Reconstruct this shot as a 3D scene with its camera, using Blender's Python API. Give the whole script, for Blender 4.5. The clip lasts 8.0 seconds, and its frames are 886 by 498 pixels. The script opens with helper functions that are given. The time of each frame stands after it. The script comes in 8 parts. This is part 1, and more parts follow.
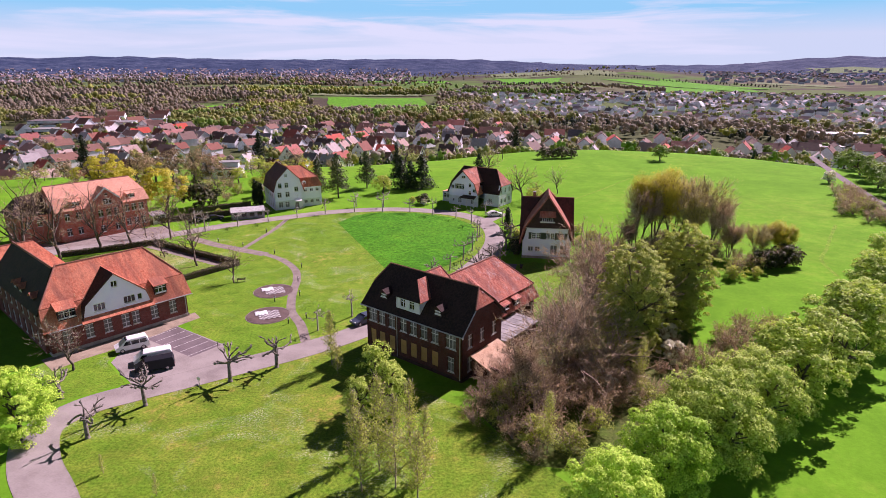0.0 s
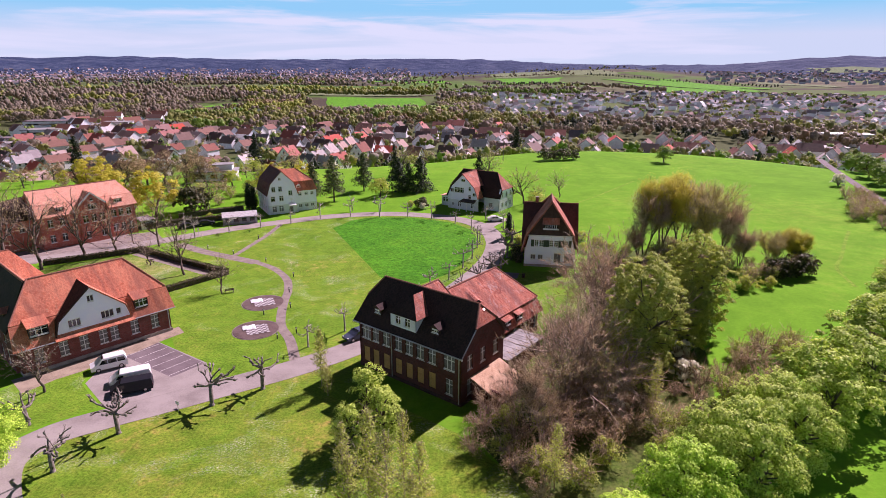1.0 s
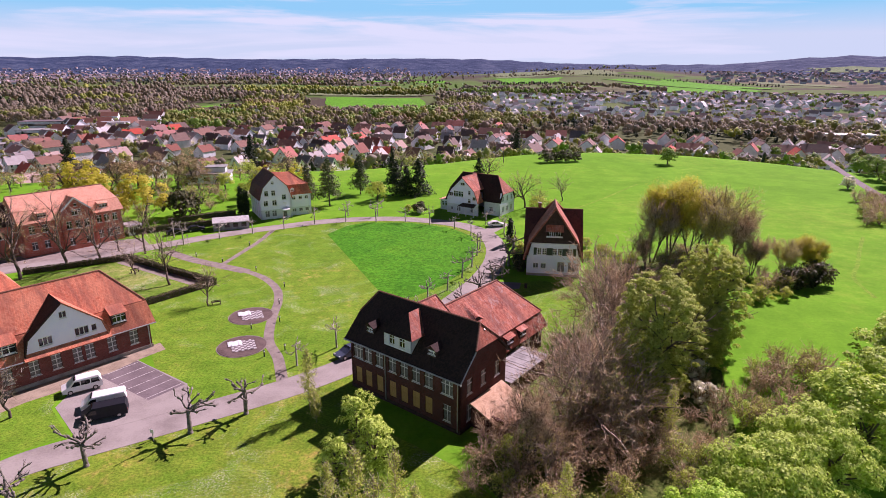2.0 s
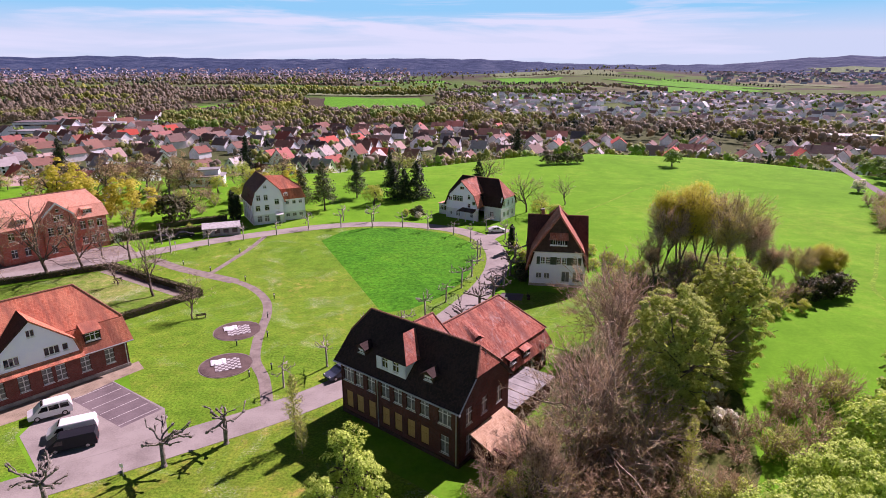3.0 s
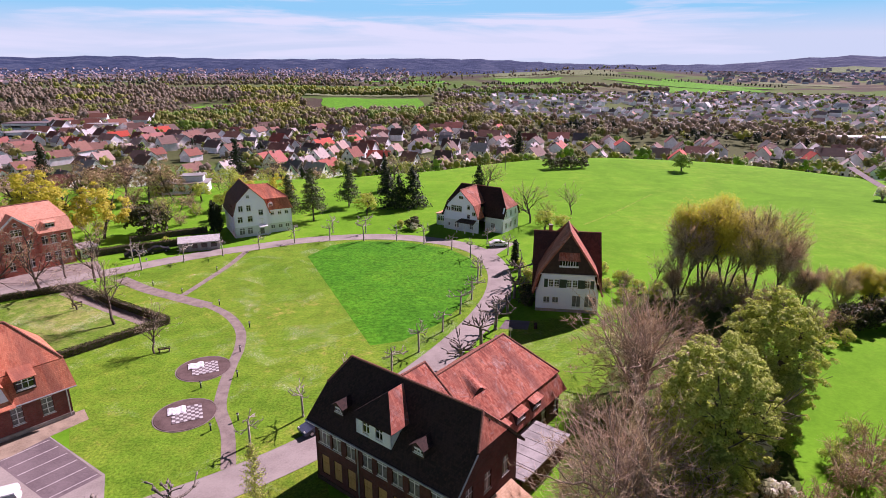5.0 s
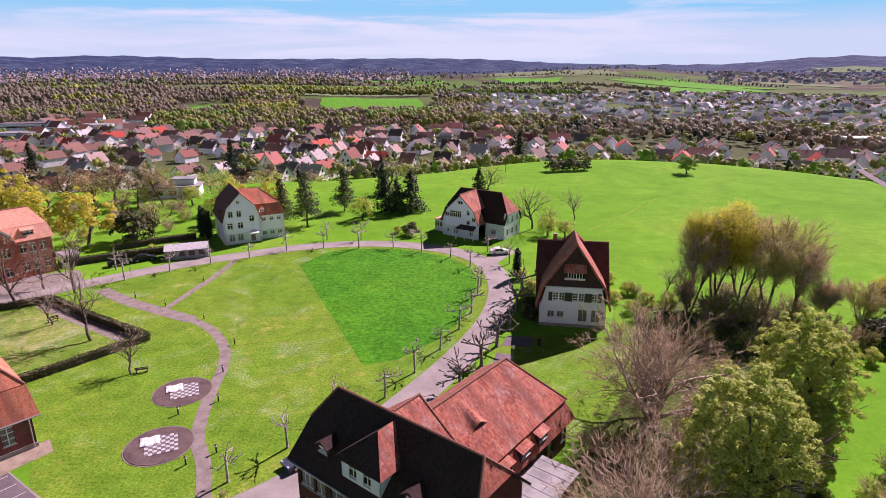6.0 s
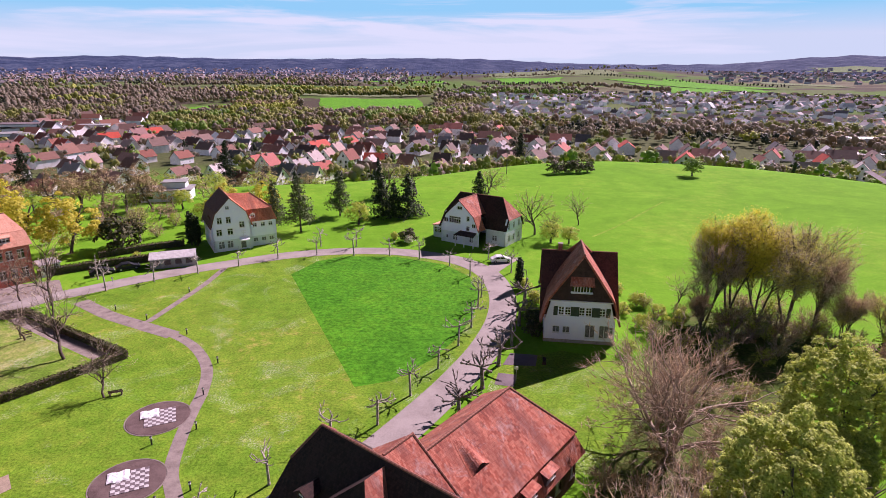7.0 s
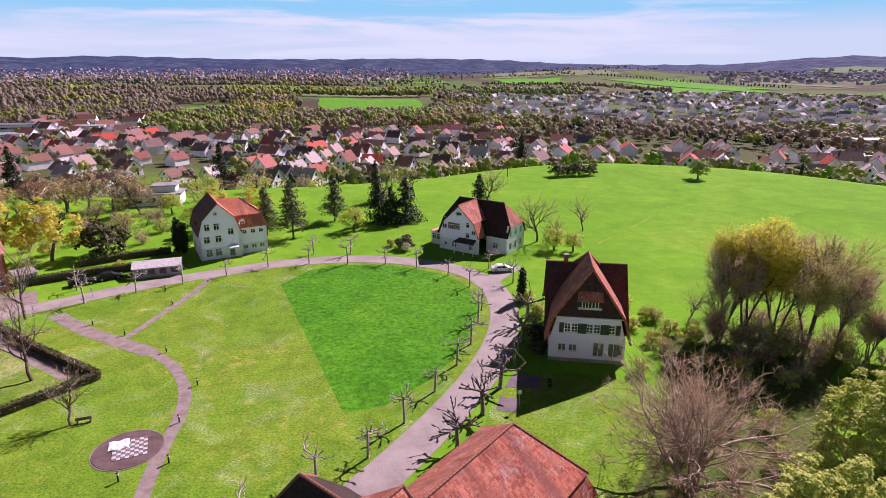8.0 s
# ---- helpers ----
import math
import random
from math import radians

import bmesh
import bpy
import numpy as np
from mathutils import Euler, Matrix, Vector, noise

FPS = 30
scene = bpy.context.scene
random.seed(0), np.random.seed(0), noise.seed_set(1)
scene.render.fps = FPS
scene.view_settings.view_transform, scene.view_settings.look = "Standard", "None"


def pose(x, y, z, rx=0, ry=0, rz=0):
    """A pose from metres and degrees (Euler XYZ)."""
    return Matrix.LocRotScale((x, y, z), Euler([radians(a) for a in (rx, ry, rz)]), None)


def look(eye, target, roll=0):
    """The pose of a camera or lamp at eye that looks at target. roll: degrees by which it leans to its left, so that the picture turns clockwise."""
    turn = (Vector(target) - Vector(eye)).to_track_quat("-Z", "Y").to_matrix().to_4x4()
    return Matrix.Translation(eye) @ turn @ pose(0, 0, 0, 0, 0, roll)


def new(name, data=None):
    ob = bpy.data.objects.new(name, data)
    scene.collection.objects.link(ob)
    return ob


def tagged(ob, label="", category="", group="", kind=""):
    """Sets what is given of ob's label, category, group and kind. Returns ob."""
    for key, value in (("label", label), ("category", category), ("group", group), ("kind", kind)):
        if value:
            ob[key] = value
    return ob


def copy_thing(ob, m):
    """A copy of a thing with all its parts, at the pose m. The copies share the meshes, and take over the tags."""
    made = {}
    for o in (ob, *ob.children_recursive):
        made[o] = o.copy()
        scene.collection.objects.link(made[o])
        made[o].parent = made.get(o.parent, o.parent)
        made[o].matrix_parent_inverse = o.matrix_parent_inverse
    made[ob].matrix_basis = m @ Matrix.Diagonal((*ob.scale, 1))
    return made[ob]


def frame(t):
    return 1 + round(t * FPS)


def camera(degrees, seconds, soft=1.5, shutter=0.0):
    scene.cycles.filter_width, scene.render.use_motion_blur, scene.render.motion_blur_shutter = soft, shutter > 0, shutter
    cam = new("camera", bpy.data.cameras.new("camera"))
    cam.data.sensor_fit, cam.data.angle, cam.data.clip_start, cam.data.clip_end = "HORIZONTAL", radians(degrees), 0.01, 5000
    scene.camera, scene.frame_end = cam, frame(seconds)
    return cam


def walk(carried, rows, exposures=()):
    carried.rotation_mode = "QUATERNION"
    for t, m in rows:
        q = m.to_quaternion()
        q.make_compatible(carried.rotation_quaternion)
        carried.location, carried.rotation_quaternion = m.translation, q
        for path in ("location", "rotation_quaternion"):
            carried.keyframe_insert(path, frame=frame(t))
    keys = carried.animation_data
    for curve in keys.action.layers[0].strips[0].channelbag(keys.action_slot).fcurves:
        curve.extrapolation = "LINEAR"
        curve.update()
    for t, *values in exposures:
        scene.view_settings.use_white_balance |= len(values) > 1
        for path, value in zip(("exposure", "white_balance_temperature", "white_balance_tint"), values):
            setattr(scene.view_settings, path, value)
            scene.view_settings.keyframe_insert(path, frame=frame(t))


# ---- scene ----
cam = camera(74.0, 8.0, soft=0.65)
PATH = [
    (0.0, pose(0.0, 0.0, 38.96, 72.85, 0, 0)),
    (1.0, pose(0.25, 5.62, 38.99, 72.83, 0, -0.015)),
    (1.5, pose(0.38, 8.45, 38.99, 72.82, 0, -0.03)),
    (3.0, pose(0.78, 17.1, 38.93, 72.81, 0, -0.065)),
    (3.5, pose(0.90, 20.07, 38.91, 72.81, 0, -0.08)),
    (4.5, pose(1.13, 26.04, 38.91, 72.82, 0, -0.115)),
    (6.0, pose(1.59, 34.98, 38.90, 72.80, 0, -0.136)),
    (6.5, pose(1.73, 37.92, 38.86, 72.80, 0, -0.145)),
    (7.0, pose(1.88, 40.94, 38.78, 72.80, 0, -0.14)),
    (8.0, pose(2.23, 47.04, 38.58, 72.83, 0, -0.144)),
]
walk(cam, PATH, [(0.0, 0.5, 6400, 56), (8.0, 0.5, 6400, 56)])

# ---- sky and sun ----
SUN_AZ, SUN_EL = 41.0, 40.0          # degrees to the right of +y, above the horizon
world = bpy.data.worlds.new("sky")
scene.world = world
world.use_nodes = True
wn, wl = world.node_tree.nodes, world.node_tree.links
wn.clear()
w_out = wn.new("ShaderNodeOutputWorld")
w_bg = wn.new("ShaderNodeBackground")
w_bg.inputs["Strength"].default_value = 0.04
w_sky = wn.new("ShaderNodeTexSky")
w_sky.sky_type, w_sky.sun_disc = "NISHITA", False
w_sky.sun_elevation, w_sky.sun_rotation = radians(SUN_EL), radians(SUN_AZ)
w_sky.air_density, w_sky.dust_density, w_sky.ozone_density = 1.0, 0.4, 2.5
w_tc = wn.new("ShaderNodeTexCoord")
w_map = wn.new("ShaderNodeMapping")
w_map.inputs["Scale"].default_value = (1.3, 0.6, 13.0)
w_map.inputs["Rotation"].default_value = (0, radians(3), 0)
w_noise = wn.new("ShaderNodeTexNoise")
w_noise.inputs["Scale"].default_value, w_noise.inputs["Detail"].default_value = 2.0, 8.0
w_noise.inputs["Roughness"].default_value, w_noise.inputs["Distortion"].default_value = 0.55, 0.6
w_ramp = wn.new("ShaderNodeValToRGB")
w_ramp.color_ramp.elements[0].position, w_ramp.color_ramp.elements[1].position = 0.47, 0.60
w_sep = wn.new("ShaderNodeSeparateXYZ")
w_up = wn.new("ShaderNodeMapRange")          # hazy white low down, blue between the cloud streaks higher up
w_up.inputs["From Min"].default_value, w_up.inputs["From Max"].default_value = 0.045, 0.085
w_blue = wn.new("ShaderNodeMix")
w_blue.data_type = "RGBA"
w_blue.inputs["A"].default_value, w_blue.inputs["B"].default_value = (8.9, 12.9, 13.6, 1), (3.7, 11.5, 13.9, 1)
w_cloud = wn.new("ShaderNodeMix")
w_cloud.data_type = "RGBA"
w_cloud.inputs["B"].default_value = (10.6, 14.0, 14.4, 1)
w_low = wn.new("ShaderNodeMapRange")         # bright veil carried above the view as added fill, thinning overhead
w_low.inputs["From Min"].default_value, w_low.inputs["From Max"].default_value = 0.16, 0.46
w_mix = wn.new("ShaderNodeMix")
w_mix.data_type = "RGBA"
wl.new(w_tc.outputs["Generated"], w_map.inputs["Vector"])
wl.new(w_map.outputs["Vector"], w_noise.inputs["Vector"])
wl.new(w_noise.outputs["Fac"], w_ramp.inputs["Fac"])
wl.new(w_tc.outputs["Generated"], w_sep.inputs["Vector"])
wl.new(w_sep.outputs["Z"], w_up.inputs["Value"])
wl.new(w_up.outputs["Result"], w_blue.inputs["Factor"])
wl.new(w_blue.outputs["Result"], w_cloud.inputs["A"])
wl.new(w_ramp.outputs["Color"], w_cloud.inputs["Factor"])
wl.new(w_sep.outputs["Z"], w_low.inputs["Value"])
wl.new(w_low.outputs["Result"], w_mix.inputs["Factor"])
wl.new(w_cloud.outputs["Result"], w_mix.inputs["A"])
w_deep = wn.new("ShaderNodeMix")             # upper sky dimmed and blued to cut the fill in shade
w_deep.data_type, w_deep.blend_type = "RGBA", "MULTIPLY"
w_deep.inputs["Factor"].default_value, w_deep.inputs["B"].default_value = 1.0, (0.13, 0.18, 0.28, 1)
wl.new(w_sky.outputs["Color"], w_deep.inputs["A"])
wl.new(w_deep.outputs["Result"], w_mix.inputs["B"])
wl.new(w_mix.outputs["Result"], w_bg.inputs["Color"])
wl.new(w_bg.outputs["Background"], w_out.inputs["Surface"])

sun_data = bpy.data.lights.new("sun", "SUN")
sun_data.energy, sun_data.angle, sun_data.color = 5.4, radians(0.55), (1.0, 0.96, 0.88)
sun = new("sun", sun_data)
sun_dir = Vector((math.sin(radians(SUN_AZ)) * math.cos(radians(SUN_EL)), math.cos(radians(SUN_AZ)) * math.cos(radians(SUN_EL)), math.sin(radians(SUN_EL))))
sun.matrix_world = look(sun_dir * 300, (0, 0, 0))

# ---- materials ----


def material(name, rough=0.8, metal=0.0):
    m = bpy.data.materials.new(name)
    m.use_nodes = True
    b = m.node_tree.nodes["Principled BSDF"]
    b.inputs["Roughness"].default_value, b.inputs["Metallic"].default_value = rough, metal
    b.inputs["Specular IOR Level"].default_value = 0.25
    return m, m.node_tree.nodes, m.node_tree.links, b


def ramp_of(nodes, links, fac, stops):
    r = nodes.new("ShaderNodeValToRGB")
    while len(r.color_ramp.elements) < len(stops):
        r.color_ramp.elements.new(0.5)
    for e, (p, c) in zip(r.color_ramp.elements, stops):
        e.position, e.color = p, (*c, 1)
    links.new(fac, r.inputs["Fac"])
    return r.outputs["Color"]


def noise_of(nodes, links, scale, detail=5.0, rough=0.6, vec=None, distort=0.0):
    n = nodes.new("ShaderNodeTexNoise")
    n.inputs["Scale"].default_value, n.inputs["Detail"].default_value = scale, detail
    n.inputs["Roughness"].default_value, n.inputs["Distortion"].default_value = rough, distort
    if vec is not None:
        links.new(vec, n.inputs["Vector"])
    return n.outputs["Fac"]


def mix_of(nodes, links, fac, a, b, mode="MIX"):
    x = nodes.new("ShaderNodeMix")
    x.data_type, x.blend_type = "RGBA", mode
    for key, v in (("Factor", fac), ("A", a), ("B", b)):
        if isinstance(v, bpy.types.NodeSocket):
            links.new(v, x.inputs[key])
        elif key == "Factor":
            x.inputs[key].default_value = v
        else:
            x.inputs[key].default_value = (*v, 1)
    return x.outputs["Result"]


def bump_of(nodes, links, bsdf, height, strength, dist):
    b = nodes.new("ShaderNodeBump")
    b.inputs["Strength"].default_value, b.inputs["Distance"].default_value = strength, dist
    links.new(height, b.inputs["Height"])
    links.new(b.outputs["Normal"], bsdf.inputs["Normal"])


def position_of(nodes):
    return nodes.new("ShaderNodeNewGeometry").outputs["Position"]


def local_of(nodes):
    return nodes.new("ShaderNodeTexCoord").outputs["Object"]


def half_of(nodes, links, value):
    h = nodes.new("ShaderNodeMath")
    h.operation = "MULTIPLY"
    h.inputs[1].default_value = 0.5
    links.new(value, h.inputs[0])
    return h.outputs[0]


def worn(name, dark, light, scale=1.5, fine=18.0, rough=0.85, bump=0.3, dist=0.01, world_space=False, metal=0.0):
    """Two scales of variation between two tones, with fine relief."""
    m, n, l, b = material(name, rough, metal)
    vec = position_of(n) if world_space else local_of(n)
    big, small = noise_of(n, l, scale, vec=vec), noise_of(n, l, fine, 6.0, 0.7, vec)
    f = n.new("ShaderNodeMath")
    f.operation = "MULTIPLY_ADD"
    l.new(big, f.inputs[0]), l.new(small, f.inputs[2])
    f.inputs[1].default_value = 1.2
    c = ramp_of(n, l, half_of(n, l, f.outputs[0]), [(0.40, dark), (0.62, light)])
    l.new(c, b.inputs["Base Color"])
    bump_of(n, l, b, small, bump, dist)
    return m


def grass(name, stops, daisy=0.0, fine=3.2):
    m, n, l, b = material(name, 0.95)
    b.inputs["Specular IOR Level"].default_value = 0.08
    vec = position_of(n)
    big, mid, small = noise_of(n, l, 0.05, 5, 0.6, vec, 0.8), noise_of(n, l, 0.6, 6, 0.7, vec), noise_of(n, l, fine, 6, 0.8, vec)
    f = n.new("ShaderNodeMath")
    f.operation = "MULTIPLY_ADD"
    l.new(big, f.inputs[0]), l.new(mid, f.inputs[2])
    f.inputs[1].default_value = 0.9
    c = ramp_of(n, l, half_of(n, l, f.outputs[0]), [(p / 2, q) for p, q in stops])
    c = mix_of(n, l, 1.0, c, ramp_of(n, l, noise_of(n, l, 0.28, 4, 0.6, vec, 0.5), [(0.35, (0.82, 0.84, 0.8)), (0.65, (1.14, 1.12, 1.12))]), "MULTIPLY")
    c = mix_of(n, l, 0.62, c, ramp_of(n, l, small, [(0.38, (0.26, 0.32, 0.24)), (0.62, (1.70, 1.64, 1.55))]), "MULTIPLY")
    if daisy:
        where = noise_of(n, l, 0.11, 4, 0.6, vec, 1.2)
        spot = noise_of(n, l, 5.0, 3, 0.8, vec)
        k = n.new("ShaderNodeMath")
        k.operation = "MULTIPLY"
        wr = ramp_of(n, l, where, [(0.53, (0, 0, 0)), (0.70, (1, 1, 1))])
        sr = ramp_of(n, l, spot, [(0.50, (0, 0, 0)), (0.68, (daisy,) * 3)])
        l.new(wr, k.inputs[0]), l.new(sr, k.inputs[1])
        c = mix_of(n, l, k.outputs[0], c, (0.74, 0.74, 0.60))
    l.new(c, b.inputs["Base Color"])
    bump_of(n, l, b, small, 0.5, 0.08)
    return m


def tiles(name, stops, moss=(0.10, 0.07, 0.05), course=0.22, pale=None, streak=None):
    """Clay roof tiles in courses, laid out by the roof's own metre coordinates."""
    m, n, l, b = material(name, 0.8)
    uv = n.new("ShaderNodeTexCoord").outputs["UV"]
    br = n.new("ShaderNodeTexBrick")
    br.inputs["Scale"].default_value = 1.0
    br.inputs["Brick Width"].default_value, br.inputs["Row Height"].default_value = 0.19, course
    br.inputs["Mortar Size"].default_value, br.inputs["Mortar Smooth"].default_value = 0.011, 0.4
    br.inputs["Color1"].default_value, br.inputs["Color2"].default_value, br.inputs["Mortar"].default_value = (0, 0, 0, 1), (1, 1, 1, 1), (0.5, 0.5, 0.5, 1)
    l.new(uv, br.inputs["Vector"])
    big = noise_of(n, l, 0.35, 6, 0.65, uv, 0.6)
    f = n.new("ShaderNodeMath")
    f.operation = "MULTIPLY_ADD"
    l.new(br.outputs["Color"], f.inputs[0]), l.new(big, f.inputs[2])
    f.inputs[1].default_value = 0.42
    c = ramp_of(n, l, f.outputs[0], [(p + 0.07, q) for p, q in stops])
    stain = noise_of(n, l, 1.1, 7, 0.72, uv, 0.4)
    c = mix_of(n, l, ramp_of(n, l, stain, [(0.52, (0, 0, 0)), (0.75, (0.8, 0.8, 0.8))]), c, moss)
    if pale:
        lich = noise_of(n, l, 0.55, 8, 0.78, uv, 0.9)
        c = mix_of(n, l, ramp_of(n, l, lich, [(0.53, (0, 0, 0)), (0.68, (0.75, 0.75, 0.75))]), c, pale)
    if streak:
        mp = n.new("ShaderNodeMapping")
        mp.inputs["Scale"].default_value = (0.55, 0.09, 1.0)
        l.new(uv, mp.inputs["Vector"])
        run = noise_of(n, l, 1.0, 5, 0.6, mp.outputs["Vector"], 0.3)
        c = mix_of(n, l, ramp_of(n, l, run, [(0.45, (0, 0, 0)), (0.64, (0.8, 0.8, 0.8))]), c, streak)
    c = mix_of(n, l, 1.0, c, ramp_of(n, l, br.outputs["Fac"], [(0.0, (1.03, 1.03, 1.03)), (1.0, (0.60, 0.53, 0.50))]), "MULTIPLY")
    l.new(c, b.inputs["Base Color"])
    wave = n.new("ShaderNodeTexWave")
    wave.bands_direction, wave.wave_profile = "Y", "SAW"
    wave.inputs["Scale"].default_value = 1.0 / course / 3.1416 * 0.5 * 6.2832 / 2
    l.new(uv, wave.inputs["Vector"])
    bump_of(n, l, b, wave.outputs["Fac"], 0.6, 0.03)
    return m


def bricks(name, c1, c2, mortar):
    m, n, l, b = material(name, 0.9)
    uv = n.new("ShaderNodeTexCoord").outputs["UV"]
    br = n.new("ShaderNodeTexBrick")
    br.inputs["Scale"].default_value = 1.0
    br.inputs["Brick Width"].default_value, br.inputs["Row Height"].default_value = 0.25, 0.077
    br.inputs["Mortar Size"].default_value, br.inputs["Mortar Smooth"].default_value = 0.009, 0.4
    br.inputs["Color1"].default_value, br.inputs["Color2"].default_value, br.inputs["Mortar"].default_value = (*c1, 1), (*c2, 1), (*mortar, 1)
    l.new(uv, br.inputs["Vector"])
    big = noise_of(n, l, 0.7, 6, 0.7, uv)
    c = mix_of(n, l, 0.7, br.outputs["Color"], ramp_of(n, l, big, [(0.3, (0.55, 0.5, 0.5)), (0.7, (1.25, 1.2, 1.15))]), "MULTIPLY")
    l.new(c, b.inputs["Base Color"])
    bump_of(n, l, b, br.outputs["Fac"], -0.4, 0.01)
    return m


def leafy(name, stops, trans=0.35):
    m, n, l, b = material(name, 0.6)
    b.inputs["Specular IOR Level"].default_value = 0.2
    g = n.new("ShaderNodeNewGeometry")
    ob = n.new("ShaderNodeObjectInfo")
    f = n.new("ShaderNodeMath")
    f.operation = "MULTIPLY_ADD"
    l.new(ob.outputs["Random"], f.inputs[0]), l.new(g.outputs["Random Per Island"], f.inputs[2])
    f.inputs[1].default_value = 0.35
    c = ramp_of(n, l, f.outputs[0], stops)
    l.new(c, b.inputs["Base Color"])
    t = n.new("ShaderNodeBsdfTranslucent")
    l.new(mix_of(n, l, 1.0, c, (1.25, 1.25, 0.85), "MULTIPLY"), t.inputs["Color"])
    x = n.new("ShaderNodeMixShader")
    x.inputs["Fac"].default_value = trans
    l.new(b.outputs["BSDF"], x.inputs[1]), l.new(t.outputs["BSDF"], x.inputs[2])
    l.new(x.outputs["Shader"], n["Material Output"].inputs["Surface"])
    return m


def varied(name, stops, rough=0.8, scale=0.6):
    """One tone a thing, by its own random number, with stains."""
    m, n, l, b = material(name, rough)
    ob = n.new("ShaderNodeObjectInfo")
    c = ramp_of(n, l, ob.outputs["Random"], stops)
    s = noise_of(n, l, scale, 6, 0.7, local_of(n))
    c = mix_of(n, l, 0.6, c, ramp_of(n, l, s, [(0.3, (0.7, 0.68, 0.66)), (0.7, (1.15, 1.15, 1.15))]), "MULTIPLY")
    l.new(c, b.inputs["Base Color"])
    return m


M = {}
M["meadow"] = grass("meadow", [(0.55, (0.090, 0.245, 0.012)), (0.85, (0.108, 0.275, 0.015)), (1.2, (0.145, 0.305, 0.025))])
M["lawn"] = grass("lawn", [(0.55, (0.080, 0.210, 0.012)), (0.85, (0.112, 0.250, 0.016)), (1.08, (0.160, 0.275, 0.024)), (1.3, (0.37, 0.32, 0.09))], daisy=0.85)
M["lawn_daisy"] = grass("daisy_lawn", [(0.55, (0.090, 0.210, 0.015)), (0.9, (0.135, 0.25, 0.03)), (1.15, (0.30, 0.32, 0.11)), (1.35, (0.46, 0.42, 0.24))], daisy=0.95)
M["lawn_rough"] = grass("rough_lawn", [(0.55, (0.078, 0.195, 0.013)), (0.85, (0.112, 0.228, 0.016)), (1.08, (0.17, 0.25, 0.026)), (1.3, (0.38, 0.28, 0.08))], daisy=0.9)
M["tall_grass"] = grass("tall_grass", [(0.55, (0.024, 0.155, 0.005)), (0.9, (0.042, 0.225, 0.007)), (1.2, (0.070, 0.26, 0.009)), (1.5, (0.20, 0.25, 0.04))], fine=1.3)
M["dry_grass"] = grass("dry_grass", [(0.55, (0.11, 0.28, 0.015)), (0.9, (0.15, 0.31, 0.02)), (1.2, (0.21, 0.33, 0.035))])
M["asphalt"] = worn("pale_asphalt", (0.215, 0.188, 0.170), (0.335, 0.302, 0.275), 0.25, 6.0, 0.9, 0.2, 0.01, True)
M["tarmac"] = worn("dark_tarmac", (0.11, 0.088, 0.092), (0.19, 0.155, 0.16), 0.3, 6.0, 0.9, 0.2, 0.01, True)
M["gravel"] = worn("gravel", (0.155, 0.125, 0.11), (0.29, 0.245, 0.215), 0.8, 14.0, 0.95, 0.4, 0.02, True)
M["kerb"] = worn("kerb_stone", (0.20, 0.18, 0.155), (0.30, 0.27, 0.24), 1.0, 15.0)
M["paint"] = worn("road_paint", (0.38, 0.36, 0.34), (0.62, 0.60, 0.57), 2.0, 20.0)
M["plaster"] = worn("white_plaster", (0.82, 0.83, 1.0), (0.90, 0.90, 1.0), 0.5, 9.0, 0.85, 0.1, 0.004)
M["plaster_low"] = worn("grey_plaster", (0.60, 0.63, 0.68), (0.76, 0.78, 0.82), 0.5, 9.0, 0.85, 0.1, 0.004)
M["plinth"] = worn("plinth_stone", (0.22, 0.19, 0.17), (0.40, 0.36, 0.32), 0.9, 12.0)
M["brick_dark"] = bricks("dark_brick", (0.09, 0.028, 0.026), (0.15, 0.042, 0.036), (0.12, 0.085, 0.08))
M["brick_wine"] = bricks("wine_red_brick", (0.17, 0.045, 0.042), (0.25, 0.068, 0.058), (0.20, 0.12, 0.105))
M["brick_red"] = bricks("red_brick", (0.46, 0.10, 0.062), (0.58, 0.15, 0.095), (0.50, 0.34, 0.29))
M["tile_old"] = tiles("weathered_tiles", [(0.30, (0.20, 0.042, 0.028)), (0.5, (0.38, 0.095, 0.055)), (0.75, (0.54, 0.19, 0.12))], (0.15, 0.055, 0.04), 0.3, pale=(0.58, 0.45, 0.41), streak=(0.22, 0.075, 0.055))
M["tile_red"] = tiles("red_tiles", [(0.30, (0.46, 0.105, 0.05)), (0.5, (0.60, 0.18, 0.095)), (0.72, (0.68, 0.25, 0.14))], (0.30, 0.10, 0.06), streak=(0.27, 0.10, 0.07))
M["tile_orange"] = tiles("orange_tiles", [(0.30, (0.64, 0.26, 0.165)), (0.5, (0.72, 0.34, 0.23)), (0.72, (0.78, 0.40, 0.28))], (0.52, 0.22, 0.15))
# brown roof tiles, also the shaded copy of the gambrel's red
M["tile_brown_shade"] = tiles("brown_shade_tiles", [(0.30, (0.070, 0.030, 0.026)), (0.5, (0.105, 0.042, 0.035)), (0.72, (0.15, 0.058, 0.045))], (0.05, 0.03, 0.025))
# near-black tile copy: shade painted in for slopes turned from the sun
M["tile_shaded"] = tiles("shaded_tiles", [(0.30, (0.022, 0.013, 0.012)), (0.5, (0.034, 0.019, 0.017)), (0.72, (0.055, 0.028, 0.024))], (0.02, 0.018, 0.014))
M["tile_faded"] = tiles("faded_tiles", [(0.30, (0.40, 0.23, 0.135)), (0.5, (0.52, 0.32, 0.19)), (0.75, (0.60, 0.41, 0.27))], (0.26, 0.15, 0.085))
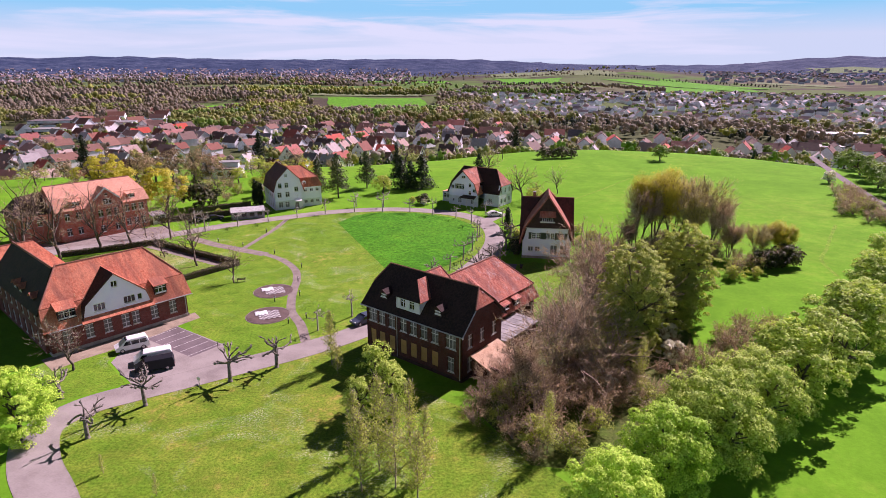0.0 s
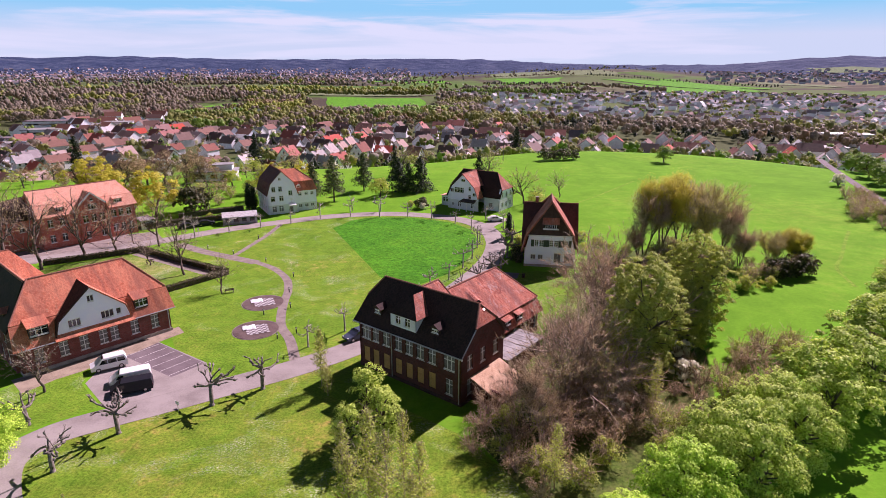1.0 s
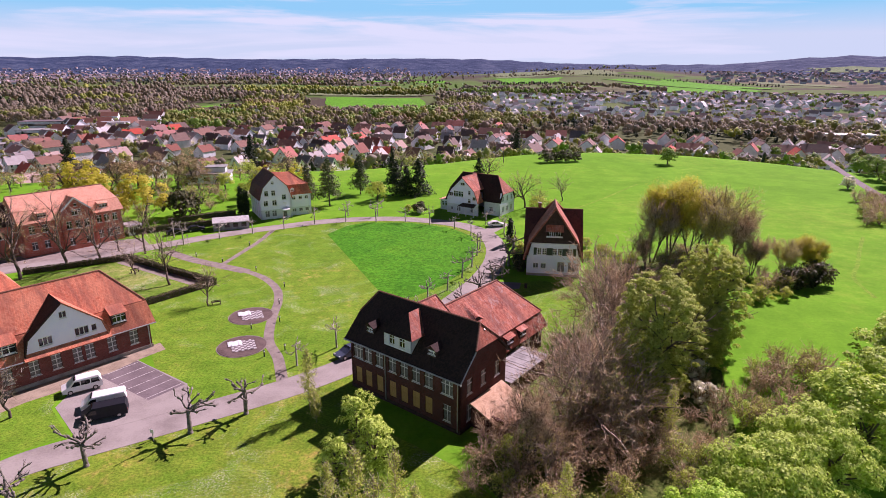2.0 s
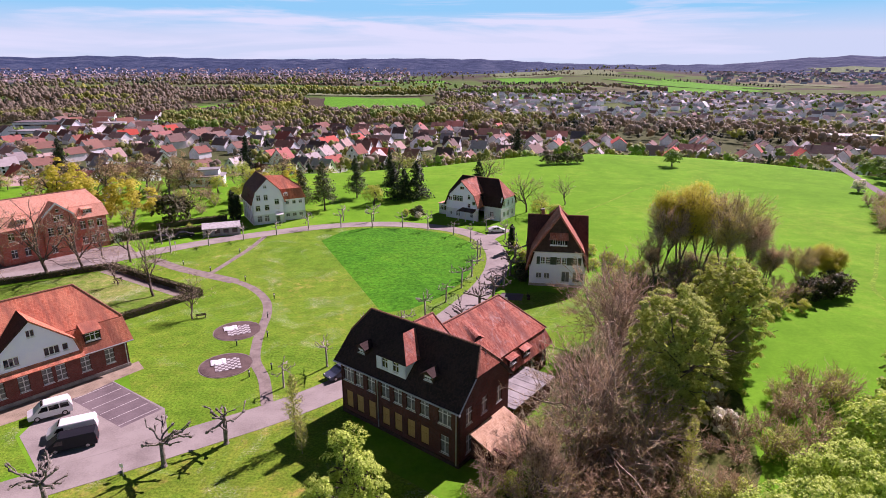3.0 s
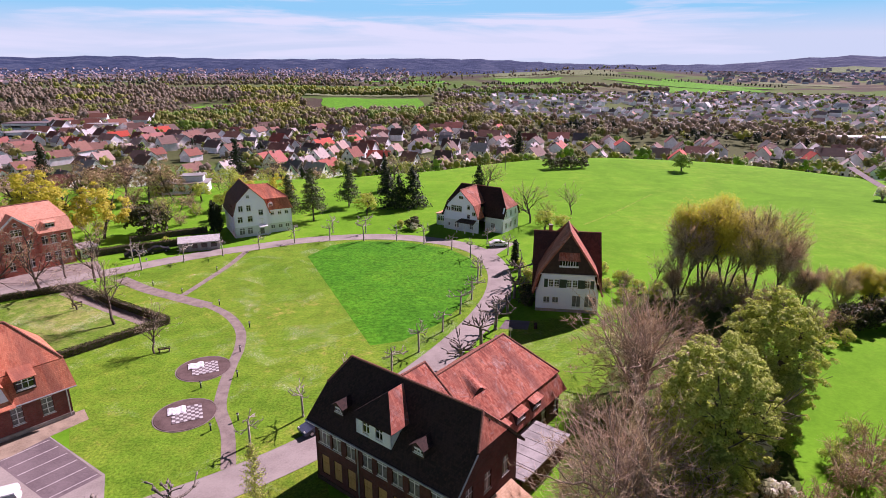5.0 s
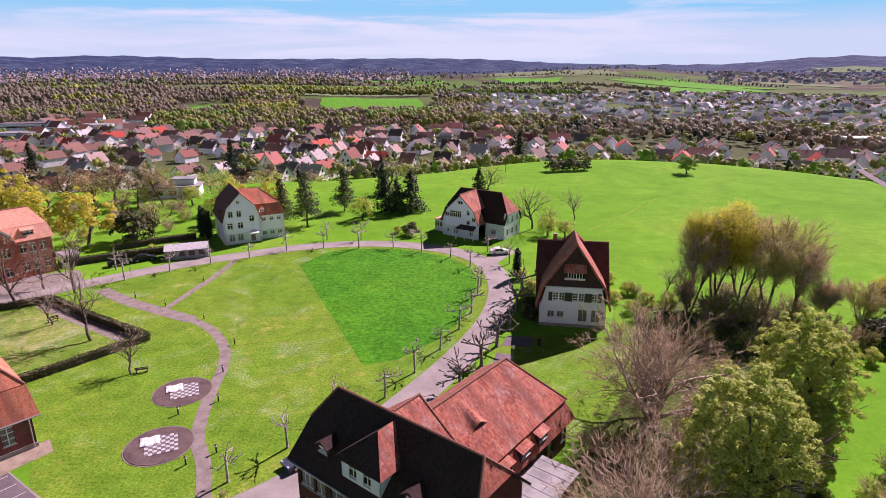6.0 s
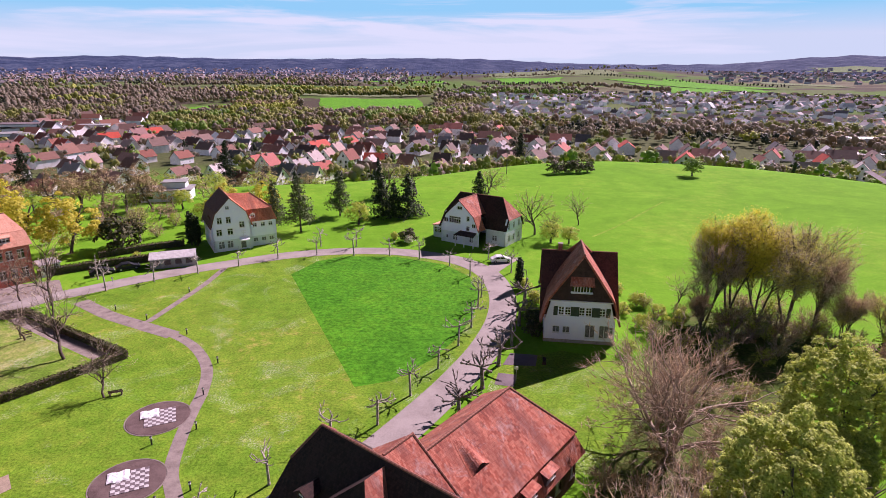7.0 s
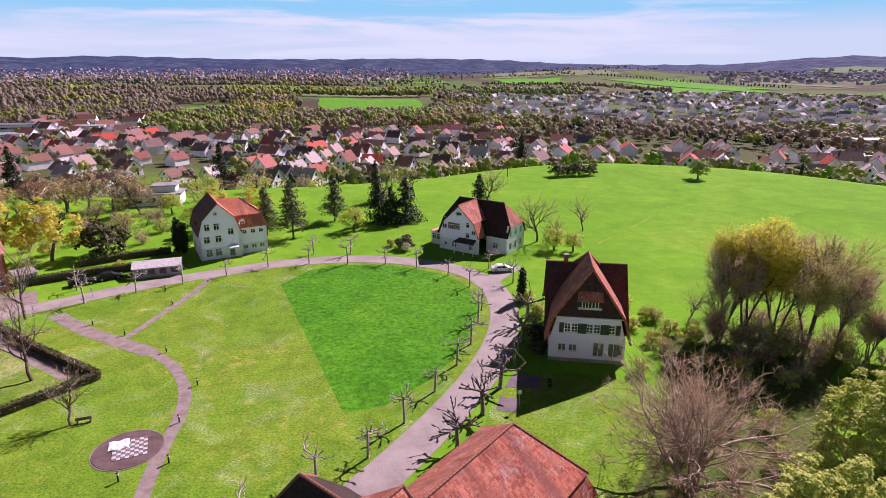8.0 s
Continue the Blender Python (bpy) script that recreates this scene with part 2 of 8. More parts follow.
M["ridge"] = worn("ridge_clay", (0.16, 0.06, 0.045), (0.34, 0.15, 0.10), 2.0, 14.0)
M["wood_dark"] = worn("dark_boards", (0.036, 0.020, 0.018), (0.080, 0.046, 0.040), 1.5, 12.0)
M["wood_ochre"] = worn("ochre_boards", (0.42, 0.23, 0.075), (0.58, 0.36, 0.14), 1.2, 10.0)
M["shutter"] = worn("green_shutter", (0.035, 0.05, 0.035), (0.06, 0.085, 0.06), 2.0, 15.0, 0.5)
M["frame"] = worn("window_paint", (0.62, 0.62, 0.60), (0.80, 0.80, 0.78), 2.0, 20.0, 0.5)
M["frame_grey"] = worn("grey_window_paint", (0.62, 0.61, 0.61), (0.80, 0.79, 0.79), 2.0, 20.0, 0.6)
M["zinc"] = worn("zinc", (0.32, 0.33, 0.34), (0.50, 0.51, 0.52), 1.0, 12.0, 0.45, 0.1, 0.004, False, 0.7)
M["sheet"] = worn("grey_sheet_roof", (0.17, 0.165, 0.16), (0.34, 0.33, 0.32), 0.6, 8.0, 0.6)
M["bark"] = worn("bark", (0.055, 0.042, 0.032), (0.13, 0.10, 0.08), 1.5, 14.0, 0.95, 0.6, 0.03)
M["bark_grey"] = worn("grey_twigs", (0.14, 0.10, 0.072), (0.50, 0.40, 0.31), 1.5, 14.0, 0.95, 0.5, 0.03)
M["bark_plane"] = worn("plane_bark", (0.06, 0.05, 0.042), (0.27, 0.24, 0.205), 2.2, 16.0, 0.95, 0.5, 0.03)
M["bark_pale"] = worn("pale_plane_bark", (0.14, 0.12, 0.10), (0.46, 0.42, 0.36), 2.2, 16.0, 0.95, 0.5, 0.03)
M["leaf_bright"] = leafy("leaf_bright", [(0.1, (0.22, 0.40, 0.03)), (0.6, (0.42, 0.66, 0.055)), (1.1, (0.62, 0.80, 0.13))], 0.34)
M["leaf_mid"] = leafy("leaf_mid", [(0.1, (0.20, 0.30, 0.04)), (0.6, (0.41, 0.555, 0.08)), (1.1, (0.62, 0.74, 0.17))], 0.34)
M["leaf_olive"] = leafy("leaf_olive", [(0.1, (0.17, 0.22, 0.035)), (0.6, (0.33, 0.40, 0.065)), (1.1, (0.52, 0.58, 0.13))], 0.34)
M["leaf_birch"] = leafy("leaf_birch", [(0.1, (0.32, 0.38, 0.07)), (0.6, (0.46, 0.53, 0.11)), (1.1, (0.58, 0.64, 0.18))], 0.5)
M["twig_tan"] = leafy("tan_twigs", [(0.1, (0.15, 0.088, 0.062)), (0.7, (0.41, 0.28, 0.20)), (1.1, (0.76, 0.61, 0.48))], 0.22)
M["twig_grey"] = leafy("grey_twig_ends", [(0.1, (0.15, 0.11, 0.08)), (0.7, (0.34, 0.265, 0.195)), (1.1, (0.74, 0.64, 0.51))], 0.2)
M["leaf_bud"] = leafy("leaf_bud", [(0.1, (0.34, 0.31, 0.09)), (0.6, (0.50, 0.45, 0.13)), (1.1, (0.64, 0.58, 0.2))], 0.5)
M["leaf_yellow"] = leafy("leaf_yellow", [(0.1, (0.40, 0.37, 0.04)), (0.6, (0.52, 0.48, 0.055)), (1.1, (0.62, 0.57, 0.09))], 0.5)
M["leaf_fresh"] = leafy("leaf_fresh", [(0.1, (0.34, 0.40, 0.07)), (0.6, (0.46, 0.52, 0.10)), (1.1, (0.56, 0.60, 0.15))], 0.5)
M["needle"] = leafy("needles", [(0.1, (0.012, 0.025, 0.010)), (0.6, (0.022, 0.042, 0.016)), (1.1, (0.040, 0.062, 0.024))], 0.1)
M["needle_blue"] = leafy("pine_needles", [(0.1, (0.05, 0.08, 0.03)), (0.6, (0.085, 0.125, 0.045)), (1.1, (0.13, 0.17, 0.065))], 0.2)
M["hedge"] = leafy("hedge", [(0.1, (0.035, 0.045, 0.018)), (0.6, (0.065, 0.075, 0.028)), (1.1, (0.11, 0.11, 0.04))], 0.2)
M["blossom"] = leafy("white_blossom", [(0.1, (0.62, 0.62, 0.58)), (0.6, (0.74, 0.74, 0.70)), (1.1, (0.82, 0.82, 0.78))], 0.45)
M["brown_scrub"] = leafy("brown_scrub", [(0.1, (0.15, 0.10, 0.055)), (0.6, (0.32, 0.225, 0.12)), (1.1, (0.52, 0.40, 0.22))], 0.15)
M["glass_dark"], _n, _l, _b = material("dark_glass", 0.06)
_b.inputs["Base Color"].default_value = (0.012, 0.014, 0.016, 1)
_b.inputs["Specular IOR Level"].default_value = 0.6
M["glass_pale"] = worn("pale_glass", (0.06, 0.058, 0.062), (0.24, 0.225, 0.225), 1.4, 9.0, 0.3, 0.05, 0.002)
M["car_white"] = worn("white_car_paint", (0.72, 0.72, 0.72), (0.80, 0.80, 0.80), 1.0, 8.0, 0.25, 0.0)
M["car_black"] = worn("black_car_paint", (0.008, 0.009, 0.014), (0.014, 0.015, 0.022), 1.0, 8.0, 0.55, 0.0)
M["car_blue"] = worn("blue_grey_car_paint", (0.05, 0.065, 0.10), (0.08, 0.10, 0.15), 1.0, 8.0, 0.2, 0.0)
M["rubber"] = worn("rubber", (0.012, 0.012, 0.012), (0.025, 0.025, 0.025), 3.0, 20.0, 0.8)
M["alloy"] = worn("alloy", (0.35, 0.35, 0.36), (0.5, 0.5, 0.5), 3.0, 20.0, 0.35, 0.0, 0.004, False, 0.8)
M["canvas"] = worn("white_tarp", (0.62, 0.62, 0.64), (0.80, 0.80, 0.82), 0.8, 6.0, 0.6)
M["town_wall"] = varied("town_walls", [(0.0, (0.88, 0.89, 0.93)), (0.4, (0.90, 0.92, 0.97)), (0.6, (0.86, 0.82, 0.76)), (0.8, (0.90, 0.91, 0.96)), (1.0, (0.84, 0.82, 0.82))])
M["town_roof"] = varied("town_roofs", [(0.0, (0.28, 0.095, 0.065)), (0.2, (0.19, 0.10, 0.08)), (0.40, (0.27, 0.135, 0.10)), (0.56, (0.11, 0.075, 0.065)), (0.76, (0.24, 0.15, 0.125)), (0.94, (0.60, 0.075, 0.04)), (1.0, (0.24, 0.21, 0.20))])
M["town_roof_grey"] = varied("grey_town_roofs", [(0.0, (0.13, 0.115, 0.12)), (0.3, (0.28, 0.24, 0.245)), (0.6, (0.46, 0.42, 0.42)), (0.8, (0.42, 0.28, 0.24)), (1.0, (0.62, 0.60, 0.60))])
M["wire_post"] = worn("post_timber", (0.10, 0.08, 0.065), (0.20, 0.165, 0.135), 2.0, 15.0)
M["lantern"] = worn("black_metal", (0.02, 0.02, 0.02), (0.045, 0.045, 0.045), 3.0, 20.0, 0.5)
M["soil"] = worn("dark_soil", (0.075, 0.05, 0.045), (0.15, 0.105, 0.095), 0.6, 10.0, 0.95, 0.5, 0.03, True)
M["soil_pale"] = worn("pale_soil", (0.20, 0.155, 0.11), (0.36, 0.29, 0.21), 0.6, 8.0, 0.95, 0.4, 0.02, True)
M["litter"] = grass("leaf_litter", [(0.5, (0.045, 0.085, 0.014)), (0.85, (0.07, 0.125, 0.02)), (1.1, (0.11, 0.13, 0.04)), (1.35, (0.15, 0.12, 0.07))], fine=2.0)
M["wood_olive"] = leafy("far_olive_leaf", [(0.1, (0.19, 0.205, 0.06)), (0.6, (0.265, 0.285, 0.08)), (1.1, (0.35, 0.37, 0.11))], 0.4)
M["wood_green"] = leafy("far_green_leaf", [(0.1, (0.12, 0.21, 0.04)), (0.6, (0.185, 0.30, 0.055)), (1.1, (0.26, 0.39, 0.085))], 0.4)
M["wood_brown"] = leafy("far_bare_twigs", [(0.1, (0.185, 0.155, 0.122)), (0.6, (0.255, 0.215, 0.168)), (1.1, (0.33, 0.285, 0.22))], 0.45)
M["wood_rust"] = leafy("far_rusty_twigs", [(0.1, (0.230, 0.169, 0.101)), (0.6, (0.311, 0.230, 0.135)), (1.1, (0.405, 0.311, 0.176))], 0.4)
M["wood_fresh"] = leafy("far_fresh_leaf", [(0.1, (0.25, 0.29, 0.055)), (0.6, (0.34, 0.38, 0.07)), (1.1, (0.44, 0.46, 0.10))], 0.35)
M["far_needle"] = leafy("far_needles", [(0.1, (0.022, 0.034, 0.020)), (0.6, (0.034, 0.048, 0.026)), (1.1, (0.055, 0.070, 0.036))], 0.1)
M["slab_pale"] = worn("pale_slab", (0.36, 0.35, 0.34), (0.58, 0.57, 0.56), 2.0, 12.0)

# ---- mesh helpers ----


def mesh_of(name, verts, faces, mat, smooth=False):
    me = bpy.data.meshes.new(name)
    me.from_pydata([tuple(v) for v in verts], [], [tuple(f) for f in faces])
    me.materials.append(mat)
    if smooth:
        me.polygons.foreach_set("use_smooth", [True] * len(me.polygons))
    me.update()
    return me


def bm_mesh(name, bm, mat):
    me = bpy.data.meshes.new(name)
    bm.to_mesh(me)
    bm.free()
    me.materials.append(mat)
    return me


def part(name, bm, mat, parent, label=""):
    ob = new(name, bm if isinstance(bm, bpy.types.Mesh) else bm_mesh(name, bm, mat))
    ob.parent = parent
    return tagged(ob, label)


def thing(name, m, label, category, group="", kind=""):
    ob = new(name)
    ob.empty_display_size = 0.2
    ob.matrix_basis = m
    return tagged(ob, label, category, group, kind)


def add_box(bm, lo, hi, m=None):
    r = bmesh.ops.create_cube(bm, size=1.0)
    lo, hi = Vector(lo), Vector(hi)
    t = Matrix.Translation((lo + hi) / 2) @ Matrix.Diagonal((*(hi - lo), 1))
    bmesh.ops.transform(bm, matrix=(m @ t) if m else t, verts=r["verts"])
    return r["verts"]


def box(lo, hi, bevel=0.0):
    bm = bmesh.new()
    add_box(bm, lo, hi)
    if bevel:
        bmesh.ops.bevel(bm, geom=bm.edges[:], offset=bevel, segments=2, affect="EDGES")
    return bm


def uv_by_slope(bm):
    """Metre coordinates on every face: along the level, and up the slope."""
    lay = bm.loops.layers.uv.verify()
    for f in bm.faces:
        nrm = f.normal
        level = Vector((0, 0, 1)).cross(nrm)
        level = level.normalized() if level.length > 1e-4 else Vector((1, 0, 0))
        up = nrm.cross(level)
        for lp in f.loops:
            lp[lay].uv = (lp.vert.co.dot(level), lp.vert.co.dot(up))


def slabs(polys, thick):
    """One mesh of roof slabs, each a polygon seen from outside, thickened inwards."""
    bm = bmesh.new()
    for poly in polys:
        top = [bm.verts.new(p) for p in poly]
        f = bm.faces.new(top)
        f.normal_update()
        if f.normal.z < 0:
            f.normal_flip()
            top.reverse()
        n = f.normal.copy()
        low = [bm.verts.new(v.co - n * thick) for v in top]
        bm.faces.new(list(reversed(low)))
        for a in range(len(top)):
            b = (a + 1) % len(top)
            bm.faces.new((top[a], low[a], low[b], top[b]))
    bm.normal_update()
    uv_by_slope(bm)
    return bm


def wall_mesh(length, z0, z1, holes, thick, top=None):
    """A wall along +x with openings through it, its outer face at y = 0. top: a convex outline (x, z) that cuts it."""
    xs = sorted({0.0, length, *(v for h in holes for v in (h[0] - h[2] / 2, h[0] + h[2] / 2))})
    zs = sorted({z0, z1, *(v for h in holes for v in (h[1], h[1] + h[3]))})
    bm = bmesh.new()
    grid = {}

    def vert(i, k):
        if (i, k) not in grid:
            grid[i, k] = bm.verts.new((xs[i], 0, zs[k]))
        return grid[i, k]

    for i in range(len(xs) - 1):
        for k in range(len(zs) - 1):
            cx, cz = (xs[i] + xs[i + 1]) / 2, (zs[k] + zs[k + 1]) / 2
            if any(abs(cx - h[0]) < h[2] / 2 and h[1] < cz < h[1] + h[3] for h in holes):
                continue
            bm.faces.new((vert(i, k), vert(i + 1, k), vert(i + 1, k + 1), vert(i, k + 1)))
    for (ax, az), (bx, bz) in zip(top or (), (top or ())[1:]):
        nrm = Vector((-(bz - az), 0, bx - ax)).normalized()
        bmesh.ops.bisect_plane(bm, geom=bm.verts[:] + bm.edges[:] + bm.faces[:], plane_co=(ax, 0, az), plane_no=nrm, clear_outer=True)
    r = bmesh.ops.extrude_face_region(bm, geom=bm.faces[:])
    bmesh.ops.translate(bm, vec=(0, thick, 0), verts=[v for v in r["geom"] if isinstance(v, bmesh.types.BMVert)])
    bmesh.ops.recalc_face_normals(bm, faces=bm.faces[:])
    uv_by_slope(bm)
    return bm


WINDOW_MESHES = {}


def window_meshes(w, h, cols, rows, style):
    key = (round(w, 2), round(h, 2), cols, rows, style)
    if key in WINDOW_MESHES:
        return WINDOW_MESHES[key]
    mat = M["frame_grey"] if style == "grey" else M["frame"]
    t = 0.12
    xs = [-t / 2] + [w * c / cols for c in range(1, cols)] + [w + t / 2]
    zs = [-t / 2] + [h * (r / rows if rows != 2 else 0.66) for r in range(1, rows)] + [h + t / 2]
    gaps = [((a + b) / 2, c + 0.045, b - a - 0.09, e - c - 0.09) for a, b in zip(xs, xs[1:]) for c, e in zip(zs, zs[1:])]
    gaps = [(x, max(z, t), ww, min(z + hh, h - t) - max(z, t)) for x, z, ww, hh in gaps]
    fr = wall_mesh(w, 0, h, gaps, 0.09)
    bmesh.ops.translate(fr, vec=(-w / 2, 0.02, 0), verts=fr.verts[:])
    sill = box((-w / 2 - 0.1, -0.08, -0.07), (w / 2 + 0.1, 0.06, 0.0), 0.01)
    pane = box((-w / 2 + 0.06, 0.06, 0.06), (w / 2 - 0.06, 0.075, h - 0.06))
    out = (bm_mesh("window", fr, mat), bm_mesh("sill", sill, mat), bm_mesh("pane", pane, M["glass_pale"] if style == "grey" else M["glass_dark"]))
    WINDOW_MESHES[key] = out
    return out


def put_window(parent, m, w, h, cols=2, rows=2, style="white"):
    """A window of frame, sill and pane in an opening; style board: nailed shut with boards."""
    if style == "board":
        key = (round(w, 2), round(h, 2), "board")
        if key not in WINDOW_MESHES:
            rail = box((-w / 2 + 0.05, 0.015, h * 0.55), (w / 2 - 0.05, 0.04, h * 0.55 + 0.1))
            plank = box((-w / 6 + 0.01, 0.04, 0.02), (w / 6 - 0.01, 0.09, h - 0.02))
            WINDOW_MESHES[key] = (bm_mesh("boarded_window", rail, M["wood_ochre"]), bm_mesh("plank", plank, M["wood_ochre"]))
        ob = part("boarded_window", WINDOW_MESHES[key][0], None, parent, "window opening closed with ochre boards")
        ob.matrix_basis = m
        for i in range(3):
            pl = part("plank", WINDOW_MESHES[key][1], None, ob)
            pl.matrix_basis = Matrix.Translation((-w / 3 + w * i / 3, 0.006 * (i % 2), 0))
        return ob
    fr, sill, pane = window_meshes(w, h, cols, rows, style)
    ob = part("window", fr, None, parent)
    ob.matrix_basis = m
    part("sill", sill, None, ob)
    part("pane", pane, None, ob)
    return ob


def put_wall(parent, a, b, z0, z1, mat, windows=(), top=None, thick=0.35, name="wall", label=""):
    """A wall from a to b with its outer face on the right-hand side of that way. windows: (s, z, w, h, cols, rows, style)."""
    d = Vector((b[0] - a[0], b[1] - a[1], 0))
    m = Matrix.Translation((a[0], a[1], 0)) @ Matrix.Rotation(math.atan2(d.y, d.x), 4, "Z")
    bm = wall_mesh(d.length, z0, z1, [w[:4] for w in windows], thick, top)
    ob = part(name, bm, mat, parent, label)
    ob.matrix_basis = m
    for s, z, w, h, *rest in windows:
        put_window(parent, m @ Matrix.Translation((s, 0.06, z)), w, h, *rest)
    return ob


def row_of(xs, z, w, h, cols=2, rows=2, style="white"):
    return [(x, z, w, h, cols, rows, style) for x in xs]


def ridge_tiles(parent, a, b, size=0.38, mat=None):
    """Half-round ridge tiles from a to b, one beside another."""
    a, b = Vector(a), Vector(b)
    n = max(2, int((b - a).length / size))
    key = ("ridge", size)
    if key not in WINDOW_MESHES:
        bm = bmesh.new()
        prof = [(-0.13, -0.05), (-0.10, 0.05), (0, 0.10), (0.10, 0.05), (0.13, -0.05)]
        for (y0, s0), (y1, s1) in (((-size * 0.54, 0.9), (size * 0.46, 1.08)),):
            p = [bm.verts.new((x * s0, y0, z * s0)) for x, z in prof]
            q = [bm.verts.new((x * s1, y1, z * s1)) for x, z in prof]
            for i in range(4):
                bm.faces.new((p[i], q[i], q[i + 1], p[i + 1]))
            bm.faces.new(q), bm.faces.new(list(reversed(p)))
        WINDOW_MESHES[key] = bm_mesh("ridge_tile", bm, M["ridge"])
    q = (b - a).to_track_quat("Y", "Z").to_matrix().to_4x4()
    for i in range(n):
        ob = part("ridge_tile", WINDOW_MESHES[key], None, parent)
        ob.matrix_basis = Matrix.Translation(a.lerp(b, (i + 0.5) / n)) @ q


def gutter(parent, a, b, r=0.09):
    a, b = Vector(a), Vector(b)
    bm = bmesh.new()
    q = (b - a).to_track_quat("Z", "Y").to_matrix().to_4x4()
    bmesh.ops.create_cone(bm, cap_ends=True, segments=8, radius1=r, radius2=r, depth=(b - a).length, matrix=Matrix.Translation((a + b) / 2) @ q)
    return part("gutter" if abs(a.z - b.z) < 1 else "downpipe", bm, M["zinc"], parent, "zinc rainwater pipe")


def chimney(parent, x, y, z0, z1, w=0.7):
    bm = box((x - w / 2, y - w / 2, z0), (x + w / 2, y + w / 2, z1))
    uv_by_slope(bm)
    c = part("chimney", bm, M["brick_red"], parent, "short red brick chimney")
    part("chimney_cap", box((x - w / 2 - 0.08, y - w / 2 - 0.08, z1), (x + w / 2 + 0.08, y + w / 2 + 0.08, z1 + 0.12), 0.02), M["kerb"], c)


# ---- the ground: one sheet from the park to the hills ----


def smooth(a, b, v):
    t = np.clip((v - a) / (b - a), 0, 1)
    return t * t * (3 - 2 * t)


VALLEY_D = [0, 300, 330, 440, 640, 780, 900, 1000, 1200, 1500, 2000, 2700, 3100, 5200]
VALLEY_Z = [-16, -16, -16, -17, -18.7, -17, -13, -10, -9, -7, -4, 4, 8, 10]
EDGE_A = [-180, -75, -55, -40, -24, -8, 0, 8, 14, 22, 27, 32, 45, 70, 180]
EDGE_D = [400, 330, 300, 262, 240, 238, 252, 283, 297, 298, 292, 282, 268, 300, 400]
SKY_A = [-60, -38, -33, -30, -26, -18, -8, -2, 4, 8, 14, 18, 24, 27, 30, 34, 38, 60]
SKY_Z = [96, 97, 86, 98, 98, 85, 88, 92, 86, 72, 58, 54, 56, 66, 86, 98, 84, 80]


def height(x, y):
    x, y = np.asarray(x, float), np.asarray(y, float)
    d, a = np.hypot(x, y), np.degrees(np.arctan2(x, y))
    valley = np.interp(d, VALLEY_D, VALLEY_Z)
    rough = 1.6 * np.sin(x / 61.0 + 1.3 * np.sin(y / 83.0)) + 1.2 * np.sin(y / 47.0 + x / 130.0)
    valley = valley + rough * smooth(350, 700, d) * (1 - smooth(1000, 1300, d))
    # vineyard slopes, and the wooded hills beyond
    valley = valley + 30 * np.exp(-((a - 15) / 9.0) ** 2) * smooth(1500, 2500, d) * (1 - smooth(2600, 3300, d))
    valley = valley + 12 * np.exp(-((a + 22) / 16.0) ** 2) * smooth(900, 1500, d) * (1 - smooth(1600, 2300, d))
    crest = np.interp(a, SKY_A, SKY_Z) + 2.5 * np.sin(a * 2.3) + 1.5 * np.sin(a * 5.1 + 1)
    peak = np.where((a > 9) & (a < 26), 4500, 3900)
    valley = valley + (crest - valley) * smooth(2900, peak, d)
    edge = np.interp(a, EDGE_A, EDGE_D)
    return valley * smooth(0, 85, d - edge)


def ground_sheet():
    radii = [0.0]
    step = 7.0
    while radii[-1] < 4950:
        radii.append(radii[-1] + step)
        step = step if radii[-1] < 420 else step * 1.035
    na = 400
    ang = np.linspace(0, 2 * np.pi, na, endpoint=False)
    R, A = np.meshgrid(radii[1:], ang, indexing="ij")
    X, Y = R * np.sin(A), R * np.cos(A)
    Z = height(X, Y)
    verts = [(0, 0, 0)] + list(zip(X.ravel(), Y.ravel(), Z.ravel()))
    nr = len(radii) - 1
    faces = [(0, 1 + (j + 1) % na, 1 + j) for j in range(na)]
    for i in range(nr - 1):
        o = 1 + i * na
        for j in range(na):
            k = (j + 1) % na
            faces.append((o + j, o + k, o + na + k, o + na + j))
    return mesh_of("ground", verts, faces, ground_material(), True)


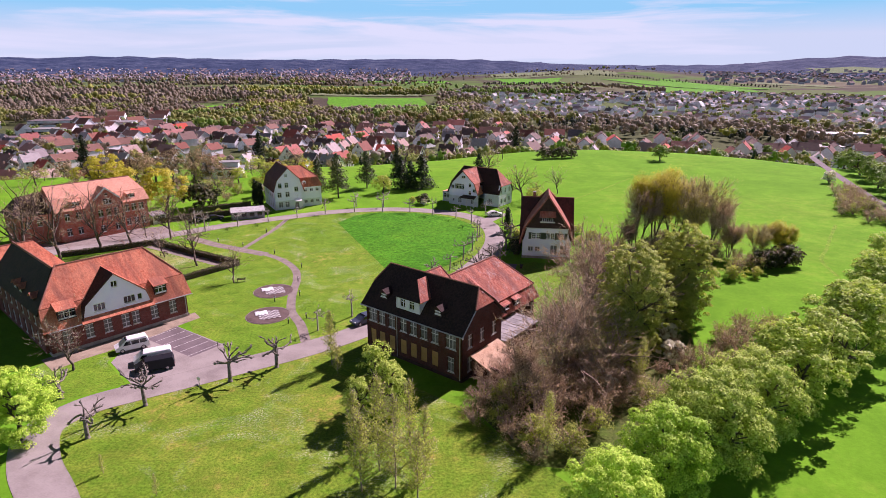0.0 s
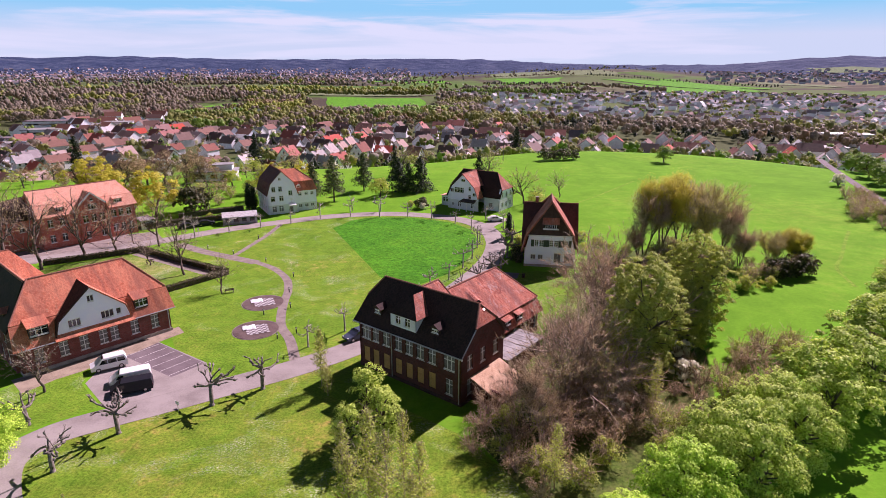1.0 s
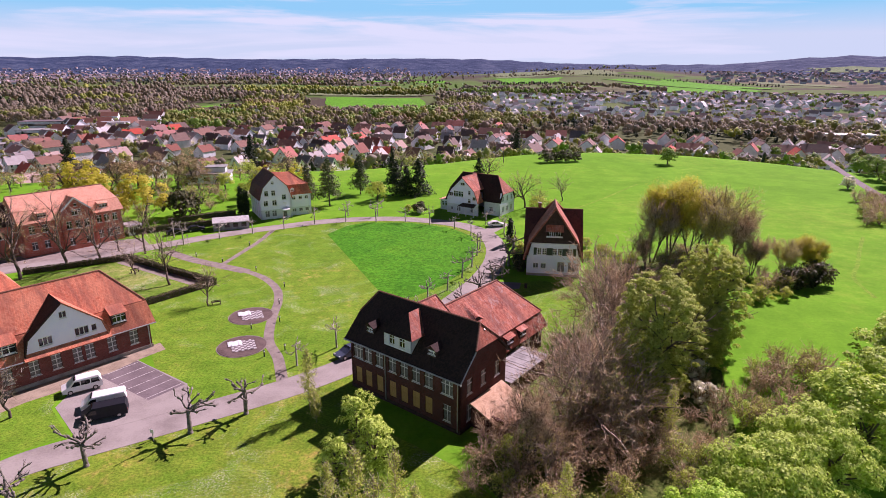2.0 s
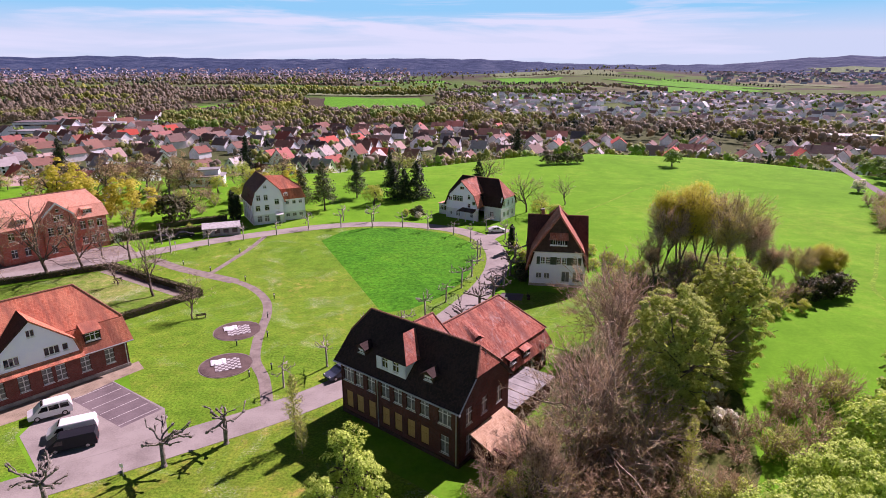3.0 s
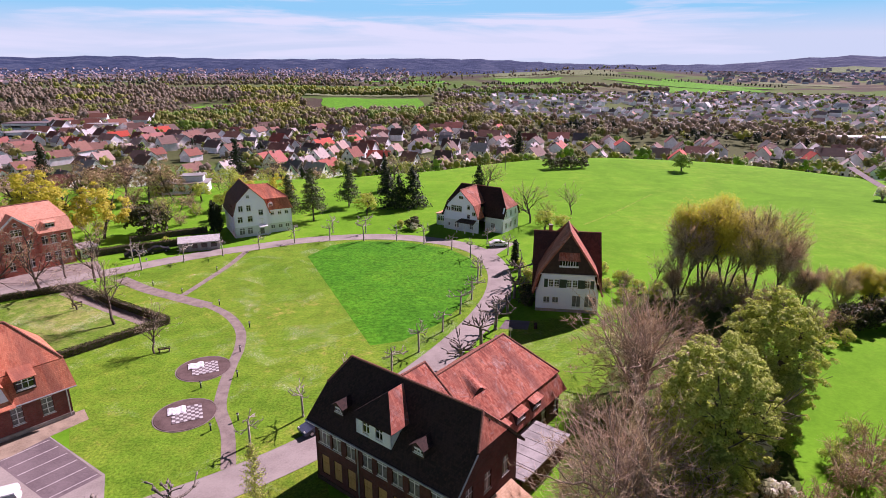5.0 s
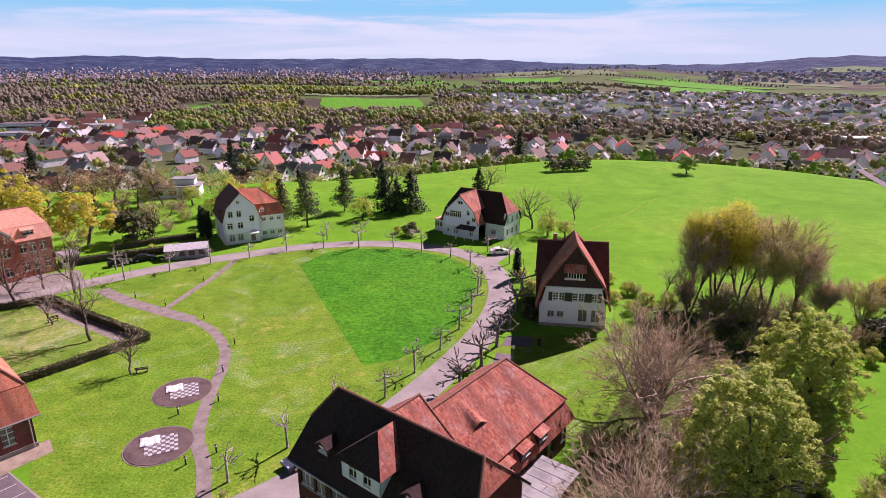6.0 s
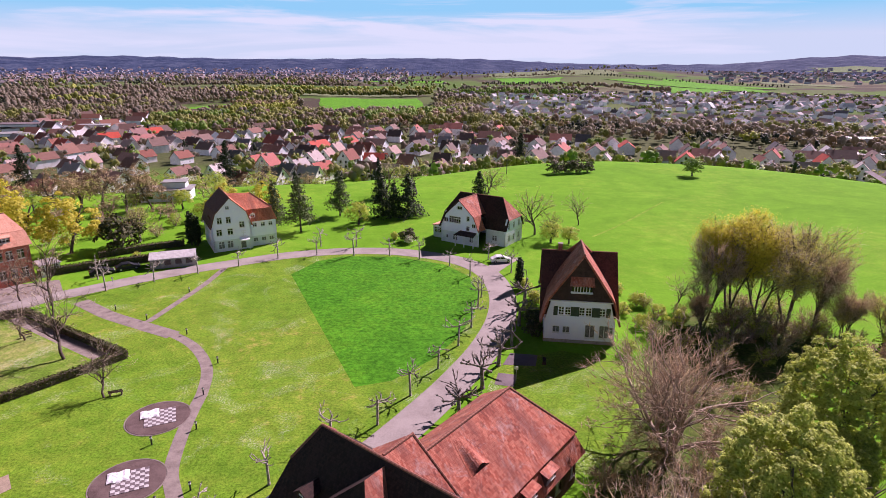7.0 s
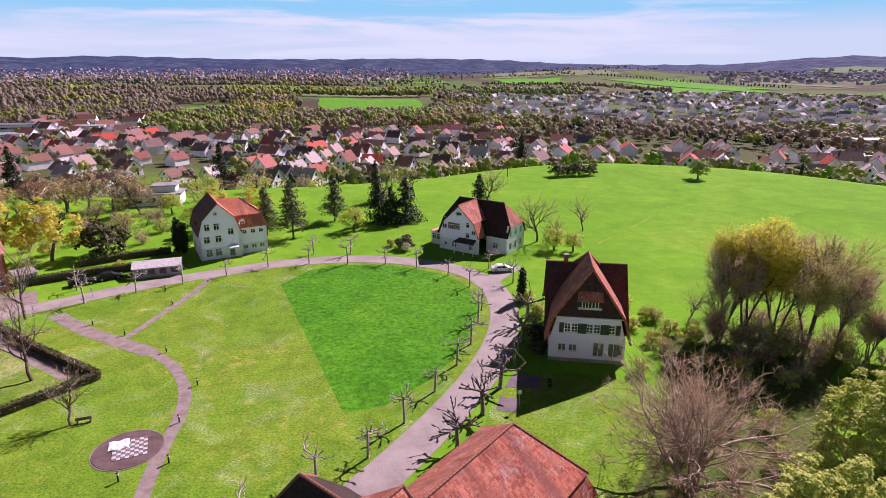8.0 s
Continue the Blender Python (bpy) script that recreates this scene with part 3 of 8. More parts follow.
def ground_material():
    """Meadow near by; a patchwork of fields, woods' floor and vineyards in the valley and on the hills."""
    m, n, l, b = material("open_land", 0.95)
    b.inputs["Specular IOR Level"].default_value = 0.05
    vec = position_of(n)
    ln = n.new("ShaderNodeVectorMath")
    ln.operation = "LENGTH"
    l.new(vec, ln.inputs[0])
    dist = ln.outputs["Value"]

    def over(lo, hi):
        r = n.new("ShaderNodeMapRange")
        r.inputs["From Min"].default_value, r.inputs["From Max"].default_value = lo, hi
        l.new(dist, r.inputs["Value"])
        return r.outputs["Result"]

    big, mid, small = noise_of(n, l, 0.018, 6, 0.6, vec, 1.0), noise_of(n, l, 0.35, 7, 0.7, vec), noise_of(n, l, 1.8, 6, 0.8, vec)
    f = n.new("ShaderNodeMath")
    f.operation = "MULTIPLY_ADD"
    l.new(big, f.inputs[0]), l.new(mid, f.inputs[2])
    f.inputs[1].default_value = 1.0
    meadow = ramp_of(n, l, half_of(n, l, f.outputs[0]), [(0.32, (0.094, 0.28, 0.010)), (0.5, (0.115, 0.32, 0.014)), (0.66, (0.185, 0.355, 0.028))])
    meadow = mix_of(n, l, 0.4, meadow, ramp_of(n, l, small, [(0.35, (0.7, 0.7, 0.65)), (0.65, (1.3, 1.3, 1.25))]), "MULTIPLY")
    meadow = mix_of(n, l, 1.0, meadow, ramp_of(n, l, noise_of(n, l, 0.09, 5, 0.65, vec, 0.8), [(0.35, (0.84, 0.86, 0.85)), (0.65, (1.13, 1.09, 1.12))]), "MULTIPLY")
    mp = n.new("ShaderNodeMapping")
    mp.inputs["Scale"].default_value = (0.0042, 0.0021, 0.0)
    mp.inputs["Rotation"].default_value = (0, 0, 0.35)
    l.new(vec, mp.inputs["Vector"])
    vo = n.new("ShaderNodeTexVoronoi")
    vo.inputs["Scale"].default_value = 1.0
    l.new(mp.outputs["Vector"], vo.inputs["Vector"])
    sep = n.new("ShaderNodeSeparateColor")
    l.new(vo.outputs["Color"], sep.inputs["Color"])
    fields = ramp_of(n, l, sep.outputs["Red"], [(0.0, (0.07, 0.16, 0.025)), (0.3, (0.10, 0.155, 0.045)), (0.45, (0.11, 0.145, 0.06)), (0.6, (0.085, 0.15, 0.04)), (0.78, (0.15, 0.135, 0.09)), (0.9, (0.10, 0.14, 0.05))])
    woods = noise_of(n, l, 0.0035, 7, 0.62, vec, 0.8)
    # far forest tones carry the blue of distance haze in their colour
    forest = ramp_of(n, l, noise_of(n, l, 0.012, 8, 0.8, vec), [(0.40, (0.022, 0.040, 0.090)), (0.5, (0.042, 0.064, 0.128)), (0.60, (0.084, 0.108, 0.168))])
    k = n.new("ShaderNodeMath")
    k.operation = "MULTIPLY_ADD"
    l.new(over(2400, 3300), k.inputs[0]), l.new(woods, k.inputs[2])
    k.inputs[1].default_value = 0.30
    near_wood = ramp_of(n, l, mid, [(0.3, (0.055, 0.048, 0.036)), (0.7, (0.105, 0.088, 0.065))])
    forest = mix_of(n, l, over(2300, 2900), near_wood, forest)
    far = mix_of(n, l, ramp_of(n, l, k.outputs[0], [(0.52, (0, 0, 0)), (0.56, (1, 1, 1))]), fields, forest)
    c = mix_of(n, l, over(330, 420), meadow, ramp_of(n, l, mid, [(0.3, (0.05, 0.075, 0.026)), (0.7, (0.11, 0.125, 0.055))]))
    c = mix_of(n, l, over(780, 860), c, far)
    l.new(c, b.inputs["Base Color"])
    crowns = n.new("ShaderNodeMath")          # treetops give the wooded hills their rough face
    crowns.operation = "MULTIPLY"
    l.new(over(2300, 2900), crowns.inputs[0]), l.new(noise_of(n, l, 0.022, 6, 0.75, vec), crowns.inputs[1])
    rough = n.new("ShaderNodeMath")
    rough.operation = "MULTIPLY_ADD"
    rough.inputs[1].default_value = 260.0
    l.new(crowns.outputs[0], rough.inputs[0]), l.new(small, rough.inputs[2])
    bump_of(n, l, b, rough.outputs[0], 0.5, 0.08)
    return m


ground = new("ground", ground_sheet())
tagged(ground, "green open meadow falling away to a wide valley", "ground", kind="structure")


def ribbon(points, width, closed=False, steps=8):
    """Both edges of a band that follows a smooth line through the points."""
    pts = [Vector((*p, 0)) for p in points]
    if not closed:
        pts = [2 * pts[0] - pts[1]] + pts + [2 * pts[-1] - pts[-2]]
    line = []
    for i in range(1, len(pts) - 2):
        p0, p1, p2, p3 = pts[i - 1 : i + 3]
        for k in range(steps):
            t = k / steps
            line.append(0.5 * (2 * p1 + (p2 - p0) * t + (2 * p0 - 5 * p1 + 4 * p2 - p3) * t * t + (3 * p1 - p0 - 3 * p2 + p3) * t**3))
    line.append(pts[-2])
    left, right = [], []
    for i, p in enumerate(line):
        d = line[min(i + 1, len(line) - 1)] - line[max(i - 1, 0)]
        nrm = Vector((-d.y, d.x, 0)).normalized()
        left.append(p + nrm * width / 2), right.append(p - nrm * width / 2)
    for side in (left, right):          # where a tight bend folds the inner edge, cut the fold off
        bad = [min((q - c).length for c in line) < width / 2 - 0.03 for q in side]
        i = 0
        while i < len(side):
            if bad[i]:
                j = i
                while j < len(side) - 1 and bad[j]:
                    j += 1
                a, b = side[max(i - 1, 0)].copy(), side[j].copy()
                for k in range(i, j):
                    side[k] = a.lerp(b, (k - i + 1) / (j - i + 1))
                i = j
            i += 1
    return left, right


def strip(name, left, right, z, mat, label, category="road", thick=0.0):
    n = len(left)
    verts = [(p.x, p.y, z) for p in left] + [(p.x, p.y, z) for p in right]
    faces = [(i, n + i, n + i + 1, i + 1) for i in range(n - 1)]
    return tagged(new(name, mesh_of(name, verts, faces, mat)), label, category, kind="structure")


def kerb_line(name, edge, z, w=0.10):
    bm = bmesh.new()
    n = len(edge)
    ring = []
    for i, p in enumerate(edge):
        d = edge[min(i + 1, n - 1)] - edge[max(i - 1, 0)]
        nr = Vector((-d.y, d.x, 0)).normalized() * w / 2
        ring.append([bm.verts.new((q.x, q.y, h)) for q, h in ((p - nr, -0.05), (p - nr, z), (p + nr, z), (p + nr, -0.05))])
    for a, b in zip(ring, ring[1:]):
        for k in range(3):
            bm.faces.new((a[k], b[k], b[k + 1], a[k + 1]))
    bmesh.ops.recalc_face_normals(bm, faces=bm.faces[:])
    return tagged(new(name, bm_mesh(name, bm, M["kerb"])), "narrow pale stone kerb beside the drive", "kerb", kind="structure")


def flat(name, outline, z, mat, label, category):
    bm = bmesh.new()
    f = bm.faces.new([bm.verts.new((x, y, z)) for x, y in outline])
    f.normal_update()
    if f.normal.z < 0:
        f.normal_flip()
    bmesh.ops.triangulate(bm, faces=bm.faces[:])
    return tagged(new(name, bm_mesh(name, bm, mat)), label, category, kind="structure")


ROAD = [(-20.0, 18.0), (-27.5, 33.5), (-36.0, 44.6), (-42.0, 51.2), (-45.1, 57.0), (-43.2, 61.8), (-38.6, 65.2), (-33.0, 68.6), (-26.1, 73.0), (-18.6, 78.0), (-11.7, 84.2), (-5.6, 92.9), (-0.8, 100.5), (3.7, 108.4), (8.2, 118.0), (11.5, 128.6), (12.6, 139.7), (10.6, 150.7), (4.3, 158.8), (-7.4, 164.0), (-19.3, 164.6), (-30.7, 161.8), (-40.3, 156.8), (-49.3, 151.6), (-56.9, 146.0), (-63.2, 140.6), (-69.4, 135.6), (-82.0, 126.5), (-98.0, 117.0)]
r_left, r_right = ribbon(ROAD, 4.6)
strip("road", r_left, r_right, 0.03, M["asphalt"], "pale worn asphalt drive curving round the lawn")
kerb_line("kerb_inner", r_left, 0.034)
kerb_line("kerb_outer", r_right, 0.034)
PATHWAY = [(-20.4, 79.5), (-22.6, 85.6), (-25.2, 90.5), (-26.6, 96.0), (-27.4, 101.0), (-28.1, 106.4), (-29.9, 112.2), (-33.7, 117.9), (-38.7, 122.2), (-46.2, 126.2), (-53.0, 130.0), (-60.5, 135.5)]
p_left, p_right = ribbon(PATHWAY, 1.5)
strip("footpath", p_left, p_right, 0.022, M["gravel"], "brown gravel footpath winding across the lawn", "path")
w_left, w_right = ribbon(PATHWAY[8:], 2.5)
strip("footpath_wide", w_left, w_right, 0.027, M["gravel"], "wider brown gravel stretch of the footpath", "path")
b_left, b_right = ribbon([(-44.9, 127.0), (-43.8, 134.0), (-42.4, 143.7), (-41.9, 153.5)], 1.2)
strip("footpath_branch", b_left, b_right, 0.032, M["gravel"], "narrow gravel footpath branching off to the drive", "path")
f_left, f_right = ribbon([(10.8, 150.0), (14.0, 155.5), (17.0, 160.0)], 3.4)
strip("drive_spur", f_left, f_right, 0.036, M["asphalt"], "short asphalt spur to a parking bay")
l_left, l_right = ribbon([(168.0, 268.0), (159.0, 246.0), (143.5, 206.0), (131.0, 172.0), (120.0, 143.0), (110.0, 118.0)], 2.9)
strip("lane", l_left, l_right, 0.03, M["tarmac"], "grey asphalt lane along the far edge of the meadow")
t_left, t_right = ribbon([(68.5, 214.0), (62.0, 205.5), (54.0, 195.0), (46.0, 185.0), (38.0, 176.0)], 0.7)
strip("trodden_track", t_left, t_right, 0.02, M["dry_grass"], "faint trodden track of yellowed grass", "path")
t_left, t_right = ribbon([(101.5, 147.0), (94.0, 137.0), (86.0, 126.0), (80.0, 118.0), (77.0, 108.0)], 0.8)
strip("field_track", t_left, t_right, 0.02, M["dry_grass"], "faint wheel track along the meadow's edge", "path")
flat("lawn", [(p.x, p.y) for p in r_left[58:-20]] + [(-57, 131), (-48, 122), (-46, 112), (-44, 95), (-38, 82), (-34, 74)], 0.008, M["lawn"], "mown lawn dotted with daisies inside the drive", "lawn")
flat("lawn_front", ROAD[:11] + [(-8, 70), (2, 62), (15.5, 44), (20, 30), (24, -6), (6, -24), (-18, -12)], 0.008, M["lawn_rough"], "mown lawn sloping away in front of the drive", "lawn")
flat("lawn_side", [(-48.5, 58.5), (-45.8, 63.5), (-41, 67.5), (-46.4, 73.0), (-47.5, 80.0), (-55, 73), (-58, 62)], 0.008, M["lawn"], "patch of lawn beside the parking bay", "lawn")
flat("lawn_garden", [(-44, 96), (-38, 82), (-42, 88.5), (-49, 96), (-62, 112), (-72, 124), (-66, 130), (-57, 131), (-48, 122), (-46, 112)], 0.012, M["lawn"], "daisy-strewn garden lawn between the hedges", "lawn")
flat("lawn_corner", [(9.5, 113), (7.2, 105), (2.5, 97.5), (8, 92), (17, 90), (27, 95), (29, 113), (19, 117)], 0.008, M["lawn"], "small lawn between drive and timber house", "lawn")
bay = [(-27.6, 149.5), (-9.2, 107.0), (-4.6, 108.6), (0.5, 114.3), (4.4, 121.5), (7.2, 130.0), (8.6, 139.0), (7.3, 148.0), (2.5, 155.4), (-7.8, 160.5), (-19.0, 161.0), (-24.0, 157.5)]
flat("tall_grass_patch", bay, 0.02, M["tall_grass"], "wedge of taller dark green unmown grass", "grass")
flat("parking_bay", [(-45.9, 73.0), (-46.4, 79.5), (-42.6, 85.4), (-32.4, 78.6), (-29.6, 73.2), (-34.5, 70.2), (-39.8, 66.9)], 0.016, M["asphalt"], "pale asphalt parking bay beside the drive", "parking")
flat("parking_stalls", [(-42.2, 85.0), (-32.6, 78.4), (-35.5, 74.6), (-45.2, 80.8)], 0.021, M["tarmac"], "darker tarmac parking stalls with white lines", "parking")
for i in range(6):
    t = i / 5
    a = Vector((-41.6, 84.3, 0)).lerp(Vector((-33.2, 78.6, 0)), t)
    e = Vector((-44.4, 80.6, 0)).lerp(Vector((-36.0, 75.0, 0)), t)
    d = (e - a).normalized()
    s = Vector((-d.y, d.x, 0)) * 0.045
    flat("parking_line", [(a - s)[:2], (a + s)[:2], (e + s)[:2], (e - s)[:2]], 0.027, M["paint"], "white painted parking stall line", "road marking")

# ---- the houses of the park ----


def gabled_dormer(parent, x, y, z, w, h, depth, roof_mat, wall_mat, cols=2, hip=False, m=None):
    """A small dormer with its window facing -y in its own frame m; the roof runs back by depth."""
    m = m or Matrix.Identity(4)
    o = Matrix.Translation((x, y, z))
    bm = bmesh.new()
    add_box(bm, (-w / 2, 0.0, 0), (-w / 2 + 0.12, depth, h), m @ o)
    add_box(bm, (w / 2 - 0.12, 0.0, 0), (w / 2, depth, h), m @ o)
    add_box(bm, (-w / 2 + 0.12, 0.02, 0), (w / 2 - 0.12, 0.14, 0.3), m @ o)
    add_box(bm, (-w / 2 + 0.12, 0.02, h - 0.15), (w / 2 - 0.12, 0.14, h), m @ o)
    uv_by_slope(bm)
    d = part("dormer", bm, wall_mat, parent)
    put_window(d, m @ o @ Matrix.Translation((0, 0.04, 0.3)), w - 0.24, h - 0.45, cols, 2)
    e, r = w / 2 + 0.2, h + w * 0.42
    back = depth + (1.2 if not hip else 0.6)
    front = -0.25 if not hip else w * 0.4
    polys = [[(-e, -0.25, h - 0.05), (0, front, r), (0, back, r), (-e, depth, h - 0.05)], [(e, -0.25, h - 0.05), (e, depth, h - 0.05), (0, back, r), (0, front, r)]]
    if hip:
        polys.append([(-e, -0.25, h - 0.05), (e, -0.25, h - 0.05), (0, front, r)])
    polys = [[m @ o @ Vector(p) for p in q] for q in polys]
    part("dormer_roof", slabs(polys, 0.1), roof_mat, d)
    if not hip:
        tri = bmesh.new()
        tri.faces.new([tri.verts.new(m @ o @ Vector(p)) for p in ((-w / 2, 0.01, h), (w / 2, 0.01, h), (0, 0.01, r - 0.1))])
        ex = bmesh.ops.extrude_face_region(tri, geom=tri.faces[:])
        bmesh.ops.translate(tri, vec=m.to_3x3() @ Vector((0, 0.1, 0)), verts=[v for v in ex["geom"] if isinstance(v, bmesh.types.BMVert)])
        uv_by_slope(tri)
        part("dormer_gable", tri, wall_mat, d)
    return d


def shed_dormer(parent, m, w, h, depth, rise, roof_mat, wall_mat, cols=3):
    """A dormer whose single slope runs back into the roof."""
    bm = bmesh.new()
    add_box(bm, (-w / 2, 0.0, 0), (-w / 2 + 0.12, depth, h), m)
    add_box(bm, (w / 2 - 0.12, 0.0, 0), (w / 2, depth, h), m)
    add_box(bm, (-w / 2 + 0.12, 0.02, 0), (w / 2 - 0.12, 0.14, 0.25), m)
    add_box(bm, (-w / 2 + 0.12, 0.02, h - 0.15), (w / 2 - 0.12, 0.14, h), m)
    uv_by_slope(bm)
    d = part("dormer", bm, wall_mat, parent)
    put_window(d, m @ Matrix.Translation((0, 0.04, 0.25)), w - 0.24, h - 0.4, cols, 2)
    e = w / 2 + 0.18
    part("dormer_roof", slabs([[m @ Vector(p) for p in ((-e, -0.3, h), (e, -0.3, h), (e, depth + 1.0, h + rise), (-e, depth + 1.0, h + rise))]], 0.1), roof_mat, d)
    return d


def brick_hall():
    """The two-storey brick hall with boarded windows, and the long wing behind it. x along the front, y to the back."""
    hall = thing("brick_hall", pose(-1.45, 76.4, 0, 0, 0, -38.6), "dark brick two-storey hall with tiled roof and boarded windows", "house")
    L, D, E = 8.55, 4.55, 7.0
    xs = [-7.3, -5.55, -3.65, -1.5, 0.35, 2.2, 4.1, 6.75]
    upper = [(x + L, 4.25, 1.7 if i in (0, 7) else 1.25, 2.05, 3 if i in (0, 7) else 2, 2, "grey") for i, x in enumerate(xs)]
    lower = [(x + L, 0.95, 1.1, 2.15, 2, 2, "board") for x in xs[:7]] + [(xs[7] + L, 0.95, 1.1, 2.15, 2, 2, "grey")]
    put_wall(hall, (-L, -D), (L, -D), 0.45, E, M["brick_dark"], upper + lower)
    side_top = [(0, E), (2.6, 9.5), (2 * D - 2.6, 9.5), (2 * D, E)]
    put_wall(hall, (L, -D), (L, D), 0.45, 9.6, M["brick_dark"], row_of([1.8, 4.5, 7.3], 4.25, 1.05, 1.95, style="grey") + row_of([1.8, 4.5], 0.95, 1.05, 2.1, style="grey"), side_top)
    put_wall(hall, (L, D), (-L, D), 0.45, E, M["brick_dark"], row_of([12.5, 14.8, 16.2], 4.25, 1.0, 1.9, style="grey"))
    put_wall(hall, (-L, D), (-L, -D), 0.45, 9.6, M["brick_dark"], row_of([2.0, 4.5, 7.0], 4.25, 1.0, 1.9, style="grey"), side_top)
    part("plinth", box((-L - 0.08, -D - 0.08, -0.3), (L + 0.08, D + 0.08, 0.45), 0.03), M["wood_dark"], hall, "dark stone plinth")
    # roof: steep slopes with a half hip at both ends
    e, el, zh, rz, hx = 5.15, 9.05, 9.5, 11.75, 7.85
    ze = 6.75
    yh = e * (rz - zh) / (rz - ze)
    front = [(-el, -e, ze), (el, -e, ze), (el, -yh, zh), (hx, 0, rz), (-hx, 0, rz), (-el, -yh, zh)]
    back = [(x, -y, z) for x, y, z in front]
    hips = [[(s * el, -yh, zh), (s * el, yh, zh), (s * hx, 0, rz)] for s in (1, -1)]
    # main slopes wear the shade-coloured tiles, the half hips the sunlit red
    roof = part("roof", slabs([front, back], 0.2), M["tile_shaded"], hall, "tile roof with half hips, darkened as if in shade")
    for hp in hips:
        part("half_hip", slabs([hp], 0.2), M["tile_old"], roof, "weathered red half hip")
    ridge_tiles(roof, (-hx, 0, rz + 0.02), (hx, 0, rz + 0.02))
    for s in (1, -1):
        for t in (1, -1):
            ridge_tiles(roof, (s * hx, 0, rz), (s * el, t * yh, zh))
    for s in (1, -1):
        part("verge_board", box((s * el - 0.05, -e, ze - 0.3), (s * el + 0.05, -e + 0.2, ze - 0.1)), M["frame_grey"], hall)
    gutter(hall, (-el, -e - 0.08, ze - 0.05), (el, -e - 0.08, ze - 0.05))
    gutter(hall, (el + 0.06, -e, ze), (el + 0.06, -yh - 0.1, zh - 0.05), 0.07)
    for x in (-2.6, 8.3):
        gutter(hall, (x, -D - 0.1, 0.3), (x, -D - 0.1, ze - 0.3), 0.07)
    # broad hipped dormer in the middle, two small ones beside it
    dm = Matrix.Translation((-0.75, -4.35, 7.2))
    bm = bmesh.new()
    w, h = 4.3, 2.15
    add_box(bm, (-w / 2, 0, 0), (-w / 2 + 0.15, 3.4, h), dm), add_box(bm, (w / 2 - 0.15, 0, 0), (w / 2, 3.4, h), dm)
    uv_by_slope(bm)
    dormer = part("dormer", bm, M["plaster_low"], hall, "broad rendered dormer with hipped tile roof")
    fw = put_wall(dormer, (-0.75 - w / 2, -4.35), (-0.75 + w / 2, -4.35), 7.2, 7.2 + h, M["plaster_low"], row_of([1.25, 2.85], 7.8, 0.85, 1.25), thick=0.12, name="dormer_front")
    q, r = w / 2 + 0.45, 11.45
    zz = 7.2 + h
    A0, A1, A2, A3 = (-0.75 - q, -4.75, zz), (-0.75 + q, -4.75, zz), (-0.75, -2.3, r), (-0.75, -0.2, r)
    # dormer front and left painted as shaded, its right side as lit
    part("dormer_roof", slabs([[A0, A1, A2], [(-0.75 - q, -1.9, zz), A0, A2, A3]], 0.12), M["tile_shaded"], dormer)
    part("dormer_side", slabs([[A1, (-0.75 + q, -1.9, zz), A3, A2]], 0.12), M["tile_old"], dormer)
    for x in (-5.6, 4.15):
        gabled_dormer(hall, x, -4.0, 7.9, 1.25, 1.0, 1.3, M["tile_shaded"], M["wood_dark"], 3)
    # connecting roof and long wing behind
    cr, cx, cv = 11.7, -1.5, 3.7
    ce = 6.6
    slope = (11.7 - 7.0) / 6.2
    part("connecting_roof", slabs([[(cx, -0.1, cr), (cx, cv, cr), (cx + 6.9, cv, cr - 6.9 * slope), (cx + 6.9, 4.9, cr - 6.9 * slope - 0.1), (cx + 6.9, 2.0, cr - 6.9 * slope)][:3] + [(cx + 6.9, 0.5, cr - 6.9 * slope)], [(cx, -0.1, cr), (cx - 5.5, -0.1, cr - 5.5 * slope), (cx - 5.5, cv, cr - 5.5 * slope), (cx, cv, cr)]], 0.2), M["tile_old"], hall, "weathered red tile roof joining hall and wing")
    ridge_tiles(roof, (cx, cv - 0.1, cr), (cx + 6.7, cv - 0.1, cr - 6.7 * slope))
    ridge_tiles(roof, (cx, 0.3, cr), (cx, cv, cr))
    wr, w0, w1 = 10.15, 3.5, 16.4
    wx, wb, wz, wl, wlz = -0.75, 4.7, 5.7, 5.6, 3.4
    for nm, poly in zip(("wing_slope", "wing_slope", "wing_hip", "wing_skirt", "wing_skirt", "wing_skirt"), [
        [(wx, w0, wr), (wx + wb + 0.75, w0, wz), (wx + wb + 0.75, w1 + 3.6, wz), (wx, w1, wr)],
        [(wx, w0, wr), (wx, w1, wr), (wx - wb - 0.75, w1 + 3.6, wz), (wx - wb - 0.75, w0, wz)],
        [(wx, w1, wr), (wx + wb + 0.75, w1 + 3.6, wz), (wx - wb - 0.75, w1 + 3.6, wz)],
        [(wx + wb + 0.55, w0, wz - 0.05), (wx + wl + 0.6, w0, wlz), (wx + wl + 0.6, w1 + 4.3, wlz), (wx + wb + 0.55, w1 + 3.4, wz - 0.05)],
        [(wx - wb - 0.55, w0, wz - 0.05), (wx - wb - 0.55, w1 + 3.4, wz - 0.05), (wx - wl - 0.6, w1 + 4.3, wlz), (wx - wl - 0.6, w0, wlz)],
        [(wx + wb + 0.55, w1 + 3.4, wz - 0.05), (wx + wl + 0.6, w1 + 4.3, wlz), (wx - wl - 0.6, w1 + 4.3, wlz), (wx - wb - 0.55, w1 + 3.4, wz - 0.05)],
    ]):
        part(nm, slabs([poly], 0.2), M["tile_old"], hall, "long weathered tile slope with lichen streaks")
    ridge_tiles(roof, (wx, w0, wr + 0.02), (wx, w1, wr + 0.02))
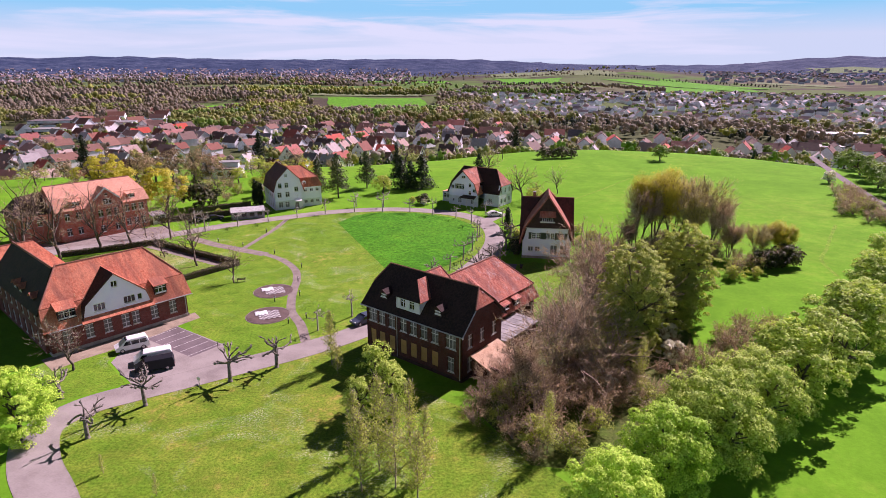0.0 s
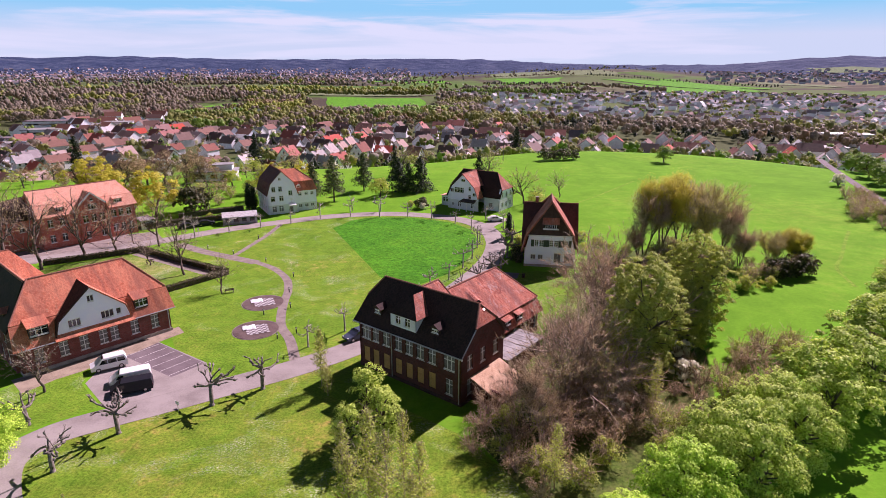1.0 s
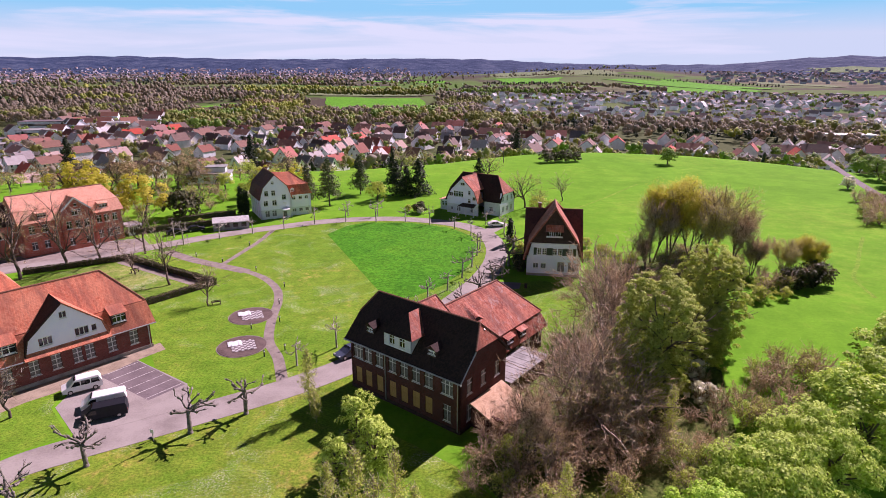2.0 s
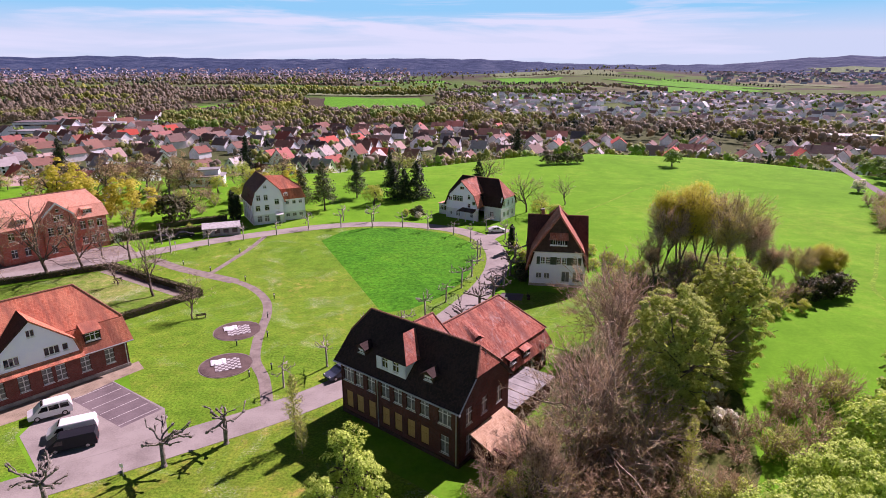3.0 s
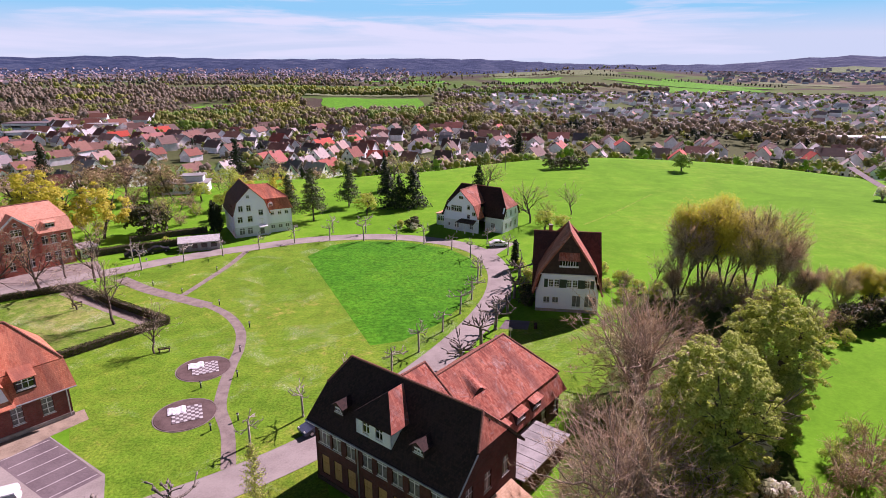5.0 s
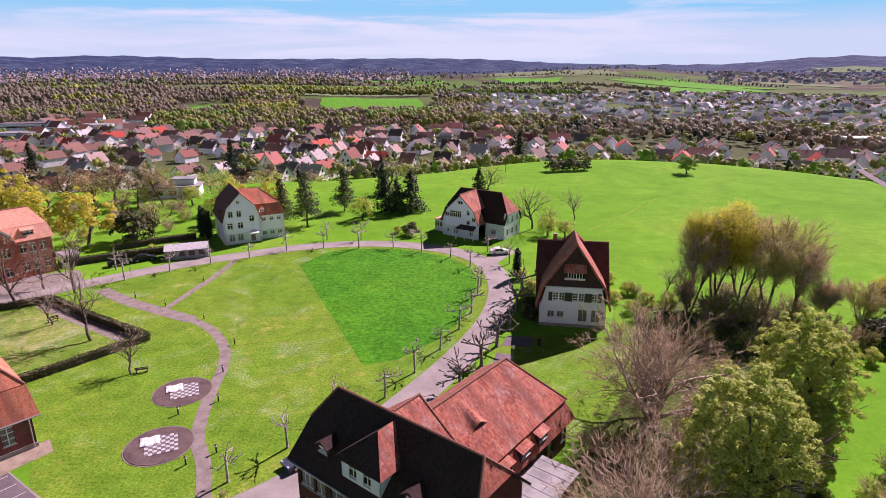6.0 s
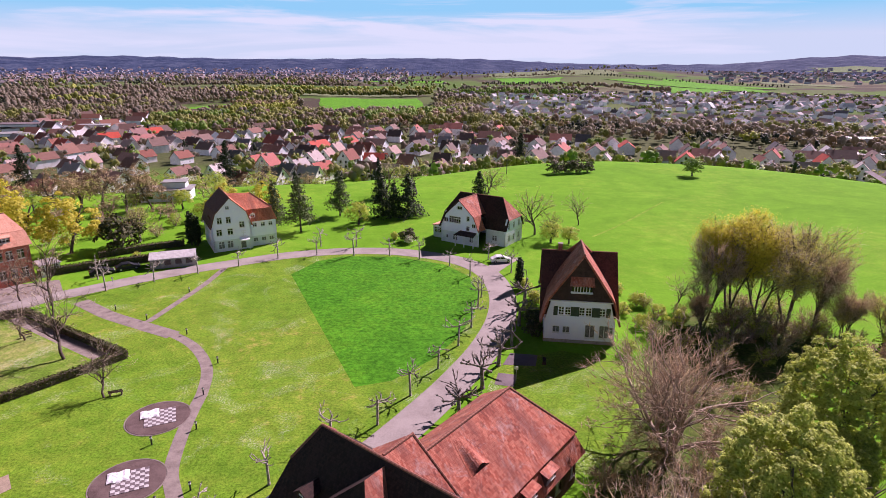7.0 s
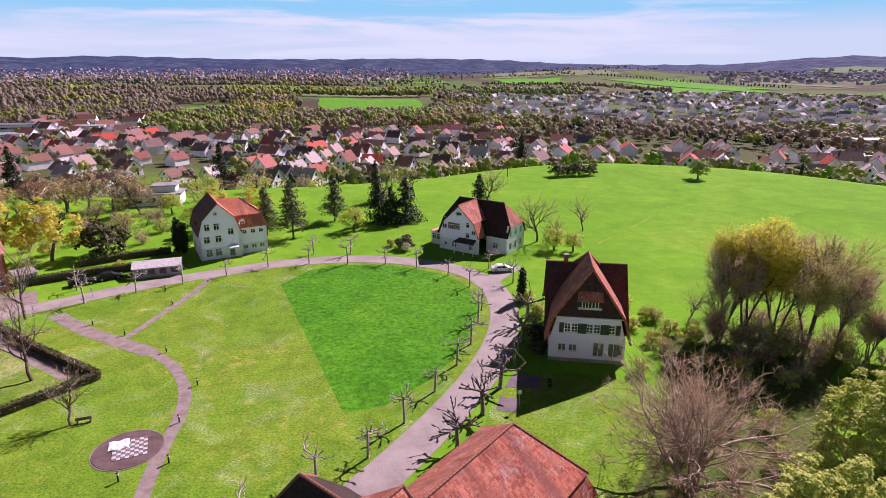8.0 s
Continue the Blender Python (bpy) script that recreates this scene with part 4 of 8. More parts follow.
    ridge_tiles(roof, (wx, w1, wr), (wx + wb + 0.75, w1 + 3.6, wz))
    put_wall(hall, (wx + wl, w0 + 1), (wx + wl, w1 + 3.6), 0, 3.5, M["brick_dark"], row_of([3, 6, 9, 12, 15], 1.0, 1.1, 1.6, style="grey"), name="wing_wall")
    put_wall(hall, (wx + wl, w1 + 3.6), (wx - wl, w1 + 3.6), 0, 3.5, M["brick_dark"], row_of([2, 5, 8], 1.0, 1.1, 1.6, style="grey"), name="wing_wall")
    put_wall(hall, (wx - wl, w1 + 3.6), (wx - wl, D), 0, 3.5, M["brick_dark"], row_of([3, 6, 9, 12], 1.0, 1.1, 1.6, style="grey"), name="wing_wall")
    side = Matrix.Rotation(radians(90), 4, "Z")
    for y in (7.6, 10.8, 14.0):
        shed_dormer(hall, Matrix.Translation((wx + wb + 1.35, y, 4.0)) @ side, 1.7, 1.15, 1.3, 0.8, M["tile_old"], M["wood_dark"], 2)
    # eyebrow dormer
    eb = bmesh.new()
    n = 12
    rows = []
    k = (wr - wz) / (wb + 0.75)
    for j in range(5):
        t = j / 4
        rows.append([eb.verts.new((wx + 3.0 - 2.4 * t, 7.6 + (i / n - 0.5) * 2.6 * (1 - 0.5 * t), wr - k * (3.0 - 2.4 * t) + 0.62 * (1 - t) * math.cos((i / n - 0.5) * math.pi) ** 2 + 0.03)) for i in range(n + 1)])
    for a, b in zip(rows, rows[1:]):
        for i in range(n):
            eb.faces.new((a[i], a[i + 1], b[i + 1], b[i]))
    eb.normal_update()
    uv_by_slope(eb)
    brow = part("eyebrow_dormer", eb, M["tile_old"], hall, "small eyebrow dormer with a dark opening")
    part("opening", box((wx + 2.85, 7.0, wr - k * 3.0 + 0.0), (wx + 2.95, 8.2, wr - k * 3.0 + 0.42)), M["wood_dark"], brow)
    sky = box((-0.35, -0.03, 0), (0.35, 0.03, 0.8))
    s = part("skylight", sky, M["glass_dark"], hall, "small roof window")
    s.matrix_basis = Matrix.Translation((8.25, 0.3, 10.65)) @ Matrix.Rotation(radians(-62), 4, "Y")
    # lean-to and flat annex
    put_wall(hall, (L, -2.4), (L + 4.2, -2.4), 0, 2.3, M["brick_dark"], thick=0.3, name="porch_wall")
    put_wall(hall, (L + 4.2, -2.4), (L + 4.2, 3.2), 0, 1.6, M["brick_dark"], thick=0.3, name="porch_wall")
    part("porch_roof", slabs([[(L + 0.1, -2.9, 3.3), (L + 4.7, -2.9, 1.5), (L + 4.7, 3.6, 1.5), (L + 0.1, 3.6, 3.3)]], 0.15), M["tile_faded"], hall, "lean-to roof of faded orange tiles")
    put_wall(hall, (wx + wl + 4.2, 5.0), (wx + wl + 4.2, 13.5), 0, 2.4, M["brick_dark"], thick=0.3, name="annex_wall")
    for i in range(14):
        ann = box((wx + wl + 0.3, 4.6 + i * 0.66, 2.55 + 0.03 * (i % 2)), (wx + wl + 4.6, 5.25 + i * 0.66, 2.68 + 0.03 * (i % 2)))
        part("roof_sheet", ann, M["sheet"], hall, "grey corrugated roof sheet")
    return hall


def timber_house():
    """The steep-roofed white house with a dark boarded gable."""
    h = thing("timber_gable_house", pose(21.9, 119.35, 0, 0, 0, -8.8), "white house with steep brown tile roof and dark boarded gable", "house")
    W = 5.05
    band = row_of([2.35, 3.3, 5.3, 6.25, 8.2], 4.3, 0.72, 1.35, 2, 3)
    low = row_of([1.75, 3.2], 1.5, 0.95, 1.1, 2, 1, "grey") + row_of([6.6, 8.6], 0.9, 1.35, 2.1, 2, 1, "grey") + [(9.55, 1.2, 0.6, 1.6, 1, 2, "grey")]
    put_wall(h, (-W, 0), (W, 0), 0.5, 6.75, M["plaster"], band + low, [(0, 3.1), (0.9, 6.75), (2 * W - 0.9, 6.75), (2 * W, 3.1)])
    put_wall(h, (-4.45, -0.22), (4.45, -0.22), 6.7, 13.6, M["wood_dark"], [(4.45, 8.2, 2.7, 1.1, 7, 1, "white")], [(0, 6.7), (4.45, 13.5), (8.9, 6.7)], 0.25, "gable", "dark timber boarded gable")
    part("gable_ledge", box((-4.6, -0.4, 6.6), (4.6, -0.0, 6.74), 0.02), M["frame"], h, "white moulded ledge")
    part("plinth", box((-W - 0.06, -0.06, -0.3), (W + 0.06, 14.0, 0.5), 0.02), M["plinth"], h)
    for x in (-3.5, -1.05, -0.45, 1.95, 2.5, 3.95):
        part("shutter", box((x - 0.3, -0.06, 4.25), (x + 0.3, 0.0, 5.7), 0.01), M["shutter"], h, "dark green louvred shutter")
    put_wall(h, (W, 0.2), (W, 14), 0.5, 3.6, M["plaster"], row_of([3, 6, 9, 12], 1.2, 1.1, 1.4))
    put_wall(h, (W, 14), (-W, 14), 0.5, 3.6, M["plaster"], row_of([3, 7], 1.2, 1.1, 1.4))
    put_wall(h, (-W, 14), (-W, 0.2), 0.5, 3.6, M["plaster"], row_of([3, 6, 9, 12], 1.2, 1.1, 1.4))
    pk, f0 = 13.9, -0.75
    prof = [(0, pk), (4.75, 6.9), (5.75, 3.3)]
    polys = []
    for s in (-1, 1):
        for (x0, z0), (x1, z1) in zip(prof, prof[1:]):
            polys.append([(s * x0, f0, z0), (s * x1, f0, z1), (s * x1, 6.0 if x1 < 5 else 3.0, z1), (s * x0, 6.6 if x0 < 1 else 6.0, z0)])
    polys.append([(0, 6.6, pk), (-2.3, 8.8, 11.2), (2.3, 8.8, 11.2)])
    roof = part("gable_roof", slabs(polys, 0.28), M["tile_old"], h, "steep red tile roof over the gable")
    ridge_tiles(roof, (0, f0, pk + 0.03), (0, 6.6, pk + 0.03))
    zc, yc = 11.6, 8.4
    X = 5.75
    cross = [[(-X, yc, zc), (X, yc, zc), (X, 1.6, 3.6), (-X, 1.6, 3.6)], [(-X, yc, zc), (X, yc, zc), (X, 15.2, 3.6), (-X, 15.2, 3.6)]]
    main = part("main_roof", slabs(cross, 0.25), M["tile_brown_shade"], h, "dark brown tile roof")
    ridge_tiles(main, (-X, yc, zc + 0.02), (-1.9, yc, zc + 0.02))
    ridge_tiles(main, (1.9, yc, zc + 0.02), (X, yc, zc + 0.02))
    for s in (-1, 1):
        put_wall(h, (s * (X - 0.35), 1.9) if s > 0 else (-X + 0.35, 14.9), (s * (X - 0.35), 14.9) if s > 0 else (-X + 0.35, 1.9), 3.4, 11.4, M["wood_dark"], (), [(0, 3.5), (6.5, 11.3), (13, 3.5)], 0.2, "side_gable")
    # window bay in the gable with its own tiled roof
    m = Matrix.Translation((0, -0.75, 8.05))
    bay = part("window_bay", box((-1.55, -0.55, 7.95), (1.55, -0.2, 8.15), 0.02), M["frame"], h, "white window bay under a small tiled roof")
    put_window(bay, Matrix.Translation((0, -0.62, 8.15)), 2.9, 1.05, 7, 1)
    part("bay_roof", slabs([[(-1.75, -0.95, 9.2), (1.75, -0.95, 9.2), (1.55, 0.0, 10.75), (-1.55, 0.0, 10.75)]], 0.12), M["tile_old"], bay)
    chimney(h, -2.9, 8.6, 10.5, 12.6, 0.6)
    return h


def gambrel_house():
    """White three-storey house with gambrel gable and a lower mansard part."""
    h = thing("gambrel_house", pose(-47.7, 163.4, 0, 0, 0, 29), "tall white house with gambrel gable and red mansard roof", "house")
    W, Dp = 8.3, 12.0
    win = row_of([1.7, 3.55], 0.6, 1.15, 1.7, 2, 2, "grey") + row_of([1.45, 3.75], 3.55, 1.15, 1.5) + row_of([1.75, 3.6], 6.2, 1.0, 1.5) + row_of([3.6], 9.3, 0.75, 0.8) + [(6.35, 4.9, 1.1, 1.45, 2, 2, "white"), (6.5, 2.4, 1.0, 1.35, 2, 2, "white"), (6.3, 0.2, 1.2, 1.7, 1, 1, "grey")]
    top = [(0, 5.6), (0.9, 8.5), (4.15, 11.75), (7.4, 8.5), (8.3, 5.6)]
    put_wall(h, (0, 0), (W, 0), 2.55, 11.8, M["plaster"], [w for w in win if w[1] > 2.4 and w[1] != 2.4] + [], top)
    put_wall(h, (0, 0.0), (W, 0.0), 0, 2.55, M["plaster_low"], [w for w in win if w[1] < 2.0 and w[1] + w[3] < 2.5], name="ground_floor_wall")
    put_window(h, Matrix.Translation((6.5, -0.05, 2.9)), 1.0, 1.3)
    put_wall(h, (0, Dp), (0, 0), 0, 5.6, M["plaster"], row_of([2, 4.5, 7, 9.5], 0.7, 1.0, 1.5, 2, 2, "grey") + row_of([2, 4.5, 7, 9.5], 3.4, 1.0, 1.5))
    put_wall(h, (W, Dp), (0, Dp), 0, 11.8, M["plaster"], row_of([2, 4, 6], 3.5, 1.0, 1.5), [(0, 5.6), (0.9, 8.5), (4.15, 11.75), (7.4, 8.5), (8.3, 5.6)])
    put_wall(h, (W, 0), (W, 1.2), 0, 7.0, M["plaster"])
    prof = [(-0.35, 5.3), (0.75, 8.6), (4.15, 12.0), (7.55, 8.6), (8.65, 5.3)]
    polys = []
    for (x0, z0), (x1, z1) in zip(prof, prof[1:]):
        polys.append([(x0, -0.35, z0), (x0, Dp + 0.3, z0), (x1, Dp + 0.3, z1), (x1, -0.35, z1)])
    # left slopes and dormers browned to paint shade, right slopes red as lit
    roof = part("gambrel_roof", slabs(polys[:2], 0.2), M["tile_brown_shade"], h, "gambrel roof tiles, browned for their shaded side")
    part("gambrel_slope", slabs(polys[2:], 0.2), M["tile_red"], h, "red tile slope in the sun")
    ridge_tiles(roof, (4.15, -0.3, 12.03), (4.15, Dp + 0.2, 12.03))
    # lower part to the right
    X1, Y0, Y1, Ez = 14.0, 1.2, 9.5, 5.9
    put_wall(h, (W, Y0), (X1, Y0), 2.3, Ez, M["plaster"], row_of([1.0, 2.8, 4.5], 4.35, 0.9, 0.95))
    put_wall(h, (W, Y0), (X1, Y0), 0, 2.3, M["plaster_low"], row_of([1.0, 2.8, 4.5], 0.95, 0.95, 1.0, 2, 1, "grey"), name="ground_floor_wall")
    put_wall(h, (X1, Y0), (X1, Y1), 0, Ez, M["plaster"], row_of([2, 4, 6], 4.0, 0.9, 1.1) + row_of([2, 4, 6], 0.9, 0.9, 1.2))
    put_wall(h, (X1, Y1), (W, Y1), 0, Ez, M["plaster"])
    b = 8.35
    lowp = [[(7.6, Y0 - 0.35, Ez - 0.1), (X1 + 0.35, Y0 - 0.35, Ez - 0.1), (X1 - 0.6, Y0 + 0.65, b), (7.6, Y0 + 0.65, b)],
            [(X1 + 0.35, Y0 - 0.35, Ez - 0.1), (X1 + 0.35, Y1 + 0.35, Ez - 0.1), (X1 - 0.6, Y1 - 0.65, b), (X1 - 0.6, Y0 + 0.65, b)]]
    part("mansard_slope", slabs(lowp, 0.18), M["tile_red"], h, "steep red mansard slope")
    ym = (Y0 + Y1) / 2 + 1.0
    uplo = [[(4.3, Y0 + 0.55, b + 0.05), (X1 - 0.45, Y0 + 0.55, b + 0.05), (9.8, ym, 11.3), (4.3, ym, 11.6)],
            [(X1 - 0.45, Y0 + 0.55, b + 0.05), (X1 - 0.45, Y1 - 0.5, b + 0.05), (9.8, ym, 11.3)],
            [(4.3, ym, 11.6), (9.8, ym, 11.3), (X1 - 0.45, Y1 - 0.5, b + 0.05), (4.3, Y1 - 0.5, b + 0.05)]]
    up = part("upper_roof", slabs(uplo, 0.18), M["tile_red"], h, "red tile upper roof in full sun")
    ridge_tiles(up, (9.8, ym, 11.33), (X1 - 0.45, Y0 + 0.55, b + 0.1))
    gabled_dormer(h, 9.0, Y0 + 0.0, 6.4, 1.1, 1.1, 1.2, M["tile_red"], M["plaster"], 2)
    for y in (3.0, 5.2):
        gabled_dormer(h, 0, 0, 0, 1.0, 1.0, 1.0, M["tile_brown_shade"], M["plaster"], 2, m=Matrix.Translation((0.35, y, 6.0)) @ Matrix.Rotation(radians(-90), 4, "Z"))
    # entrance canopy and parasol
    can = part("canopy", slabs([[(5.5, -1.1, 2.35), (7.6, -1.1, 2.35), (7.6, 0.0, 2.75), (5.5, 0.0, 2.75)]], 0.06), M["canvas"], h, "pale entrance canopy")
    for x in (5.6, 7.5):
        part("canopy_post", box((x - 0.05, -1.05, 0), (x + 0.05, -0.95, 2.35)), M["frame"], can)
    return h


def cross_house():
    """White villa with a front gable and a dark cross wing."""
    h = thing("white_villa", pose(5.95, 170.2, 0, 0, 0, -34), "white villa with red tiled cross roof, shaded slopes painted dark", "house")
    top = [(0, 4.0), (1.3, 6.6), (5, 10.1), (8.7, 6.6), (10, 4.0)]
    win = [(5.0, 8.0, 1.3, 0.85, 2, 1, "white"), (3.7, 4.75, 3.1, 1.6, 6, 2, "white"), (1.3, 4.75, 1.1, 1.1, 2, 1, "white"), (7.2, 5.6, 0.8, 1.2, 1, 2, "white"), (8.7, 4.2, 1.0, 1.0, 2, 1, "white"), (7.2, 3.3, 0.9, 1.2, 1, 2, "white")]
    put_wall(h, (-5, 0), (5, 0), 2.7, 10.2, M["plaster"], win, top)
    put_wall(h, (-5, 0), (5, 0), 0, 2.7, M["plaster_low"], row_of([1.6], 0.9, 0.6, 0.9, 1, 1, "grey") + row_of([3.8, 8.2], 0.7, 1.2, 1.4, 2, 2, "grey"), name="ground_floor_wall")
    put_wall(h, (-5, 3.4), (-5, 0), 0, 4.0, M["plaster"])
    put_wall(h, (-6.6, 11.6), (-6.6, 3.4), 0, 6.2, M["plaster"], row_of([2, 4, 6], 1, 1.0, 1.4), [(0, 4.0), (0.8, 6.2), (7.4, 6.2), (8.2, 4.0)])
    put_wall(h, (5, 11.6), (-6.6, 11.6), 0, 4.1, M["plaster"], row_of([3, 6], 1, 1.0, 1.4))
    put_wall(h, (-6.6, 3.4), (-5, 3.4), 0, 4.1, M["plaster"])
    prof = [(-5.4, 3.6), (-4.0, 6.8), (0, 10.4), (4.0, 6.8), (5.4, 3.6)]
    polys = []
    for (x0, z0), (x1, z1) in zip(prof, prof[1:]):
        polys.append([(x0, -0.4, z0), (x0, 7.4, z0), (x1, 7.4, z1), (x1, -0.4, z1)])
    # left slopes get shade by their dark tiles; the sunny slope stays red
    r1 = part("gable_roof", slabs(polys[:2], 0.2), M["tile_shaded"], h, "tiled gambrel roof in dark shade-painted colour")
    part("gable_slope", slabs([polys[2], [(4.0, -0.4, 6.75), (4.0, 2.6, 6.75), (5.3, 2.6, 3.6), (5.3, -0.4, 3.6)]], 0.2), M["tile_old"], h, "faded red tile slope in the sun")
    ridge_tiles(r1, (0, -0.35, 10.43), (0, 7.3, 10.43))
    X, Y0, Y1 = 10.0, 3.4, 11.6
    put_wall(h, (5, Y0), (X, Y0), 0, 4.1, M["plaster_low"], row_of([2.2], 1.0, 1.2, 1.3, 2, 2, "grey"))
    sidet = [(0, 4.0), (0.8, 6.2), (Y1 - Y0 - 0.8, 6.2), (Y1 - Y0, 4.0)]
    put_wall(h, (X, Y0), (X, Y1), 3.0, 6.3, M["plaster"], row_of([1.7, 4.1, 6.5], 3.7, 0.9, 1.5, 2, 2, "grey"), sidet)
    put_wall(h, (X, Y0), (X, Y1), 0, 3.0, M["plaster_low"], row_of([1.7, 4.1, 6.5], 0.8, 0.9, 1.5, 2, 2, "grey"), name="ground_floor_wall")
    put_wall(h, (X, Y1), (5, Y1), 0, 4.1, M["plaster"])
    ym, rz = 7.5, 10.35
    wing = [[(0, ym, rz), (7.0, ym, rz), (X + 0.35, Y0 + 0.6, 6.1), (X + 0.35, Y0 - 0.35, 3.7), (4.2, Y0 - 0.35, 3.7), (4.2, Y0 + 0.6, 6.1)],
            [(0, ym, rz), (7.0, ym, rz), (X + 0.35, Y1 - 0.6, 6.1), (X + 0.35, Y1 + 0.35, 3.7), (0, Y1 + 0.35, 3.7)]]
    wing = [[(-4.6, ym, rz), (7.0, ym, rz), (X + 0.35, Y0 + 0.9, 6.0), (-7.0, Y0 + 0.9, 6.0)], [(4.0, Y0 + 0.95, 6.02), (X + 0.35, Y0 + 0.95, 6.02), (X + 0.35, Y0 - 0.35, 3.7), (4.6, Y0 - 0.35, 3.7)], [(-7.0, Y0 + 0.95, 6.02), (-4.4, Y0 + 0.95, 6.02), (-5.2, Y0 - 0.35, 3.7), (-7.0, Y0 - 0.35, 3.7)], [(-4.6, ym, rz), (-7.0, Y0 + 0.9, 6.0), (-7.0, Y1 - 0.9, 6.0)],
            [(-4.6, ym, rz), (7.0, ym, rz), (X + 0.35, Y1 - 0.9, 6.0), (-7.0, Y1 - 0.9, 6.0)], [(-7.0, Y1 - 0.95, 6.02), (X + 0.35, Y1 - 0.95, 6.02), (X + 0.35, Y1 + 0.35, 3.7), (-7.0, Y1 + 0.35, 3.7)]]
    # wing slopes coloured as shaded, only the hip end as sunlit
    r2 = part("wing_roof", slabs(wing, 0.2), M["tile_shaded"], h, "tiled wing roof in dark shade-painted colour")
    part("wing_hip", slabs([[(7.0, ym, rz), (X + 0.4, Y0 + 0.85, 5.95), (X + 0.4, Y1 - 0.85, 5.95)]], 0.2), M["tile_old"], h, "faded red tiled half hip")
    ridge_tiles(r2, (-4.6, ym, rz + 0.03), (7.0, ym, rz + 0.03))
    por = part("porch_roof", slabs([[(-0.2, -2.0, 2.75), (4.9, -2.0, 2.75), (4.5, 0, 3.25), (0.2, 0, 3.25)]], 0.14), M["wood_dark"], h, "dark porch roof on posts")
    for x in (0.0, 2.3, 4.7):
        part("porch_post", box((x - 0.09, -1.85, 0), (x + 0.09, -1.67, 2.7), 0.01), M["frame"], por)
    # winter garden on the left side
    put_wall(h, (-8.6, 2.0), (-5.0, 2.0), 0, 3.0, M["plaster_low"], row_of([0.7, 1.75, 2.8], 1.1, 0.9, 1.4), name="annex_wall")
    put_wall(h, (-8.6, 6.5), (-8.6, 2.0), 0, 3.0, M["plaster_low"], row_of([1.0, 2.2, 3.4], 1.1, 0.95, 1.4), name="annex_wall")
    part("annex_roof", slabs([[(-8.9, 1.7, 3.0), (-4.9, 1.7, 3.5), (-4.9, 6.8, 3.5), (-8.9, 6.8, 3.0)]], 0.12), M["tile_orange"], h)
    return h


def mansard_hall():
    """Brick hall with red mansard roof, a large white gable, and a dark-roofed wing set across its end."""
    h = thing("mansard_hall", pose(-41.8, 89.2, 0, 0, 0, 48.5), "brick hall with bright red mansard roof and white gable", "house")
    L, D = 19.6, 10.6
    xs = [-17.4, -14.5, -12.0, -9.5, -8.0, -5.2, -2.3]
    put_wall(h, (-L, 0), (0, 0), 0.5, 4.1, M["brick_wine"], [(x + L, 1.25, 1.15, 2.1, 2, 3, "grey") for x in xs])
    put_wall(h, (0, 0), (0, D), 0.5, 6.9, M["brick_wine"], row_of([2, 5, 8], 1.25, 1.15, 2.1, 2, 3, "grey"), [(0, 4.1), (1.2, 6.9), (D - 1.2, 6.9), (D, 4.1)])
    put_wall(h, (0, D), (-L, D), 0.5, 4.1, M["brick_wine"], row_of([3, 6, 9, 12], 1.25, 1.15, 2.1, 2, 3, "grey"))
    part("plinth", box((-L, -0.1, -0.3), (0.1, D + 0.1, 0.5), 0.03), M["plinth"], h, "reddish stone plinth")
    ze, zb, zr, o = 3.85, 7.0, 11.5, 0.6
    yb, ym = 1.0, D / 2
    up = [[(-L - 0.3, yb, zb), (0.3, yb, zb), (-3.6, ym, zr), (-16.0, ym, zr)], [(-16.0, ym, zr), (-3.6, ym, zr), (0.3, D - yb, zb), (-L - 0.3, D - yb, zb)], [(0.3, yb, zb), (0.3, D - yb, zb), (-3.6, ym, zr)]]
    low = [[(-L - 0.7, -o, ze), (0.7, -o, ze), (0.35, yb - 0.05, zb - 0.06), (-L - 0.35, yb - 0.05, zb - 0.06)], [(-L, D + o, ze), (0.7, D + o, ze), (0.35, D - yb + 0.05, zb - 0.06), (-L, D - yb + 0.05, zb - 0.06)]]
    r = part("upper_roof", slabs(up, 0.2), M["tile_red"], h, "orange-red clay tile roof with dark streaks")
    part("lower_roof", slabs(low, 0.2), M["tile_red"], h, "steep red mansard slope")
    # left hip takes the dark tiles to paint in its shade
    part("end_hip", slabs([[(-L - 0.3, yb, zb), (-16.0, ym, zr), (-L - 0.3, D - yb, zb)]], 0.2), M["tile_shaded"], h, "tile hip in dark shade-painted colour")
    put_wall(h, (-L, D), (-L, 0), 0.5, 6.9, M["brick_wine"], row_of([2.0], 1.25, 1.1, 2.0, 2, 3, "grey"), [(0, 4.1), (1.2, 6.9), (D - 1.2, 6.9), (D, 4.1)])
    ridge_tiles(r, (-16.0, ym, zr + 0.02), (-L - 0.3, yb, zb + 0.04))
    ridge_tiles(r, (-16.0, ym, zr + 0.02), (-3.6, ym, zr + 0.02))
    ridge_tiles(r, (-3.6, ym, zr + 0.02), (0.3, yb, zb + 0.04))
    gutter(h, (-L, -o - 0.08, ze), (0.7, -o - 0.08, ze))
    gutter(h, (-0.3, -0.12, 0.2), (-0.3, -0.12, ze - 0.1), 0.07)
    # white gable
    g0, g1, gp = -15.2, -5.6, 10.1
    gm = (g0 + g1) / 2
    gw = [(2.4, 5.0, 1.5, 1.2, 3, 1, "white"), (6.6, 5.0, 1.6, 1.2, 3, 1, "white"), (4.8, 8.0, 0.8, 1.0, 2, 1, "white"), (8.1, 5.1, 0.6, 1.0, 1, 1, "white")]
